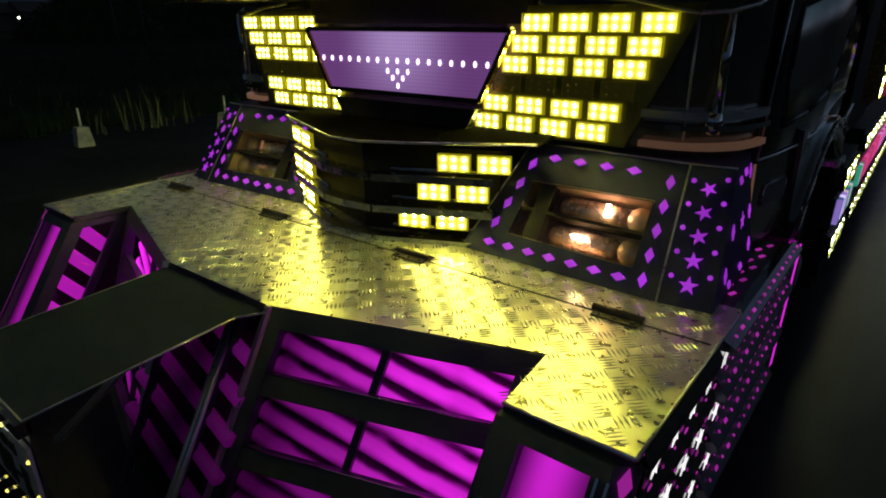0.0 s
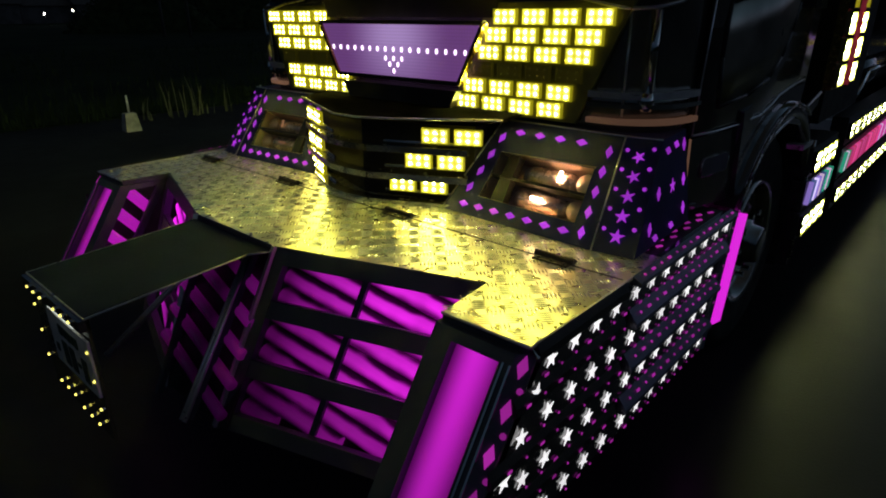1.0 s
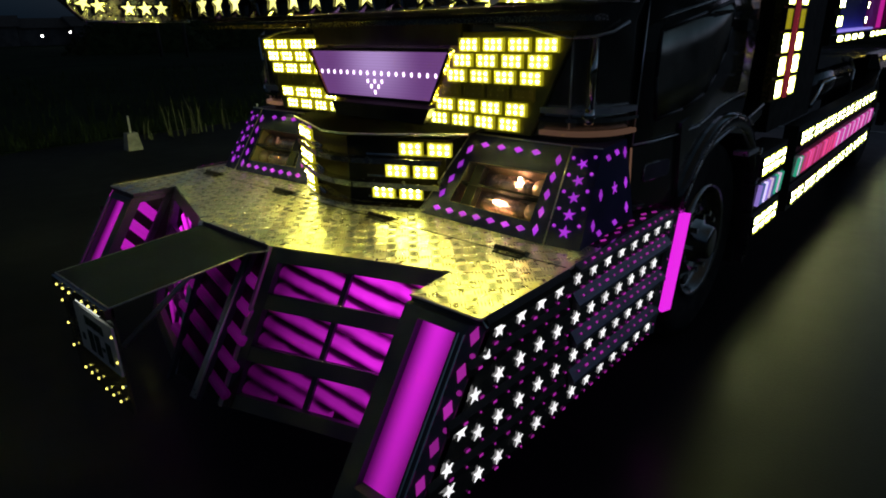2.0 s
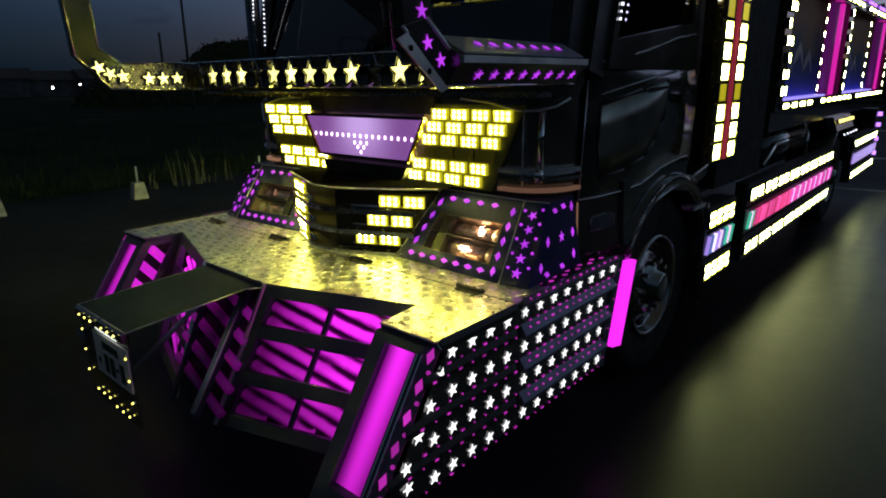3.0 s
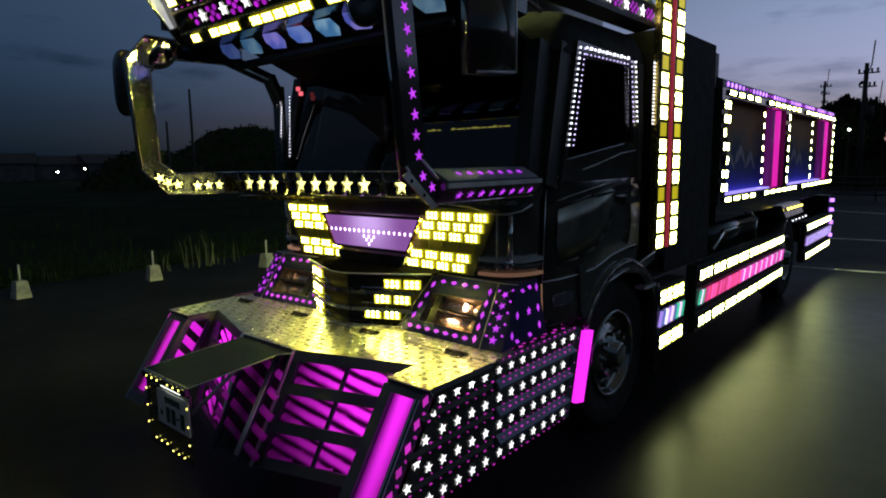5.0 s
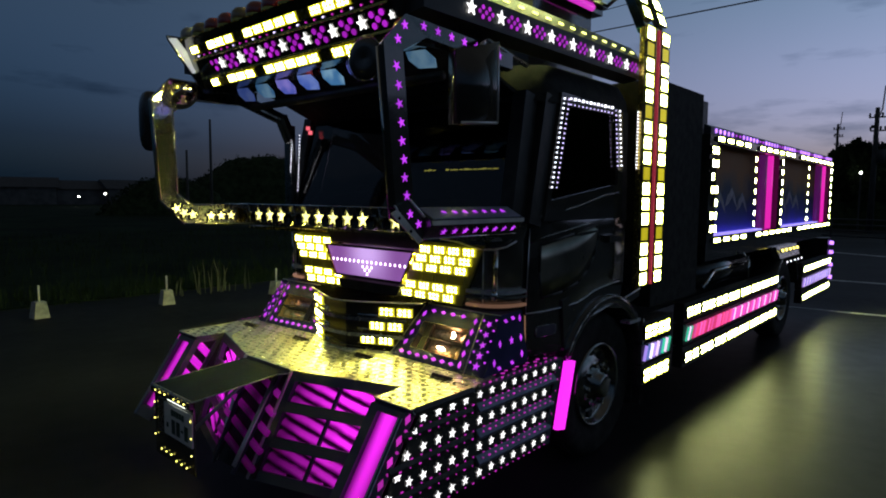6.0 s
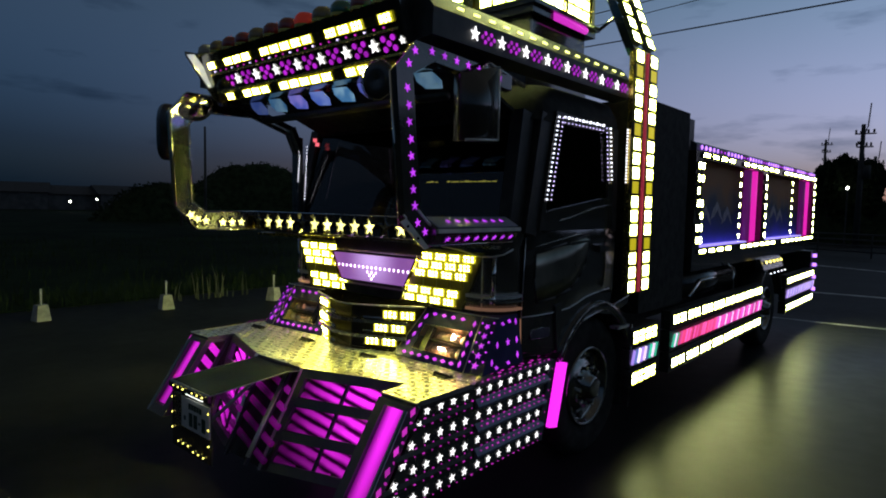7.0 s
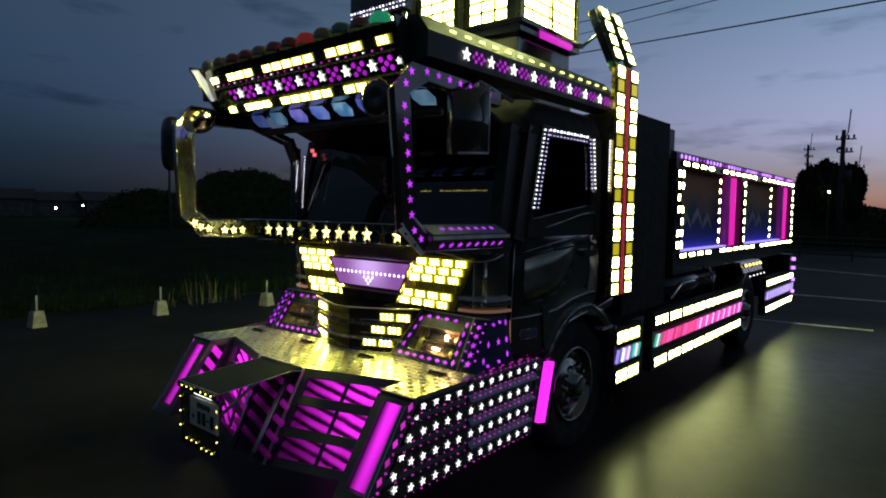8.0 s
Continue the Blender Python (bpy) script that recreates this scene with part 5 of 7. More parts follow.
def corner_band(s, name, z, high, out, material, label=""):
    """A band that follows the cab's front and rounded corner as far as the door."""
    run = [(0.80, 0.768 - out)] + [(0.862 + (0.173 + out) * math.sin(k * math.pi / 16), 0.984 - (0.214 + out) * math.cos(k * math.pi / 16)) for k in range(9)]
    bm = bmesh.new()
    rings = [[bm.verts.new((s * (x + a * min(1.0, k / 4)), y + (0.0 if k > 6 else -a), z + c)) for a, c in ((0.011, -high / 2), (0.011, high / 2), (-0.011, high / 2), (-0.011, -high / 2))] for k, (x, y) in enumerate(run)]
    for p, q in zip(rings, rings[1:]):
        for i in range(4):
            bm.faces.new((p[i], p[(i + 1) % 4], q[(i + 1) % 4], q[i]))
    bm.faces.new(rings[0])
    bm.faces.new(rings[-1][::-1])
    return part(name, bm, material, truck, label)


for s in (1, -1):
    # no lamp: the band glows for the orange light it mirrors
    corner_band(s, "amber_band", 1.184, 0.016, 0.012, M_AMBERGLOW, "steel band round the cab, glowing amber in place of a reflection")
    corner_band(s, "chrome_band", 1.232, 0.014, 0.016, M_CHROME)
    corner_band(s, "chrome_band", 1.262, 0.020, 0.010, M_BRIGHT)
    # bright rod and strip drawn for the corner's upright highlights
    bm = bmesh.new()
    rod(bm, (s * 0.908, 0.768, 1.20), (s * 0.908, 0.768, 1.50), 0.0035, 10)
    part("corner_highlight", bm, M_BRIGHT, truck, smooth=True)
    bm = bmesh.new()
    box(bm, min(s * 0.962, s * 0.984), max(s * 0.962, s * 0.984), 0.785, 0.815, 1.27, 1.50)
    part("corner_streak", bevel(bm, 0.007, 3), M_CHROME, truck, smooth=True)
    # bent lip that sweeps round the corner under the wing
    bm = bmesh.new()
    run = [(0.60, 0.748, 1.548), (0.745, 0.750, 1.535), (0.85, 0.752, 1.512), (0.908, 0.756, 1.503), (0.975, 0.785, 1.506), (1.02, 0.83, 1.520), (1.045, 0.89, 1.55)]
    sweep(bm, [(s * q[0], *q[1:]) for q in run], [0.0055] * len(run), 10)
    part("corner_lip", bm, M_BRIGHT, truck)
    # small chrome body added for a dot of highlight
    bm = bmesh.new()
    lathe(bm, [(-0.03, 0.0), (-0.026, 0.018), (0.0, 0.024), (0.026, 0.018), (0.03, 0.0)], Matrix.Translation((s * 0.968, 0.795, 1.245)), 14)
    part("corner_glint", bm, M_CHROME, truck, smooth=True)


M_FIN = surface("wavy_chrome_fin", (0.60, 0.60, 0.58), 0.22, 1.0, 9, 0.15, 0.9, 22, 0.08)


def grille():
    """Three tiers of V-shaped fins, with pairs of lamps at their ends."""
    bm = bmesh.new()
    prof = [(-0.43, 0.66), (0, 0.52), (0.43, 0.66), (0.43, 0.80), (-0.43, 0.80)]
    hexa(bm, [(x, y, ZD + 0.003) for x, y in prof], [(x, y, 1.13) for x, y in prof])
    g = part("grille", bm, M_TRIM, truck, "black V-shaped grille of polished fins and yellow lamps")
    bm = bmesh.new()
    lid = [(-0.47, 0.60), (-0.20, 0.50), (-0.06, 0.44), (0.06, 0.44), (0.20, 0.50), (0.56, 0.64), (0.56, 0.78), (-0.47, 0.78)]
    hexa(bm, [(x, y, 1.145 + 0.10 * max(0, y - 0.5)) for x, y in lid], [(x, y, 1.155 + 0.10 * max(0, y - 0.5)) for x, y in lid])
    part("top_lid", bevel(bm, 0.003, 1), M_LID, g)
    bm = bmesh.new()
    for (xa, ya), (xb, yb) in zip(lid[:5], lid[1:6]):
        rod(bm, (xa, ya, 1.153 + 0.10 * max(0, ya - 0.5)), (xb, yb, 1.153 + 0.10 * max(0, yb - 0.5)), 0.004, 8)
    part("lid_edge", bm, M_BRIGHT, g, smooth=True)
    for k in range(3):
        z = 1.050 - 0.098 * k
        d = 0.0
        for s in (1, -1):
            bm = bmesh.new()
            a, b, c = (s * 0.0, 0.455 + d, z), (s * 0.10, 0.465 + d, z), (s * 0.44, 0.615 + d, z)
            beam(bm, a, b, 0.05, 0.022)
            beam(bm, b, c, 0.05, 0.022)
            part("fin", bevel(bm, 0.008, 2), M_FIN, g)
    for k in range(3):
        for s in (1, -1):
            z = 1.106 - (0.089 if s > 0 else 0.102) * k
            f = Face((s * 0.10, 0.478, z - 0.006), (0.34, 0.15 * s, 0), (0, 0, 1))
            far = 0.365 - 0.062 * k if s > 0 else 0.335
            for j in range(2):
                piece("led_module", ME_LED, f.m(s * (far - 0.118 * j), 0, 0.006, 0, 1.08), g)
            bm = bmesh.new()
            rod(bm, f.p(s * 0.05, -0.028, 0.0), f.p(s * 0.33, -0.028, 0.0), 0.007, 8)
            part("trim_rod", bm, M_CHROME, g, smooth=True)
    return g


grille()

# ---- guard frame ahead of the windscreen ----
BAR_Y = 0.42


def star_lamp_mesh(name, lit):
    """A star lamp: black star-shaped housing that stands off the bar, with the lens set into its front."""
    bm = bmesh.new()
    shell, inner, face = star_points(0.072, 0.52), star_points(0.060, 0.45), star_points(0.052)
    loops = [[bm.verts.new((x, y, z)) for x, y in pts] for pts, z in ((shell, 0.0), (shell, 0.030), (inner, 0.034), (inner, 0.022))]
    for p, q in zip(loops, loops[1:]):
        for k in range(10):
            bm.faces.new((p[k], p[(k + 1) % 10], q[(k + 1) % 10], q[k]))
    bm.faces.new(loops[3])
    b = [bm.verts.new((x, y, 0.026)) for x, y in face]
    c = bm.verts.new((0, 0, 0.034))
    for k in range(10):
        bm.faces.new((b[k], b[(k + 1) % 10], c)).material_index = 1
    return mesh_of(name, bm, [M_DARKSTEEL, lit])


ME_STAR_Y = star_lamp_mesh("yellow_star", M_STARY)
ME_STAR_DIM = star_lamp_mesh("unlit_star", M_OFF)

# the long bar, set back between the two side loops
bm = bmesh.new()
box(bm, -0.99, 1.02, BAR_Y, BAR_Y + 0.08, 1.602, 1.732)
guard = part("guard_frame", bevel(bm, 0.006, 2), M_DARKSTEEL, truck, "polished dark guard bar with yellow star lamps")
for z in (1.604, 1.731):
    bm = bmesh.new()
    rod(bm, (-0.99, BAR_Y - 0.002, z), (1.02, BAR_Y - 0.002, z), 0.006, 10)
    part("edge_trim", bm, M_CHROME, guard, smooth=True)
# brass colour carries the yellow light that falls on this plate
bm = bmesh.new()
box(bm, -1.06, -0.24, 0.46, 0.56, 1.556, 1.572)
part("bar_ledge", bevel(bm, 0.003, 1), M_BRASS, guard, "ledge under the bar, brass coloured for the yellow light on it")
bm = bmesh.new()
box(bm, -1.02, 1.02, 0.50, 0.72, 1.585, 1.60)
part("bar_shelf", bm, M_BLACK, guard)
fbar = Face((0, BAR_Y, 0), (1, 0, 0), (0, 0, 1))
for k in range(14):
    piece("star_lamp", ME_STAR_DIM if k in (0, 4, 10) else ME_STAR_Y, fbar.m(-0.93 + 0.1385 * k, 1.660, 0.0, (k * 17) % 7 - 3), guard)

# far side loop: bent chrome plate that faces inwards
LX = -1.05
LOOP_OUT = [(0.45, 1.595), (-0.02, 1.60), (-0.17, 1.76), (-0.21, 2.405), (-0.085, 2.555), (0.55, 2.54)]
LOOP_IN = [(0.45, 1.730), (0.035, 1.728), (-0.06, 1.80), (-0.075, 2.345), (0.06, 2.432), (0.55, 2.445)]
for i, (name, material) in enumerate((("loop_sill", M_MIDSTEEL), ("loop_corner", M_WAVY), ("guard_post", M_WAVY), ("loop_shoulder", M_WAVY), ("loop_arm", M_DARKSTEEL))):
    quad = [LOOP_OUT[i], LOOP_OUT[i + 1], LOOP_IN[i + 1], LOOP_IN[i]]
    bm = bmesh.new()
    hexa(bm, [(LX, y, z) for y, z in quad], [(LX - 0.05, y, z) for y, z in quad])
    part(name, bm, material, guard)
    for a, c in ((LOOP_OUT[i], LOOP_OUT[i + 1]), (LOOP_IN[i], LOOP_IN[i + 1])):
        bm = bmesh.new()
        rod(bm, (LX + 0.002, *a), (LX + 0.002, *c), 0.006, 8)
        part("edge_trim", bm, M_CHROME, guard, smooth=True)
bm = bmesh.new()
box(bm, LX, LX + 0.006, 0.375, 0.455, 1.605, 1.70)
part("joint_plate", bevel(bm, 0.002, 1), M_BRASS, guard, "brass joint plate")
floop = Face((LX, 0, 0), (0, 1, 0), (0, 0, 1))
for y, z, a in ((-0.075, 1.705, 20), (-0.025, 1.676, 24), (0.035, 1.664, 6), (0.165, 1.652, 0), (0.240, 1.652, 4), (0.315, 1.653, -3)):
    piece("star_lamp", ME_STAR_Y, floop.m(y, z, 0.0, a, 0.66), guard)

# near side loop: dark post with violet stars, knee plate and bracket
bm = bmesh.new()
foot = [(1.09, -0.11, 1.70), (1.13, -0.11, 1.68), (1.13, 0.0, 1.68), (1.09, 0.0, 1.70)]
neck = [(1.085, -0.18, 2.41), (1.125, -0.18, 2.43), (1.125, -0.07, 2.41), (1.085, -0.07, 2.39)]
bend = [(1.08, -0.05, 2.555), (1.12, -0.05, 2.565), (1.12, 0.08, 2.49), (1.08, 0.08, 2.48)]
tip = [(1.06, 0.75, 2.53), (1.10, 0.75, 2.54), (1.10, 0.75, 2.46), (1.06, 0.75, 2.45)]
hexa(bm, foot, neck)
hexa(bm, neck, bend)
hexa(bm, bend, tip)
part("guard_post", bm, M_BLACK, guard, "dark polished post with violet stars")
bm = bmesh.new()
rod(bm, (1.09, -0.113, 1.70), (1.087, -0.183, 2.41), 0.006, 10)
part("edge_trim", bm, M_CHROME, guard, smooth=True)
fo = Face((1.13, -0.052, 0), (0, 1, 0), (0, 0, 1))
for k in range(8):
    piece("star", ME_STAR_V, fo.m(-0.004 * (k % 2) - 0.0075 * k, 1.80 + 0.077 * k, 0.001 - 0.0007 * k, 5 * k, 0.95), guard)
for k in range(7):
    piece("star", ME_STAR_V, Face((1.119 - 0.0028 * k, 0, 0), (0, 1, 0), (0, 0, 1)).m(0.06 + 0.095 * k, 2.535 - 0.004 * k, 0.002, 0, 0.9), guard)
for y, z in ((-0.06, 2.515), (-0.10, 2.45)):
    piece("star", ME_STAR_V, Face((1.124, 0, 0), (0, 1, 0), (0, 0, 1)).m(y, z, 0.002, 12, 0.9), guard)
# knee: black side plate with two stars, edged in chrome, and the punched bracket along its front
bm = bmesh.new()
loop = [(-0.127, 1.757), (0.025, 1.603), (0.093, 1.672), (-0.036, 1.782)]
hexa(bm, [(1.134, y, z) for y, z in loop], [(1.085, y, z) for y, z in loop])
part("knee_plate", bevel(bm, 0.003, 1), M_BLACK, guard, "black knee plate with violet stars")
fk = Face((1.134, 0, 0), (0, 1, 0), (0, 0, 1))
for y, z in ((-0.036, 1.720), (0.016, 1.676)):
    piece("star", ME_STAR_V, fk.m(y, z, 0.002, 10, 0.9), guard)
for p0, p1, r in (((-0.036, 1.782), (0.093, 1.672), 0.007), ((-0.127, 1.757), (-0.110, 1.740), 0.005)):
    bm = bmesh.new()
    rod(bm, (1.134, *p0), (1.134, *p1), r, 10)
    part("edge_trim", bm, M_BRIGHT, guard, smooth=True)
bm = bmesh.new()
hexa(bm, [(1.136, y, z) for y, z in ((-0.155, 1.724), (0.012, 1.590), (0.040, 1.600), (-0.118, 1.742))], [(1.142, y, z) for y, z in ((-0.155, 1.724), (0.012, 1.590), (0.040, 1.600), (-0.118, 1.742))])
part("punched_bracket", bevel(bm, 0.002, 1), M_SATIN, guard, "bright punched bracket")
for t in (0.2, 0.62):
    bm = bmesh.new()
    rod(bm, (1.1415, -0.14 + 0.165 * t, 1.732 - 0.138 * t), (1.1435, -0.14 + 0.165 * t, 1.732 - 0.138 * t), 0.008, 10)
    part("bracket_hole", bm, M_LID, guard)

# wing along the cab's near corner
bm = bmesh.new()
prof = [(1.06, 1.736), (1.078, 1.741), (1.174, 1.690), (1.178, 1.668), (1.126, 1.608), (1.06, 1.600)]
hexa(bm, [(x, 0.05, z) for x, z in prof], [(x + 0.004, 0.755, z) for x, z in prof])
wing = part("guard_wing", bevel(bm, 0.003, 1), M_BLACK, truck, "black wing with violet stars under a grey steel top")
bm = bmesh.new()
loop = [(1.080, 1.743), (1.170, 1.695), (1.172, 1.699), (1.082, 1.747)]
hexa(bm, [(x, 0.075, z) for x, z in loop], [(x + 0.004, 0.74, z) for x, z in loop])
part("wing_top", bm, M_WING, wing, "blue-grey satin top plate")
bm = bmesh.new()
beam(bm, (1.179, 0.06, 1.680), (1.183, 0.755, 1.680), 0.020, 0.010, (1, 0, 0))
part("wing_trim", bevel(bm, 0.002, 1), M_SATIN, wing)
for px, pz in ((1.079, 1.744), (1.126, 1.606)):
    bm = bmesh.new()
    rod(bm, (px, 0.05, pz), (px + 0.004, 0.755, pz), 0.004, 10)
    part("wing_trim", bm, M_CHROME, wing, smooth=True)
f1 = Face((1.127, 0, 1.721), (0, 1, 0), (-0.090, 0, 0.048))
f2 = Face((1.154, 0, 1.638), (0, 1, 0), (0.052, 0, 0.060))
for k in range(8):
    if k < 7:
        piece("star", ME_STAR_V, f1.m(0.19 + 0.075 * k, 0.0, 0.006, 0, 0.72), wing)
    piece("star", ME_STAR_V, f2.m(0.16 + 0.077 * k, 0.0, 0.002, 8, 0.82), wing)

# doubled arms from the far loop to the cab's pillar
for dx, dz in ((0.0, 0.0), (0.05, 0.03)):
    bm = bmesh.new()
    beam(bm, (-1.05 + dx, 0.36, 2.475 + dz), (-1.04 + dx, 0.74, 2.35 + dz), 0.034, 0.034)
    beam(bm, (-1.04 + dx, 0.73, 2.365 + dz), (-1.03 + dx, 0.80, 2.20 + dz), 0.045, 0.04, (0, 1, 0))
    part("guard_arm", bevel(bm, 0.004, 2), M_WAVY, guard)

# round mirrors at the loops' upper corners: domed backs, and the far one's black neighbour
DOME = [(0.050, 0.0), (0.047, 0.022), (0.038, 0.050), (0.022, 0.078), (0.004, 0.096), (-0.006, 0.100), (-0.014, 0.096), (-0.014, 0.0)]
centre = Vector((-0.985, -0.015, 2.435))
bm = bmesh.new()
lathe(bm, DOME, look(centre, centre - Vector((0.69, 0.29, -0.66))), 32)
part("round_mirror", bm, M_CHROME, guard, "round domed chrome mirror", True)
bm = bmesh.new()
lathe(bm, [(0.0, 0.0), (0.012, 0.05), (0.006, 0.085), (-0.004, 0.095), (-0.05, 0.08), (-0.07, 0.0)], look((0.88, -0.07, 2.41), (0.66, 0.93, 2.43)), 28)
part("round_mirror", bm, M_BLACK, guard, "black back of a round mirror with a thin steel rim", True)
bm = bmesh.new()
lathe(bm, [(0.0, 0.094), (0.004, 0.097), (0.0, 0.100), (-0.004, 0.097), (0.0, 0.094)], look((0.88, -0.07, 2.41), (0.66, 0.93, 2.43)), 28)
part("mirror_rim", bm, M_DARKSTEEL, guard, smooth=True)
bm = bmesh.new()
bmesh.ops.create_uvsphere(bm, u_segments=28, v_segments=20, radius=1.0)
for v in bm.verts:
    v.co = Vector([math.copysign(abs(c) ** 0.6, c) for c in v.co])
    v.co = Vector((-1.255 + 0.065 * v.co.x, -0.13 + 0.07 * v.co.y, 2.29 + 0.20 * v.co.z))
part("mirror_shell", bm, M_BLACK, guard, smooth=True)
# near side mirror
bm = bmesh.new()
hexa(bm, [(1.16, 0.18, 2.12), (1.23, 0.16, 2.12), (1.30, 0.37, 2.13), (1.21, 0.42, 2.13)], [(1.16, 0.18, 2.44), (1.23, 0.16, 2.44), (1.30, 0.37, 2.50), (1.21, 0.42, 2.50)])
mirror = part("side_mirror", bevel(bm, 0.042, 5), M_BLACK, truck, "black side mirror housing", True)
bm = bmesh.new()
rod(bm, (1.235, 0.18, 2.125), (1.30, 0.36, 2.135), 0.006, 8)
rod(bm, (1.302, 0.36, 2.135), (1.302, 0.36, 2.48), 0.005, 8)
part("mirror_edge", bm, M_BRIGHT, mirror, smooth=True)
bm = bmesh.new()
rod(bm, (1.22, 0.33, 2.48), (1.12, 0.5, 2.56), 0.014, 10)
rod(bm, (1.12, 0.5, 2.56), (1.05, 0.95, 2.52), 0.014, 10)
part("mirror_arm", bm, M_STEEL, mirror, smooth=True)

# ---- visor and roof ----
bm = bmesh.new()
prof = [(0.115, 2.50), (0.030, 2.66), (-0.030, 2.80), (0.30, 2.83), (0.95, 2.78), (0.95, 2.62), (0.30, 2.50)]
hexa(bm, [(-0.98, y, z) for y, z in prof], [(0.98, y, z) for y, z in prof])
visor = part("visor", bevel(bm, 0.008, 1), M_DARKSTEEL, truck, "black roof visor with rows of lamps and stars")
M_SILVER = glow("white_lit_strip", (0.85, 0.88, 0.92), 0.26, (0.25, 0.25, 0.30))
for s in (1, -1):
    bm = bmesh.new()
    prof = [(-0.125, 2.815), (-0.120, 2.79), (0.035, 2.585), (0.12, 2.48), (0.30, 2.50), (0.32, 2.83)] if s < 0 else [(-0.06, 2.82), (-0.01, 2.66), (0.08, 2.48), (0.30, 2.50), (0.32, 2.82)]
    hexa(bm, [(s * 0.985, y, z) for y, z in prof], [(s * 1.0, y, z) for y, z in prof])
    part("visor_cheek", bevel(bm, 0.003, 1), M_BLACK if s > 0 else M_STEEL, visor)
bm = bmesh.new()
hexa(bm, [(-0.983, y, z) for y, z in ((-0.116, 2.795), (-0.066, 2.806), (0.098, 2.622), (0.038, 2.597))], [(-0.979, y, z) for y, z in ((-0.116, 2.795), (-0.066, 2.806), (0.098, 2.622), (0.038, 2.597))])
part("cheek_strip", bm, M_SILVER, visor, "white lit strip on the visor's end")
lo = Face((0, 0.115, 2.50), (1, 0, 0), (0, -0.085, 0.16))
up = Face((0, 0.030, 2.66), (1, 0, 0), (0, -0.060, 0.14))
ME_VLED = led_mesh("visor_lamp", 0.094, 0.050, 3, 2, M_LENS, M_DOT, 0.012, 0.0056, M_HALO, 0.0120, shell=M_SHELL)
ME_VLED_OFF = led_mesh("visor_lamp_off", 0.094, 0.050, 3, 2, M_OFF, M_OFF, 0.012, 0.0050)
M_PETAL = glow("violet_petal_cutout", (0.50, 0.02, 0.66), 0.42, (0.15, 0.02, 0.2), 0.3)
ME_FLOWER = shape_mesh("violet_petal", ngon(0.013, 8), M_PETAL)
for k in range(17):
    lit = ME_VLED_OFF if k in (1, 5, 11, 15) else ME_VLED
    piece("visor_lamp", lit, up.m(-0.85 + 0.107 * k, 0.072, 0.002), visor)
    if k < 16:
        piece("visor_lamp", lit, lo.m(-0.777 + 0.1055 * k, 0.034, 0.002), visor)
ME_VSTAR = star_mesh("visor_star", 0.036, M_STAR)
for k in range(8):
    x = min(-0.612 + 0.2225 * k, 0.93)
    piece("star", ME_VSTAR, lo.m(x, 0.134, 0.004, 0, 1.0 if k < 7 else 0.6), visor)
    for dx, dz in ((-0.036, -0.026), (0.034, -0.026), (-0.034, 0.026), (0.036, 0.026), (0.0, 0.0)) if k < 7 else ():
        piece("petal", ME_FLOWER, lo.m(x + 0.111 + dx, 0.132 + dz, 0.003, 0, 1.25), visor)
for dx, dz in ((0.0, -0.02), (0.03, 0.02), (-0.03, 0.02)):
    piece("petal", ME_FLOWER, lo.m(-0.70 + dx, 0.132 + dz, 0.003, 0, 1.2), visor)
for z, f in ((0.072, lo), (0.012, up)):
    bm = bmesh.new()
    beam(bm, f.p(-0.93, z, 0.004), f.p(0.93, z, 0.004), 0.01, 0.012)
    part("visor_trim", bm, M_BRASS, visor)
for k in range(24):
    piece("dot", ME_DOT_M if k % 3 else ME_BEAD_S, up.m(-0.85 + 0.073 * k, 0.030, 0.003), visor)
# round coloured lamps along the top edge
COLS = [("amber", (0.28, 0.20, 0.06)), ("clear", (0.35, 0.34, 0.28)), ("red", (0.30, 0.03, 0.02)), ("green", (0.03, 0.20, 0.10))]
LENS = {n: surface("lamp_lens_" + n, c, 0.12, 0.0, 10, 0.2, 0.05, 40, 0.05, coat=1.0) for n, c in COLS}
LENS["lit_red"] = glow("lamp_lens_lit_red", (0.9, 0.08, 0.05), 0.045, (0.3, 0.03, 0.02))
LENS["lit_green"] = glow("lamp_lens_lit_green", (0.03, 0.6, 0.28), 0.16, (0.03, 0.2, 0.1))
ORDER = ["clear", "amber", "red", "red", "amber", "red", "red", "lit_red", "amber", "green", "red", "lit_green"]
for k, c in enumerate(ORDER):
    x = -0.963 + 0.162 * k
    bm = bmesh.new()
    beam(bm, (x + 0.081, -0.045, 2.795), (x + 0.081, -0.045, 2.858), 0.012, 0.012)
    part("divider", bevel(bm, 0.003, 1), M_BRASS, visor)
    bm = bmesh.new()
    rod(bm, (x, 0.02, 2.795), (x, 0.02, 2.812), 0.064, 20)
    part("round_lamp", bm, M_BRASS, visor, smooth=False)
    bm = bmesh.new()
    lathe(bm, [(0.0, 0.060), (0.02, 0.064), (0.05, 0.060), (0.072, 0.042), (0.080, 0.0)], Matrix.Translation((x, 0.02, 2.806)), 20)
    part("lens", bm, LENS[c], visor, smooth=True)
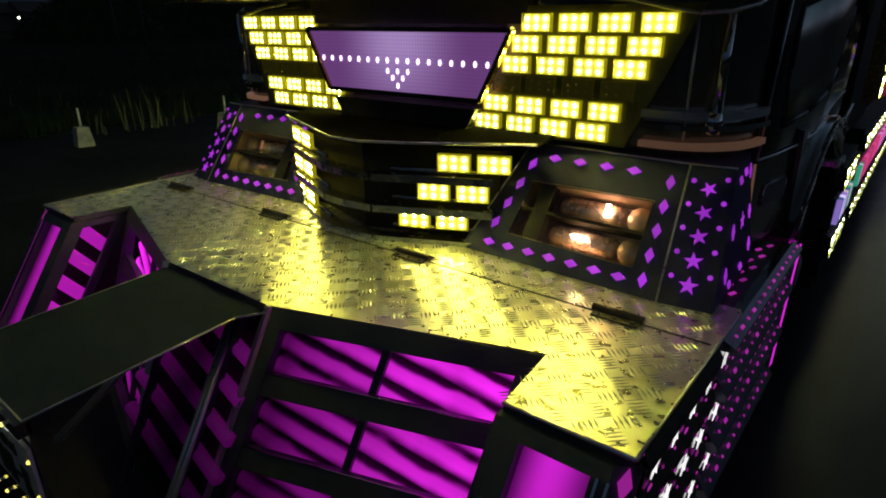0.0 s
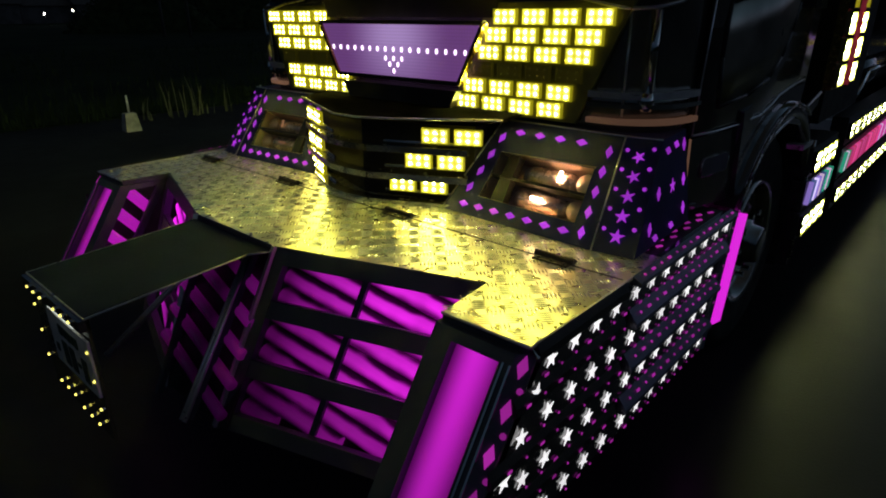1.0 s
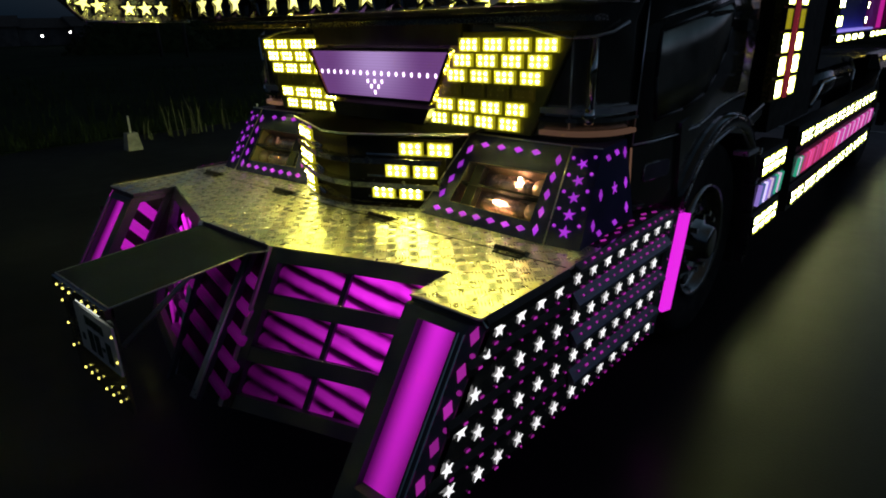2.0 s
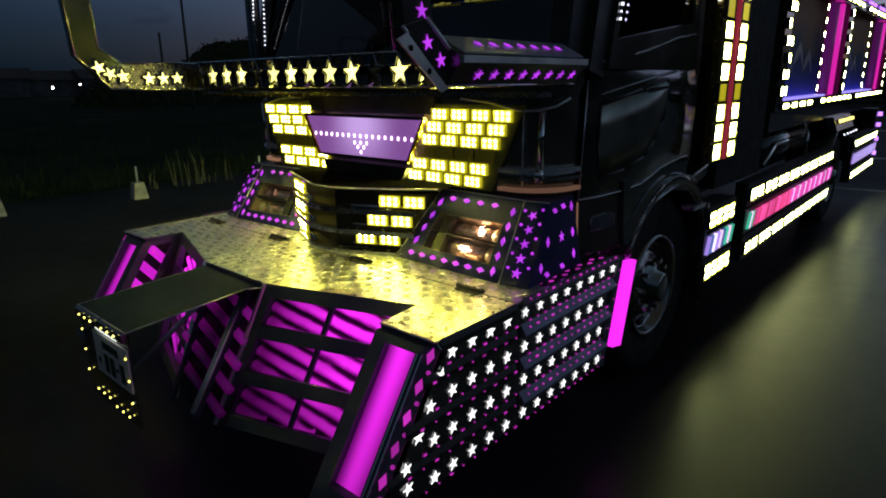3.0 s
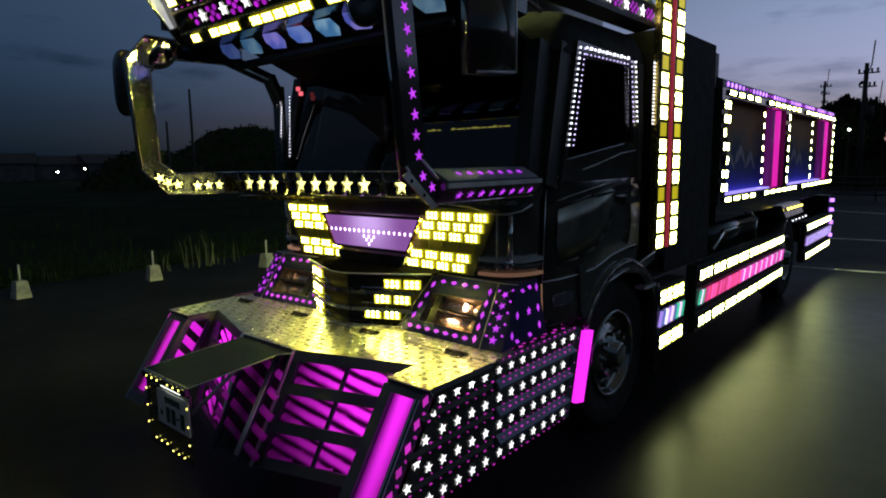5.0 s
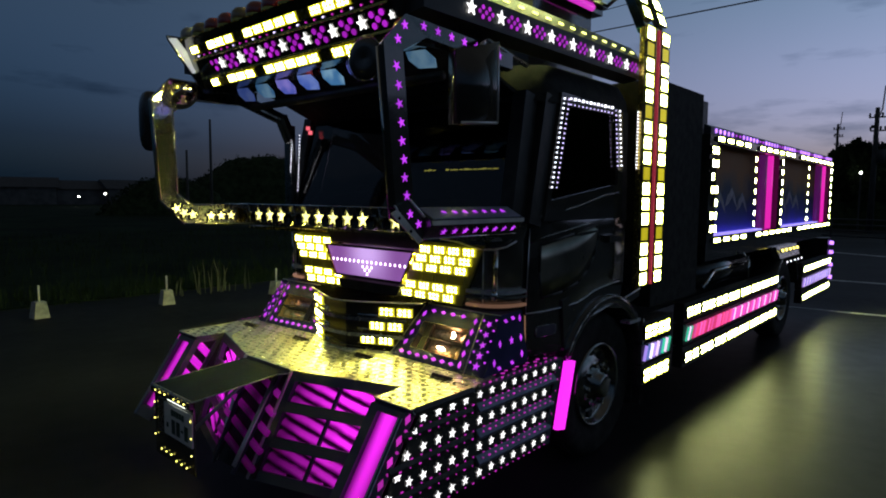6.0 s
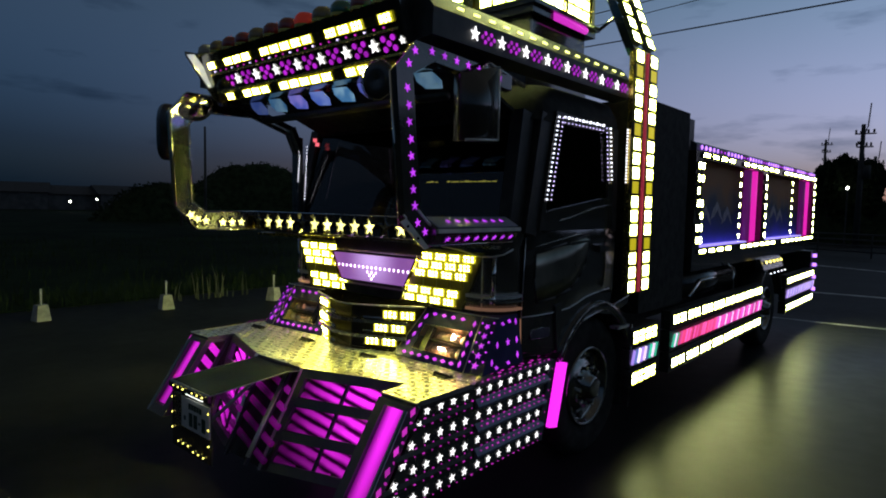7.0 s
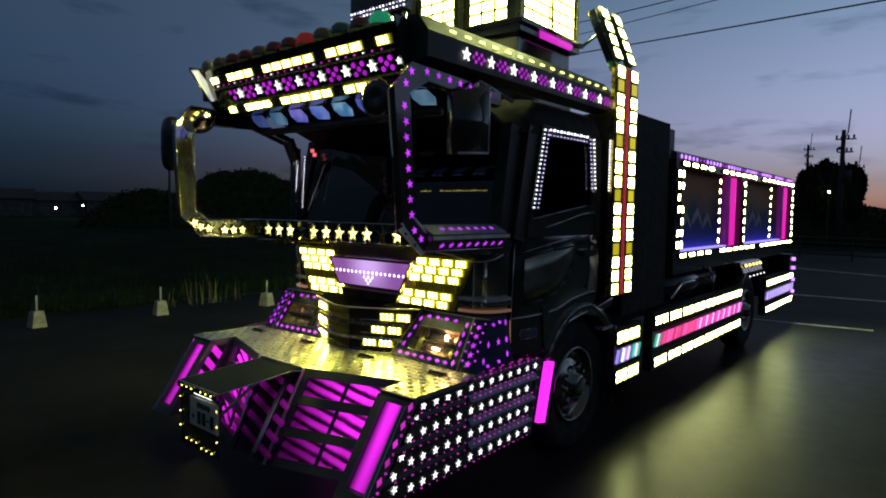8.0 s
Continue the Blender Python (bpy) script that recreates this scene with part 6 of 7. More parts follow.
# mirror-film deflector panes under the visor; a blue glow paints their sky reflection
PANES = []
for k, (a, b) in enumerate((((0.10, 0.20, 0.80), (0.24, 0.36, 0.95)), ((0.08, 0.26, 0.55), (0.30, 0.56, 0.80)), ((0.12, 0.16, 0.72), (0.36, 0.30, 0.95)))):
    m = glow("deflector_film_" + "abc"[k], a, 0.20, (0.15, 0.2, 0.35), 0.6)
    mn, ml = m.node_tree.nodes, m.node_tree.links
    wv, rp, tco = mn.new("ShaderNodeTexNoise"), mn.new("ShaderNodeValToRGB"), mn.new("ShaderNodeTexCoord")
    wv.inputs["Scale"].default_value = 9.0
    rp.color_ramp.elements[0].position, rp.color_ramp.elements[0].color = 0.40, (*a, 1)
    rp.color_ramp.elements[1].position, rp.color_ramp.elements[1].color = 0.62, (*b, 1)
    ml.new(tco.outputs["Object"], wv.inputs["Vector"])
    ml.new(wv.outputs["Fac"], rp.inputs["Fac"])
    ml.new(rp.outputs["Color"], mn["Principled BSDF"].inputs["Emission Color"])
    PANES.append(m)
for k in range(8):
    x = -0.757 + 0.228 * k
    bm = bmesh.new()
    loop = [(x, 0.225, 2.496), (x + 0.127, 0.225, 2.488), (x + 0.180, 0.24, 2.440), (x + 0.180, 0.25, 2.402), (x + 0.068, 0.25, 2.412), (x + 0.012, 0.235, 2.455)]
    slab(bm, loop, (0, 0.006, 0.003))
    part("deflector_pane", bm, PANES[k % 3], visor, "bluish mirror-film deflector pane, its sky reflection given as glow")
bm = bmesh.new()
hexa(bm, [(-0.97, 0.52, 2.545), (0.97, 0.52, 2.545), (0.97, 1.0, 2.362), (-0.97, 1.0, 2.362)], [(-0.97, 0.52, 2.565), (0.97, 0.52, 2.565), (0.97, 1.0, 2.385), (-0.97, 1.0, 2.385)])
part("visor_underside", bevel(bm, 0.004, 1), M_RUBBER, visor)
bm = bmesh.new()
rod(bm, (-0.75, 0.34, 2.385), (0.98, 0.34, 2.385), 0.025, 12)
part("visor_rail", bm, M_TRIM, visor, smooth=True)
M_PALE = glow("pale_dash_lens", (0.86, 0.90, 0.22), 1.6, (0.5, 0.5, 0.3))
ME_DASHLAMP = shape_mesh("dash_lamp", [(-0.030, -0.0075), (0.020, -0.0075), (0.030, 0.0075), (-0.020, 0.0075)], M_PALE, 0.006)
# near roof rail with stars, and its mirror image
for s in (1, -1):
    bm = bmesh.new()
    prof = [(1.00, 2.60), (1.13, 2.615), (1.135, 2.745), (1.06, 2.84), (0.98, 2.84)]
    hexa(bm, [(s * x, 0.05, z) for x, z in prof], [(s * x, 2.22, z) for x, z in prof])
    rail = part("roof_rail", bevel(bm, 0.006, 1), M_TRIM, truck, "black roof rail with white stars")
    fs2 = Face((s * 1.132, 0, 2.615), (0, s, 0), (s * 0.005, 0, 0.13))
    ft = Face((s * 1.135, 0, 2.745), (0, s, 0), (-s * 0.075, 0, 0.095))
    for k in range(9):
        y = 0.36 + 0.232 * k
        piece("star", ME_VSTAR, fs2.m(s * y, 0.065, 0.004, 0, 1.05), rail)
        for dy, dz in ((-0.025, -0.022), (0.025, -0.022), (-0.025, 0.022), (0.025, 0.022), (0, 0), (0.05, 0.0), (-0.05, 0.0)):
            piece("petal", ME_FLOWER, fs2.m(s * (y + 0.116 + dy), 0.065 + dz, 0.003, 0, 0.9), rail)
    for k in range(15):
        piece("dash_lamp", ME_DASHLAMP, ft.m(s * (0.28 + 0.132 * k), 0.05, 0.003), rail)

# lamp tower on the roof
bm = bmesh.new()
box(bm, -0.77, 0.77, 1.43, 2.25, 3.20, 3.80)
tower = part("roof_tower", bevel(bm, 0.008, 1), M_OLIVE, truck, "stepped roof tower with yellow lamp windows between brass posts")
for x, y0, y1, z0, z1 in ((0.72, 1.45, 2.30, 2.58, 2.88), (0.80, 1.38, 2.34, 2.88, 2.94), (0.74, 1.46, 2.22, 2.94, 3.12), (0.83, 1.38, 2.30, 3.17, 3.20), (0.80, 1.40, 2.28, 3.12, 3.17), (0.86, 1.34, 2.34, 3.80, 3.87)):
    bm = bmesh.new()
    box(bm, -x, x, y0, y1, z0, z1)
    part("tower_tier", bevel(bm, 0.008, 1), M_BLACK, tower)
ME_TOWERLED = led_mesh("tower_lamp", 0.106, 0.074, 3, 2, M_WARM, M_WARMDOT, 0.014, 0.0125, shell=M_OLIVE)
for r in range(7):
    for g in (-0.50, 0.0, 0.50):
        for c in (-1, 0, 1):
            piece("tower_lamp", ME_TOWERLED, Face((0, 1.43, 0), (1, 0, 0), (0, 0, 1)).m(g + 0.118 * c, 3.262 + 0.083 * r, 0.0), tower)
    for g in (1.645, 2.035):
        for c in (-1, 0, 1):
            for s in (1, -1):
                piece("tower_lamp", ME_TOWERLED, Face((s * 0.77, g, 0), (0, s, 0), (0, 0, 1)).m(s * 0.116 * c, 3.262 + 0.083 * r, 0.0), tower)
for x, y in ((-0.77, 1.43), (-0.25, 1.425), (0.25, 1.425), (0.77, 1.43), (0.775, 1.84), (-0.775, 1.84), (0.77, 2.25), (-0.77, 2.25)):
    bm = bmesh.new()
    beam(bm, (x, y, 3.20), (x, y, 3.80), 0.05, 0.04, (0, 1, 0))
    part("tower_post", bevel(bm, 0.004, 1), M_BRASS, tower, "brass corner post")
for s in (1, -1):
    bm = bmesh.new()
    rod(bm, (s * 0.80, 1.66, 3.145), (s * 0.80, 2.12, 3.145), 0.026, 12)
    part("strip_lamp", bm, M_MAG, tower, "magenta tube under the tower", True)
# sign board ahead of the tower, its edge set with beads
bm = bmesh.new()
box(bm, -0.12, 0.42, 0.62, 0.68, 3.14, 3.36)
sign = part("roof_sign", bevel(bm, 0.006, 1), M_BLACK, truck)
for k in range(17):
    for r in range(2):
        piece("bead_lamp", ME_BEAD if (k + r) % 3 else ME_BEAD_S, Face((0, 0.62, 0), (1, 0, 0), (0, 0, 1)).m(-0.105 + 0.032 * k, 3.165 + 0.03 * r, 0.001), sign)
for x in (-0.06, 0.34):
    bm = bmesh.new()
    box(bm, x, x + 0.04, 0.63, 0.67, 2.78, 3.15)
    part("sign_foot", bm, M_TRIM, sign)


# light columns behind the cab
def light_column(s):
    x = 1.20
    bm = bmesh.new()
    box(bm, min(s * 1.165, s * x), max(s * 1.165, s * x), 2.12, 2.50, 1.17, 2.97)
    col = part("light_column", bevel(bm, 0.006, 1), M_BRASS, truck, "brass column with paired lamps and a red tube")
    f = Face((s * x, 2.31, 1.17), (0, s, 0), (0, 0, 1))
    me = ME_COL
    n = 17
    for k in range(n):
        for a in (-0.124, 0.124):
            piece("column_lamp", ME_COL_DIM if k % 4 == 3 else me, f.m(s * a, 0.06 + 0.105 * k, 0.0), col)
    bm = bmesh.new()
    sweep(bm, [f.p(0, 0.012 + 0.015 * k, 0.018) for k in range(119)], [0.0145 if k % 2 else 0.0115 for k in range(119)], 12)
    part("red_tube", bm, M_RED, col, "dull red tube with pink sparks", smooth=True)
    for a in (-0.046, 0.046):
        bm = bmesh.new()
        rod(bm, f.p(s * a, 0.0, 0.008), f.p(s * a, 1.79, 0.008), 0.010, 8)
        part("tube_rail", bm, M_BRASS, col, smooth=True)
    # the head, bent in over the roof
    p0, p1 = Vector((s * 1.165, 2.31, 2.95)), Vector((s * 1.0, 2.23, 3.40))
    bm = bmesh.new()
    beam(bm, p0, p1, 0.38, 0.06, (s, 0, 0.45))
    part("column_head", bevel(bm, 0.006, 1), M_CHROME, col)
    d = (p1 - p0).normalized()
    side = Vector((0, 1, 0))
    g = Face(p0 + Vector((s * 0.028, 0, 0.014)), side * s, d)
    for k in range(4):
        for a in (-0.12, 0.12):
            piece("column_lamp", me, g.m(s * a, 0.09 + 0.115 * k, 0.003), col)
    bm = bmesh.new()
    rod(bm, p0.lerp(p1, 0.75), (s * 0.82, 2.30, 3.19), 0.014, 8)
    part("stay", bm, M_STEEL, col, smooth=True)
    return col


# unlit column lenses glow for the yellow bled from lamps beside them
M_DIMLENS = glow("amber_bleed_lens", (0.78, 0.66, 0.02), 0.34, (0.4, 0.32, 0.03))
ME_COL_DIM = led_mesh("column_lamp_dim", 0.124, 0.096, 1, 3, M_DIMLENS, M_DIMLENS, 0.02, 0.0165)
ME_COL = led_mesh("column_lamp", 0.122, 0.092, 3, 2, M_WARM, M_WARMDOT, 0.02, 0.0150, shell=M_OLIVE)
for s in (1, -1):
    light_column(s)

# dark housing between cab and load bed, and the frame below
bm = bmesh.new()
box(bm, -1.05, 1.09, 2.62, 3.60, 0.95, 2.69)
housing = part("equipment_housing", bevel(bm, 0.03, 2), M_RUBBER, truck, "tall black equipment housing")
bm = bmesh.new()
box(bm, -1.0, 1.0, 3.60, 3.98, 2.2, 2.68)
part("roll_cover", bevel(bm, 0.05, 3), M_TRIM, housing)
for x in (-0.42, 0.42):
    bm = bmesh.new()
    box(bm, x - 0.04, x + 0.04, 0.9, 9.4, 0.62, 0.86)
    part("frame_rail", bevel(bm, 0.008, 1), M_TRIM, truck)

ME_DOTLAMP = shape_mesh("violet_dot_lamp", ngon(0.022, 8), M_VIOLETLED, 0.008)
# load bed with two mural bays
def mural():
    m = bpy.data.materials.new("painted_mural")
    m.use_nodes = True
    n, l = m.node_tree.nodes, m.node_tree.links
    p = n["Principled BSDF"]
    tc, sep = n.new("ShaderNodeTexCoord"), n.new("ShaderNodeSeparateXYZ")
    l.new(tc.outputs["Object"], sep.inputs["Vector"])
    ns = n.new("ShaderNodeTexNoise")
    ns.inputs["Scale"].default_value, ns.inputs["Detail"].default_value = 2.6, 6
    l.new(tc.outputs["Object"], ns.inputs["Vector"])
    wob = n.new("ShaderNodeMath")
    wob.operation = "MULTIPLY_ADD"
    wob.inputs[1].default_value = 0.55
    l.new(ns.outputs["Fac"], wob.inputs[0])
    l.new(sep.outputs["Z"], wob.inputs[2])
    mr = n.new("ShaderNodeMapRange")
    mr.inputs["From Min"].default_value, mr.inputs["From Max"].default_value = 1.70, 2.60
    l.new(wob.outputs["Value"], mr.inputs["Value"])
    r = n.new("ShaderNodeValToRGB")
    e = r.color_ramp.elements
    e[0].position, e[0].color = 0.0, (0.07, 0.08, 0.60, 1)
    e[1].position, e[1].color = 1.0, (0.50, 0.22, 0.07, 1)
    for pos, c in ((0.28, (0.06, 0.09, 0.30)), (0.44, (0.07, 0.10, 0.16)), (0.52, (0.22, 0.17, 0.14)), (0.72, (0.46, 0.21, 0.08))):
        k = e.new(pos)
        k.color = (*c, 1)
    l.new(mr.outputs["Result"], r.inputs["Fac"])
    l.new(r.outputs["Color"], p.inputs["Base Color"])
    p.inputs["Roughness"].default_value = 0.55
    p.inputs["Specular IOR Level"].default_value = 0.15
    return m


M_MURAL = mural()
M_BEDTUBE = glow("bed_tube_acrylic", (0.80, 0.02, 0.45), 0.55, (0.3, 0.02, 0.25))
M_SNOW = surface("mural_snow_paint", (0.38, 0.40, 0.44), 0.35, 0.0, 14, 0.3)
bm = bmesh.new()
box(bm, -1.08, 1.03, 3.98, 9.25, 1.20, 1.36)
box(bm, -1.08, 1.00, 3.98, 9.25, 1.36, 2.36)
bed = part("load_bed", bevel(bm, 0.01, 1), M_BLACK, truck, "black load bed with lit mural bays")
ME_EDGE = led_mesh("edge_lamp", 0.185, 0.044, 6, 1, M_WARM, M_WARMDOT, 0.02, 0.0135)
ME_EDGE_S = led_mesh("post_lamp", 0.074, 0.072, 2, 2, M_WARM, M_WARMDOT, 0.02, 0.0145)
for s in (1, -1):
    f = Face((s * 1.115, 0, 0), (0, s, 0), (0, 0, 1))
    bm = bmesh.new()
    for y0, y1, z0, z1 in ((3.74, 9.25, 2.30, 2.37), (3.74, 9.25, 1.37, 1.445)):
        box(bm, min(s * 1.0, s * 1.115), max(s * 1.0, s * 1.115), y0, y1, z0, z1)
    for y0, y1 in ((3.74, 3.93), (6.12, 6.34), (9.10, 9.25)):
        box(bm, min(s * 1.0, s * 1.115), max(s * 1.0, s * 1.115), y0, y1, 1.445, 2.30)
    part("bay_frame", bevel(bm, 0.006, 1), M_BLACK, bed)
    bm = bmesh.new()
    prof = [(1.06, 2.37), (1.12, 2.37), (1.12, 2.43), (1.06, 2.46)]
    hexa(bm, [(s * a, 3.72, b) for a, b in prof], [(s * a, 9.25, b) for a, b in prof])
    part("top_rail", bm, M_SLATE, bed)
    for k in range(46):
        piece("dot_lamp", ME_DOTLAMP if k % 7 < 5 else ME_DOT_V, f.m(s * (3.85 + 0.117 * k), 2.402, 0.006, 0, 1.0 if k % 7 < 5 else 2.0), bed)
    for k in range(20):
        if k not in (4, 11):
            piece("edge_lamp", ME_EDGE, f.m(s * (3.98 + 0.272 * k), 2.335, 0), bed)
            piece("edge_lamp", ME_EDGE, f.m(s * (3.98 + 0.272 * k), 1.408, 0), bed)
    for y in (3.80, 3.90, 6.23, 9.19, 5.42, 8.02):
        for k in range(7):
            if (k * 3 + int(y * 10)) % 7 in (2,) and y < 4:
                continue
            small = y in (5.42, 8.02)
            piece("post_lamp", ME_EDGE_S, (Face((s * 1.04, 0, 0), (0, s, 0), (0, 0, 1)) if small else f).m(s * y, 1.52 + 0.118 * k, 0.0, 0, 0.8 if small else 1.0), bed)
    for y0, y1 in ((3.93, 6.12), (6.34, 9.10)):
        bm = bmesh.new()
        hexa(bm, [(s * 1.004, y0, 1.445), (s * 1.012, y0, 1.445), (s * 1.012, y1, 1.445), (s * 1.004, y1, 1.445)], [(s * 1.004, y0, 2.30), (s * 1.012, y0, 2.30), (s * 1.012, y1, 2.30), (s * 1.004, y1, 2.30)])
        part("mural_sheet", bm, M_MURAL, bed, "painted mural of peaks under an orange sky")
        # snowy peaks painted as flat zigzags
        for j in range(3):
            c = y0 + 0.45 + 0.36 * j
            bm = bmesh.new()
            z = 1.80 + 0.05 * (j % 2)
            loop = [(c - 0.20, z - 0.14), (c - 0.13, z - 0.03), (c, z + 0.06), (c + 0.10, z - 0.02), (c + 0.19, z - 0.15), (c + 0.09, z - 0.09), (c + 0.02, z - 0.03), (c - 0.07, z - 0.10)]
            hexa(bm, [(s * 1.0125, a, b) for a, b in loop], [(s * 1.0145, a, b) for a, b in loop])
            part("painted_peak", bm, M_SNOW, bed)
        bm = bmesh.new()
        rod(bm, (s * 1.055, y1 - 0.19, 1.45), (s * 1.055, y1 - 0.19, 2.29), 0.045, 14)
        part("light_tube", bm, M_BEDTUBE, bed, "upright magenta light tube", True)
        bm = bmesh.new()
        rod(bm, (s * 1.045, y1 - 0.42, 1.45), (s * 1.045, y1 - 0.42, 2.29), 0.05, 14)
        part("light_tube", bm, M_MAGDIM, bed, "dim magenta light tube", True)
        bm = bmesh.new()
        box(bm, min(s * 1.013, s * 1.09), max(s * 1.013, s * 1.09), y0 + 0.05, y1 - 0.5, 1.446, 1.46)
        part("sill_lamp", bm, glow("violet_sill", (0.35, 0.28, 1.0), 0.7), bed)


# side bumpers below the bed
def side_bumper(s, y0, y1, n, label):
    bm = bmesh.new()
    for z0, z1 in ((0.355, 0.53), (0.545, 0.73), (0.745, 0.91)):
        box(bm, min(s * 1.05, s * 1.135), max(s * 1.05, s * 1.135), y0, y1, z0, z1)
    b = part("side_bumper", bevel(bm, 0.006, 1), M_TRIM, truck, label)
    f = Face((s * 1.135, 0, 0), (0, s, 0), (0, 0, 1))
    step = (y1 - y0) / n
    for k in range(n):
        for z in (0.44, 0.83):
            for a in (0.27, 0.73):
                piece("bar_lamp", ME_BAR, f.m(s * (y0 + step * (k + a)), z, 0.0), b)
    k = 0
    y = y0 + 0.05
    while y < y1 - 0.04:
        bm = bmesh.new()
        rod(bm, (s * 1.148, y - 0.012, 0.585), (s * 1.148, y + 0.045, 0.695), 0.010, 8)
        if n > 5:
            m = (M_GREEN, M_WHITELED_DIM, M_GREEN)[k] if k < 3 else (M_REDPINK, M_REDPINK, M_PINK, M_REDPINK, M_PINK)[k % 5] if y < y0 + 0.42 * (y1 - y0) else (M_PINK, M_ROSE, M_PINK, M_ROSE, M_WHITELED_DIM)[k % 5]
        else:
            m = (M_VIOLETLED_DIM, M_WHITELED_DIM, M_BLUE, M_VIOLETLED_DIM)[k % 4]
        part("light_tube", bm, m, b, smooth=True)
        y += 0.044
        k += 1
    return b


for s in (1, -1):
    side_bumper(s, 3.22, 6.22, 8, "black side bumper with rows of pale yellow lamps and pink tubes")
    side_bumper(s, 7.55, 9.45, 5, "black rear side bumper with rows of pale yellow lamps")
    # corner lamp block behind the front wheel
    bm = bmesh.new()
    for z0, z1 in ((0.40, 0.535), (0.56, 0.70), (0.725, 0.87)):
        prof = [(1.00, 2.37), (1.12, 2.37), (1.14, 2.385), (1.14, 2.95), (1.0, 2.95)]
        hexa(bm, [(s * x, y, z0) for x, y in prof], [(s * x, y, z1) for x, y in prof])
    block = part("corner_lamp_block", bevel(bm, 0.006, 1), M_TRIM, truck, "black corner block with pale yellow lamps")
    fs3 = Face((s * 1.14, 0, 0), (0, s, 0), (0, 0, 1))
    for z in (0.467, 0.797):
        for y in (2.515, 2.755):
            piece("block_lamp", ME_BLOCK, fs3.m(s * y, z, 0.0), block)
    for k in range(9):
        bm = bmesh.new()
        rod(bm, (s * 1.150, 2.415 + 0.055 * k, 0.580), (s * 1.150, 2.455 + 0.055 * k, 0.690), 0.012, 8)
        part("colour_tube", bm, (M_VIOLETLED_DIM, M_BLUE, M_LILACLED, M_VIOLETLED_DIM, M_WHITELED_DIM, M_BLUE, M_GREEN, M_WHITELED_DIM, M_GREEN)[k], block, smooth=True)
    # five markers over the rear wheel
    bm = bmesh.new()
    hexa(bm, [(s * 1.02, 6.35, 1.06), (s * 1.13, 6.35, 1.06), (s * 1.13, 7.35, 1.06), (s * 1.02, 7.35, 1.06)], [(s * 1.02, 6.35, 1.20), (s * 1.08, 6.35, 1.20), (s * 1.08, 7.35, 1.20), (s * 1.02, 7.35, 1.20)])
    mk = part("marker_panel", bm, M_STEEL, truck)
    fm = Face((s * 1.105, 0, 1.13), (0, s, 0), (-s * 0.05, 0, 0.14))
    for k in range(5):
        piece("marker_lamp", ME_LAMP, fm.m(s * (6.47 + 0.19 * k), 0.02, 0.0, 0, 2.6), mk)
        piece("bead_lamp", ME_BEAD, fm.m(s * (6.47 + 0.19 * k), -0.13, 0.03, 0, 1.6), mk)
    # air tank and pipe over the bumper
    bm = bmesh.new()
    rod(bm, (s * 0.86, 4.0, 1.05), (s * 0.86, 5.6, 1.05), 0.15, 20)
    part("air_tank", bm, M_BLACK, truck, smooth=True)
    bm = bmesh.new()
    rod(bm, (s * 1.03, 3.95, 0.95), (s * 1.03, 4.25, 1.09), 0.02, 10)
    rod(bm, (s * 1.03, 4.25, 1.09), (s * 1.03, 4.95, 1.09), 0.022, 10)
    part("pipe", bm, M_CHROME, truck, smooth=True)
    bm = bmesh.new()
    rod(bm, (s * 1.06, 5.05, 1.22), (s * 1.06, 5.28, 1.12), 0.012, 8)
    rod(bm, (s * 1.06, 5.28, 1.12), (s * 1.06, 5.28, 0.92), 0.012, 8)
    part("bracket", bm, M_CHROME, truck, smooth=True)
# tail: stacked lamps that show past the rear edge
bm = bmesh.new()
box(bm, -1.12, 1.12, 9.30, 9.5, 0.42, 1.18)
tail = part("tail_bumper", bevel(bm, 0.01, 1), M_TRIM, truck)
for z in (0.55, 0.75, 0.95, 1.10):
    bm = bmesh.new()
    rod(bm, (1.0, 9.46, z), (1.17, 9.46, z), 0.03, 10)
    part("tail_tube", bm, M_VIOLETLED, tail, smooth=True)


# wheels and wings
M_RIM = surface("dulled_polished_rim", (0.23, 0.225, 0.21), 0.18, 1.0, 9, 0.25, 0.1, 30, 0.08)


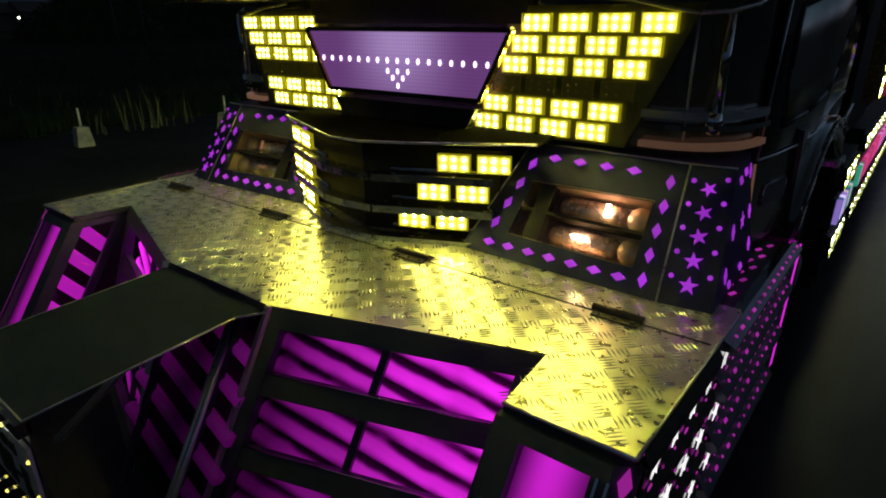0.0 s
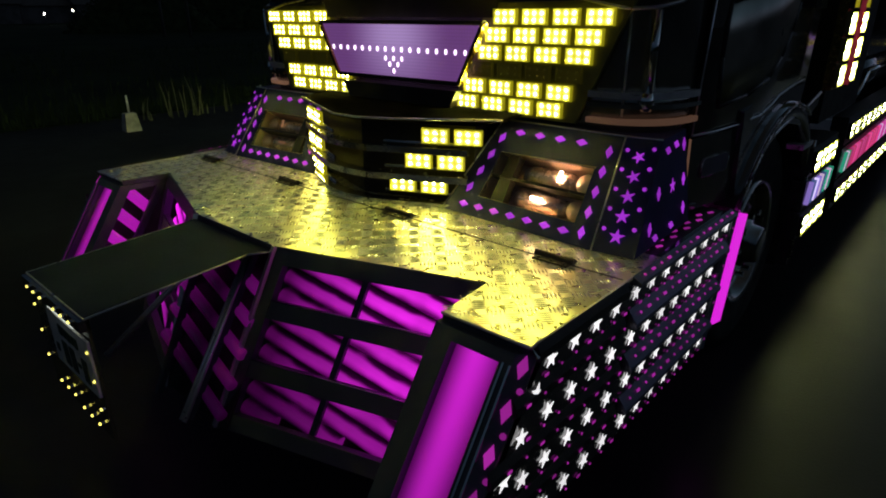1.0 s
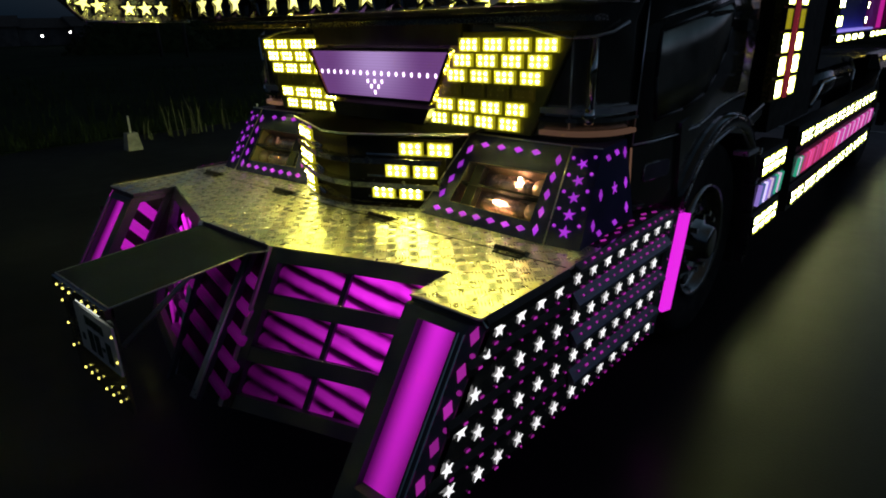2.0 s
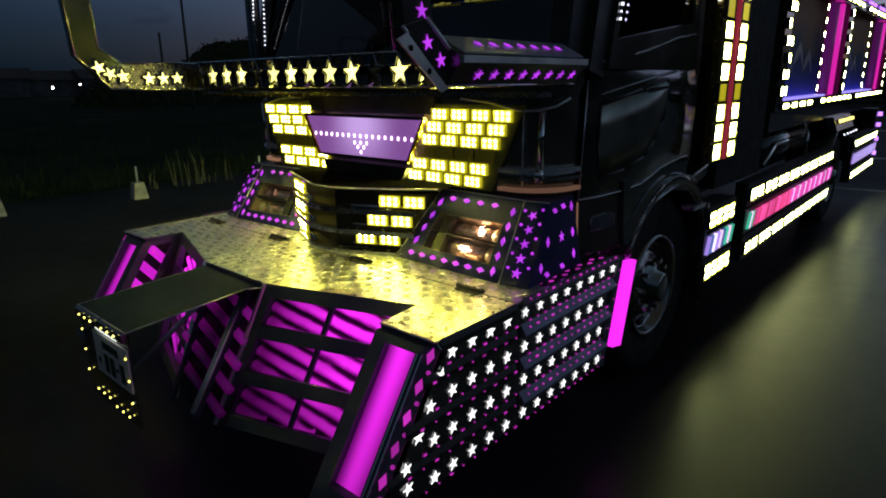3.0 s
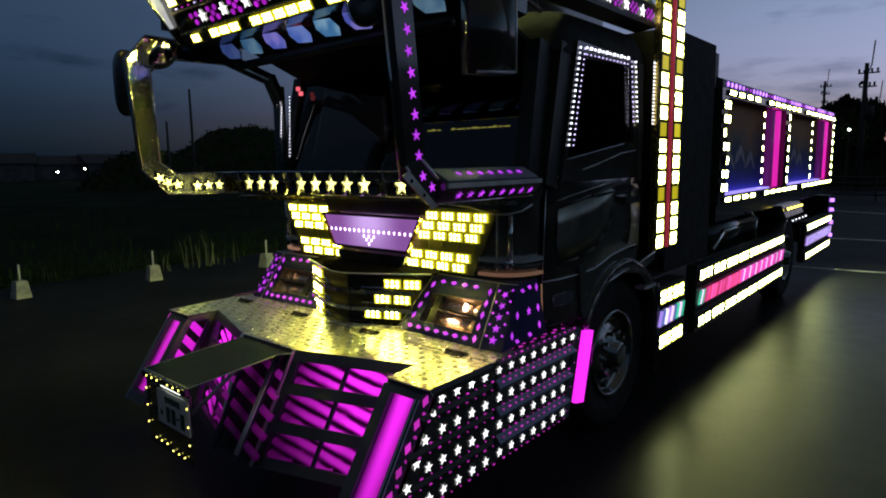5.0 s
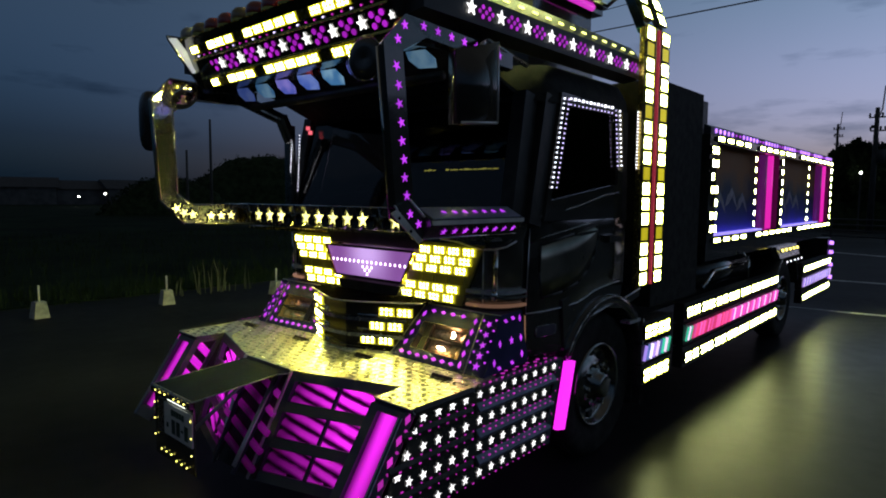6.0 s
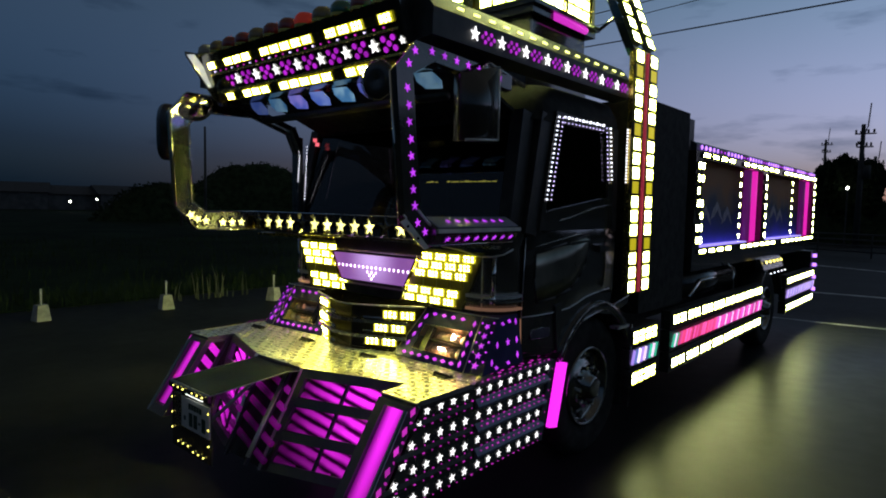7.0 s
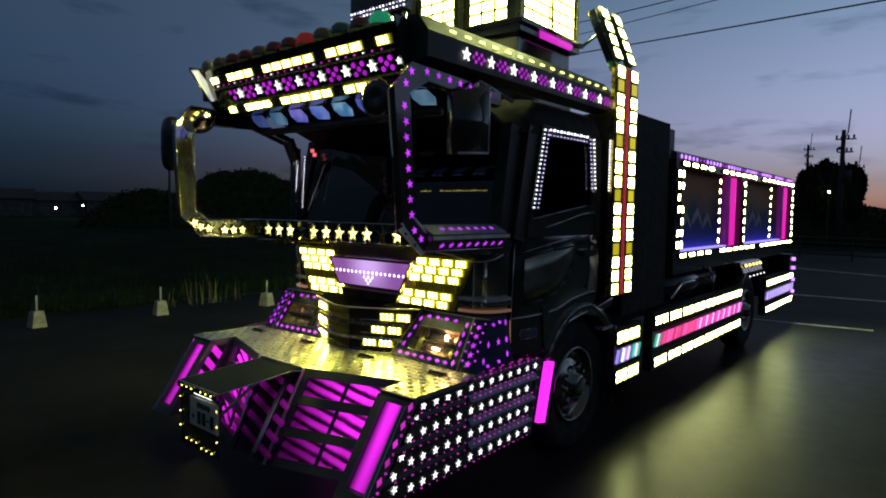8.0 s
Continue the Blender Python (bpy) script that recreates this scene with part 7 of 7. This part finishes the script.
def wheel(s, y, twin=False):
    x = s * 1.05
    turn = Matrix.Translation((x, y, 0.5)) @ Matrix.Rotation(radians(90 * s), 4, "Y")
    bm = bmesh.new()
    lathe(bm, [(-0.26, 0.30), (-0.27, 0.42), (-0.25, 0.485), (-0.22, 0.50), (-0.04, 0.50), (-0.012, 0.485), (0.0, 0.45), (-0.002, 0.36), (-0.02, 0.295)], turn, 48)
    w = part("wheel", bm, M_RUBBER, truck, "black tyre on a polished steel rim", True)
    bm = bmesh.new()
    lathe(bm, [(-0.02, 0.295), (0.004, 0.288), (-0.006, 0.268), (-0.05, 0.262), (-0.07, 0.235), (-0.055, 0.19), (-0.03, 0.165), (-0.03, 0.125), (-0.005, 0.115), (0.0, 0.09), (0.045, 0.082), (0.055, 0.06), (0.055, 0.0)], turn, 40)
    part("rim", bm, M_RIM, w, "polished steel rim", True)
    for k in range(8):
        a = 2 * math.pi * k / 8
        bm = bmesh.new()
        c = Vector((0.222 * math.cos(a), 0.222 * math.sin(a), -0.066))
        lathe(bm, [(0.006, 0.034), (0.010, 0.030), (0.004, 0.0)], turn @ Matrix.Translation(c), 10)
        part("vent_hole", bm, M_TRIM, w)
    for k in range(10):
        a = 2 * math.pi * (k + 0.5) / 10
        bm = bmesh.new()
        c = Vector((0.145 * math.cos(a), 0.145 * math.sin(a), 0))
        rod(bm, turn @ (c + Vector((0, 0, -0.035))), turn @ (c + Vector((0, 0, 0.012))), 0.014, 6)
        part("wheel_nut", bm, M_CHROME, w)
    bm = bmesh.new()
    for k in range(64):
        a = 2 * math.pi * k / 64
        m = turn @ Matrix.Rotation(a, 4, "Z")
        for z0, z1 in ((-0.225, -0.15), (-0.11, -0.04)):
            hexa(bm, [m @ Vector(p) for p in ((0.498, -0.017, z0), (0.498, 0.012, z0), (0.498, 0.017, z1), (0.498, -0.012, z1))], [m @ Vector(p) for p in ((0.508, -0.016, z0), (0.508, 0.011, z0), (0.508, 0.016, z1), (0.508, -0.011, z1))])
    tagged(part("tread", bm, M_RUBBER, w), kind="stuff")
    return w


def wheel_arch(s, y, r, a0, a1, x0, x1, name, width=0.07):
    bm = bmesh.new()
    n = 16
    ring = []
    for k in range(n + 1):
        a = radians(a0 + (a1 - a0) * k / n)
        c, d = math.cos(a), math.sin(a)
        ring.append([bm.verts.new((s * x, y + rr * c, 0.5 + rr * d)) for x, rr in ((x0, r), (x1, r), (x1 + 0.012, r + 0.02), (x1, r + width), (x0, r + width))])
    for p, q in zip(ring, ring[1:]):
        for i in range(5):
            bm.faces.new((p[i], p[(i + 1) % 5], q[(i + 1) % 5], q[i])).smooth = True
    bm.faces.new(ring[0])
    bm.faces.new(ring[-1][::-1])
    return part(name, bm, M_BLACK, truck)


for s in (1, -1):
    wheel(s, 1.90)
    wheel(s, 6.88)
    wheel_arch(s, 1.87, 0.575, 8, 150, 0.80, 1.12, "wheel_arch")
    bm = bmesh.new()
    box(bm, min(s * 0.80, s * 1.12), max(s * 0.80, s * 1.12), 2.42, 2.44, 0.24, 0.86)
    flap = part("mud_flap", bevel(bm, 0.005, 1), M_TRIM, truck, "black rubber mud flap behind the wheel")
    bm = bmesh.new()
    rod(bm, (s * 1.125, 2.43, 0.28), (s * 1.125, 2.43, 0.90), 0.010, 8)
    part("flap_rod", bm, M_STEEL, flap, smooth=True)
    # steel rod drawn for the highlight round the gloss arch
    bm = bmesh.new()
    for k in range(8):
        a0, a1 = radians(62 + 11 * k), radians(62 + 11 * (k + 1))
        rod(bm, (s * 1.136, 1.87 + 0.632 * math.cos(a0), 0.5 + 0.632 * math.sin(a0)), (s * 1.136, 1.87 + 0.632 * math.cos(a1), 0.5 + 0.632 * math.sin(a1)), 0.006, 8)
    part("arch_highlight", bm, M_STEEL, truck, smooth=True)
    for y, r, a0, a1 in ((1.87, 0.569, 5, 155), (6.88, 0.594, 15, 165)):
        bm = bmesh.new()
        ring = []
        for k in range(17):
            a = radians(a0 + (a1 - a0) * k / 16)
            ring.append([bm.verts.new((s * x, y + rr * math.cos(a), 0.5 + rr * math.sin(a))) for x, rr in ((0.70, r), (1.105, r), (1.105, r + 0.003), (0.70, r + 0.003))])
        for p, q in zip(ring, ring[1:]):
            for i in range(4):
                bm.faces.new((p[i], p[(i + 1) % 4], q[(i + 1) % 4], q[i]))
        part("arch_liner", bm, M_RUBBER, truck)
        bm = bmesh.new()
        box(bm, min(s * 0.69, s * 0.70), max(s * 0.69, s * 0.70), y - 0.62, y + 0.62, 0.30, 1.08)
        part("inner_guard", bm, M_RUBBER, truck)
    wheel_arch(s, 6.88, 0.60, 20, 160, 0.80, 1.10, "rear_wheel_arch", 0.04)
    bm = bmesh.new()
    top = [(1.34, 0.80), (1.40, 0.90), (1.50, 0.985), (1.63, 1.035), (1.85, 1.065), (2.06, 1.085), (2.36, 1.135)]
    low = [(2.36, 1.08), (2.10, 1.02), (1.84, 1.06), (1.60, 1.00), (1.46, 0.90), (1.38, 0.78)]
    hexa(bm, [(s * 1.06, y, z) for y, z in top + low], [(s * 1.120, y, z) for y, z in top + low])
    part("wing_skirt", bevel(bm, 0.006, 2), M_BLACK, truck)
    # bright rod stands in for the highlight on the wing's upper edge
    bm = bmesh.new()
    sweep(bm, [(s * 1.121, *q) for q in top], [0.006] * len(top))
    part("wing_trim", bm, M_BRIGHT, truck)
    bm = bmesh.new()
    box(bm, min(s * 1.06, s * 1.134), max(s * 1.06, s * 1.134), 2.18, 2.37, 0.892, 0.914)
    part("bright_tab", bevel(bm, 0.005, 2), M_BRIGHT, truck, "bright metal tab behind the wheel")
    bm = bmesh.new()
    loop = [(1.30, 1.17), (1.34, 0.80), (1.40, 0.90), (1.50, 0.985), (1.63, 1.035), (1.85, 1.065), (2.06, 1.085), (2.10, 1.20), (1.75, 1.23), (1.50, 1.215)]
    hexa(bm, [(s * 1.06, y, z) for y, z in loop], [(s * 1.104, y, z) for y, z in loop])
    part("lower_body", bevel(bm, 0.006, 2), M_BLACK, truck)
    bm = bmesh.new()
    box(bm, min(s * 0.80, s * 1.08), max(s * 0.80, s * 1.08), 2.36, 2.38, 0.25, 1.0)
    part("mud_flap", bm, M_RUBBER, truck)


# ---- things round the truck ----
def marker_post(x, y, turn):
    t = thing("marker_post", "concrete block with a short white post at the yard's edge", "bollard", "posts along the yard edge", at=(x, y, 0))
    t.rotation_euler = (0, 0, turn)
    bm = bmesh.new()
    hexa(bm, [(-0.105, -0.10, 0), (0.105, -0.10, 0), (0.105, 0.10, 0), (-0.105, 0.10, 0)], [(-0.075, -0.07, 0.235), (0.075, -0.07, 0.235), (0.075, 0.07, 0.235), (-0.075, 0.07, 0.235)])
    part("block", bevel(bm, 0.012, 2), M_CONCRETE, t)
    bm = bmesh.new()
    rod(bm, (0, 0, 0.225), (0.004, 0, 0.47), 0.014, 12)
    part("post", bm, M_WHITE, t, smooth=True)
    return t


for k, (x, y) in enumerate(((-7.25, -1.1), (-7.15, 0.63), (-6.95, 2.38), (-6.58, 4.2), (-6.2, 6.0))):
    marker_post(x, y, 0.1 * ((k * 3) % 5 - 2))

# weeds along the field's edge
rng = random.Random(4)


def weeds(x0, x1, y0, y1, count, hi, material, label):
    verts, faces = [], []
    for _ in range(count):
        x, y = rng.uniform(x0, x1), rng.uniform(y0, y1)
        h, lean, a = hi * rng.uniform(0.3, 1.0) ** 1.5, rng.uniform(0.05, 0.35), rng.uniform(0, 6.28)
        w = rng.uniform(0.004, 0.010) * (1 + hi)
        b = len(verts)
        dx, dy = math.cos(a) * lean * h, math.sin(a) * lean * h
        wx, wy = w * math.cos(a + 1.3), w * math.sin(a + 1.3)
        verts += [(x - wx, y - wy, 0.0), (x + wx, y + wy, 0.0), (x + dx * 0.4 + wx * 0.8, y + dy * 0.4 + wy * 0.8, h * 0.6), (x + dx * 0.4 - wx * 0.8, y + dy * 0.4 - wy * 0.8, h * 0.6), (x + dx, y + dy, h)]
        faces += [(b, b + 1, b + 2, b + 3), (b + 3, b + 2, b + 4)]
    me = bpy.data.meshes.new("weeds")
    me.from_pydata(verts, [], faces)
    me.materials.append(material)
    return tagged(new("weeds", me), label, "weeds", kind="stuff")


weeds(-9.4, -8.0, -6, 14, 2200, 0.26, M_LEAF, "dark green weeds along the edge of the field")
weeds(-7.75, -7.45, 2.85, 4.3, 34, 0.66, M_GRASS, "clump of pale dry weeds beside the yard's edge")
weeds(-9.2, -8.1, 0.6, 7.0, 500, 0.40, M_LEAF, "dark green weeds along the edge of the field")
weeds(-26, -9.2, -16, 30, 12000, 0.35, M_LEAF, "dark green rice plants standing in the field")


# far things
def crown(bm, c, r, squash, count, size, rnd):
    for _ in range(count):
        while True:
            p = Vector((rnd.uniform(-1, 1), rnd.uniform(-1, 1), rnd.uniform(-0.8, 1)))
            if 0.25 < p.length < 1:
                break
        p = Vector(c) + Vector((p.x * r, p.y * r, p.z * r * squash))
        e = Euler((rnd.uniform(0, 3), rnd.uniform(0, 3), rnd.uniform(0, 3))).to_matrix()
        k = size * rnd.uniform(0.5, 1.2)
        bm.faces.new([bm.verts.new(p + e @ Vector(q)) for q in ((-k, 0, 0), (0, -k * 0.5, 0.1 * k), (k, 0, 0), (0, k * 0.5, 0.1 * k))])


def tree(x, y, h, r, seed, clumps=5, leaves=420, leaf=0.35):
    rnd = random.Random(seed)
    t = thing("tree", "dark leafy tree seen against the dusk sky", "tree", "trees round the yard", at=(x, y, 0))
    bm = bmesh.new()
    rod(bm, (0, 0, 0), (0.1, 0, h * 0.55), 0.05 * h ** 0.7, 10, 0.03 * h ** 0.7)
    cs = []
    for k in range(clumps):
        a = 6.28 * k / clumps + rnd.uniform(-0.4, 0.4)
        c = (r * 0.6 * math.cos(a), r * 0.6 * math.sin(a), h * rnd.uniform(0.45, 0.8))
        rod(bm, (0.05, 0, h * rnd.uniform(0.25, 0.5)), c, 0.09, 6, 0.03)
        cs.append(c)
    part("trunk", bm, M_BARK, t)
    bm = bmesh.new()
    for c in cs + [(0, 0, h * 0.80)]:
        crown(bm, c, r * rnd.uniform(0.45, 0.62), h * 0.2 / (r * 0.5), leaves, leaf, rnd)
    part("crown", bm, M_LEAF, t)
    return t


for k, (x, y, h, r) in enumerate(((-4.0, 42.5, 4.9, 0.75), (-3.3, 42.8, 5.5, 0.8), (-2.0, 43.0, 5.0, 0.85))):
    tree(x, y, h, r, k, 7, 700, 0.22)


def grove(x, y, length, wide, high, turn, seed):
    """A wooded mound: bumpy dark body with many small leaf clumps over it."""
    rnd = random.Random(seed)
    t = thing("grove", "dark wooded mound across the field", "grove", "far groves", at=(x, y, 0))
    t.rotation_euler = (0, 0, turn)
    bm = bmesh.new()
    nx, ny = 40, 14
    grid = []
    for i in range(nx + 1):
        row = []
        for j in range(ny + 1):
            u, w = i / nx * 2 - 1, j / ny * 2 - 1
            h = high * max(0, 1 - abs(u) ** 1.7) ** 0.8 * max(0, 1 - w ** 4)
            h *= 0.95 + 0.12 * noise.noise((u * 3 + seed, w * 2, 0.5)) + 0.08 * noise.noise((u * 15, w * 6, seed))
            row.append(bm.verts.new((u * length / 2, w * wide / 2, max(0, h))))
        grid.append(row)
    for i in range(nx):
        for j in range(ny):
            bm.faces.new((grid[i][j], grid[i + 1][j], grid[i + 1][j + 1], grid[i][j + 1]))
    pts = [v.co.copy() for row in grid for v in row]
    part("mound", bm, M_LEAF, t)
    bm = bmesh.new()
    for p in pts:
        for _ in range(5):
            q = p + Vector((rnd.uniform(-0.5, 0.5), rnd.uniform(-0.5, 0.5), rnd.uniform(-0.1, 0.22)))
            e = Euler((rnd.uniform(0, 3), rnd.uniform(0, 3), rnd.uniform(0, 3))).to_matrix()
            k = rnd.uniform(0.06, 0.16)
            bm.faces.new([bm.verts.new(q + e @ Vector(c)) for c in ((-k, 0, 0), (0, -k * 0.6, 0), (k, 0, 0), (0, k * 0.6, 0))])
    tagged(part("leaf_clumps", bm, M_LEAF, t), kind="stuff")
    return t


grove(-3.5, 44.5, 10.5, 5, 3.1, 0.1, 21)
grove(4.0, 46.0, 14, 5, 2.9, -0.1, 25)
grove(-55.8, 34.6, 22, 8, 6.1, 1.15, 3)
grove(-52.0, 22.5, 11, 5, 3.5, 1.2, 7)
grove(-50.5, 46.0, 14, 7, 4.6, 1.1, 11)


def house(x, y, w, d, h, turn):
    t = thing("house", "low dark house across the field", "house", "far houses", at=(x, y, 0))
    t.rotation_euler = (0, 0, turn)
    bm = bmesh.new()
    box(bm, -w / 2, w / 2, -d / 2, d / 2, 0, h * 0.65)
    part("wall", bm, M_HOUSE, t)
    bm = bmesh.new()
    prof = [(-d / 2 - 0.4, h * 0.63), (d / 2 + 0.4, h * 0.63), (0, h)]
    hexa(bm, [(-w / 2 - 0.4, a, b) for a, b in prof], [(w / 2 + 0.4, a, b) for a, b in prof])
    part("roof", bm, M_ROOF, t)
    return t


for k, (x, y, w, d, h) in enumerate(((-113, 24, 12, 8, 4.4), (-111, 34, 9, 7, 4.0), (-109, 42, 12, 8, 4.2), (-114, 12, 10, 8, 4.6), (-106, 52, 11, 8, 4.0), (-118, 0, 12, 9, 4.8))):
    house(x, y, w, d, h, 1.3 + 0.1 * k)
# dark hills on the skyline; an unseen stretch is raised to darken reflections
bm = bmesh.new()
N = 260
base, top = [], []
for k in range(N + 1):
    a = radians(60 + 360 * k / N)
    R = 420
    behind = min(1, max(0, math.cos(a - radians(-8)) / 0.30))
    hh = 7 + 5 * noise.noise((k * 0.13, 0.3, 0)) + 3 * noise.noise((k * 0.5, 2.3, 0)) + behind * (70 + 22 * noise.noise((k * 0.2, 7.3, 0)))
    base.append(bm.verts.new((R * math.cos(a), R * math.sin(a), -1)))
    top.append(bm.verts.new(((R + 60) * math.cos(a), (R + 60) * math.sin(a), max(2, hh))))
for k in range(N):
    bm.faces.new((base[k], base[k + 1], top[k + 1], top[k]))
tagged(part("backdrop_hills", bm, M_LEAF), "low wooded skyline hills, with a high unseen stretch added to darken reflections", "hills", kind="structure")


def utility_pole(x, y, h, arms=True):
    t = thing("utility_pole", "concrete utility pole with crossarms and fittings", "utility pole", "utility poles", at=(x, y, 0))
    bm = bmesh.new()
    rod(bm, (0, 0, 0), (0.02, 0, h), 0.17 if arms else 0.11, 12, 0.10 if arms else 0.07)
    part("shaft", bm, M_POLE, t, smooth=True)
    if arms:
        bm = bmesh.new()
        for k, z in enumerate((0.9, 0.35, 1.6)):
            box(bm, -0.22 + 0.1 * k, -0.06 + 0.1 * k, -0.05, 0.12, h - z - 0.16, h - z)
        part("fitting", bm, M_POLE, t)
        for k, z in enumerate((h - 0.5, h - 1.2, h - 2.0)):
            bm = bmesh.new()
            beam(bm, (-0.35 + 0.1 * k, 0, z), (0.6 - 0.1 * k, 0.1, z), 0.07, 0.07)
            for a in (-0.3, 0.25, 0.5):
                rod(bm, (a * (1 - 0.2 * k), 0, z + 0.04), (a * (1 - 0.2 * k), 0, z + 0.22), 0.05, 8)
            part("crossarm", bm, M_POLE, t)
        bm = bmesh.new()
        rod(bm, (0.28, 0, h - 2.9), (0.28, 0, h - 2.2), 0.2, 12)
        part("transformer", bm, M_POLE, t, smooth=True)
        bm = bmesh.new()
        rod(bm, (0.1, 0, h - 0.5), (0.22, 0, h - 0.1), 0.03, 6)
        rod(bm, (0.22, 0, h - 0.15), (0.30, 0, h + 1.1), 0.035, 6)
        part("mast", bm, M_POLE, t)
    return t


utility_pole(-1.75, 37.4, 6.6)
utility_pole(-8.3, 66.7, 8.9)
utility_pole(-2.7, 52.0, 6.0)
utility_pole(-36.9, 18.5, 6.9, False)
utility_pole(-39.2, 17.9, 4.9, False)


def wire(p0, p1, sag, r=0.025):
    bm = bmesh.new()
    n = 14
    pts = [Vector(p0).lerp(Vector(p1), k / n) - Vector((0, 0, sag * 4 * (k / n) * (1 - k / n))) for k in range(n + 1)]
    rings = [[bm.verts.new(p + Vector((0, r * math.cos(a), r * math.sin(a)))) for a in [k * math.pi / 3 for k in range(6)]] for p in pts]
    for a, b in zip(rings, rings[1:]):
        for k in range(6):
            bm.faces.new((a[k], a[(k + 1) % 6], b[(k + 1) % 6], b[k])).smooth = True
    return tagged(part("power_line", bm, M_TRIM), "sagging black overhead power line", "power line", "power lines")


utility_pole(-24, 28, 12.9)
utility_pole(12.6, 14.0, 9.0)
wire((-24, 28, 10.6), (12.6, 14.0, 6.6), 0.1)
wire((-24, 28, 11.9), (12.6, 14.0, 8.05), 0.1, 0.02)
wire((-24, 28, 11.2), (12.6, 14.0, 8.3), 0.3, 0.015)

# guard rail across the far end of the yard
rail = thing("guard_rail", "long pale metal guard rail beyond the yard", "guard rail", at=(0, 26, 0))
for z in (0.25, 0.48, 0.72, 0.95):
    bm = bmesh.new()
    rod(bm, (-6, 3.5, z), (22, -4.5, z), 0.035, 8)
    part("rail", bm, M_POLE, rail, smooth=True)
for k in range(15):
    bm = bmesh.new()
    x = -6 + 2.0 * k
    rod(bm, (x, 3.5 - 8 * k / 14, 0), (x, 3.5 - 8 * k / 14, 0.98), 0.03, 8)
    part("post", bm, M_POLE, rail, smooth=True)

# far street lamps
for x, y, z, r in ((-92.3, 27.2, 1.4, 0.13), (-91.3, 30.3, 1.8, 0.11), (-2.77, 41.0, 3.33, 0.07)):
    t = thing("street_lamp", "small white street lamp far across the field", "street lamp", "far lamps", at=(x, y, 0))
    bm = bmesh.new()
    rod(bm, (0, 0, 0), (0, 0, z), 0.05, 8)
    part("pole", bm, M_POLE, t)
    bm = bmesh.new()
    bmesh.ops.create_icosphere(bm, subdivisions=2, radius=r, matrix=Matrix.Translation((0, 0, z)))
    part("lamp", bm, M_FARLIGHT, t, smooth=True)
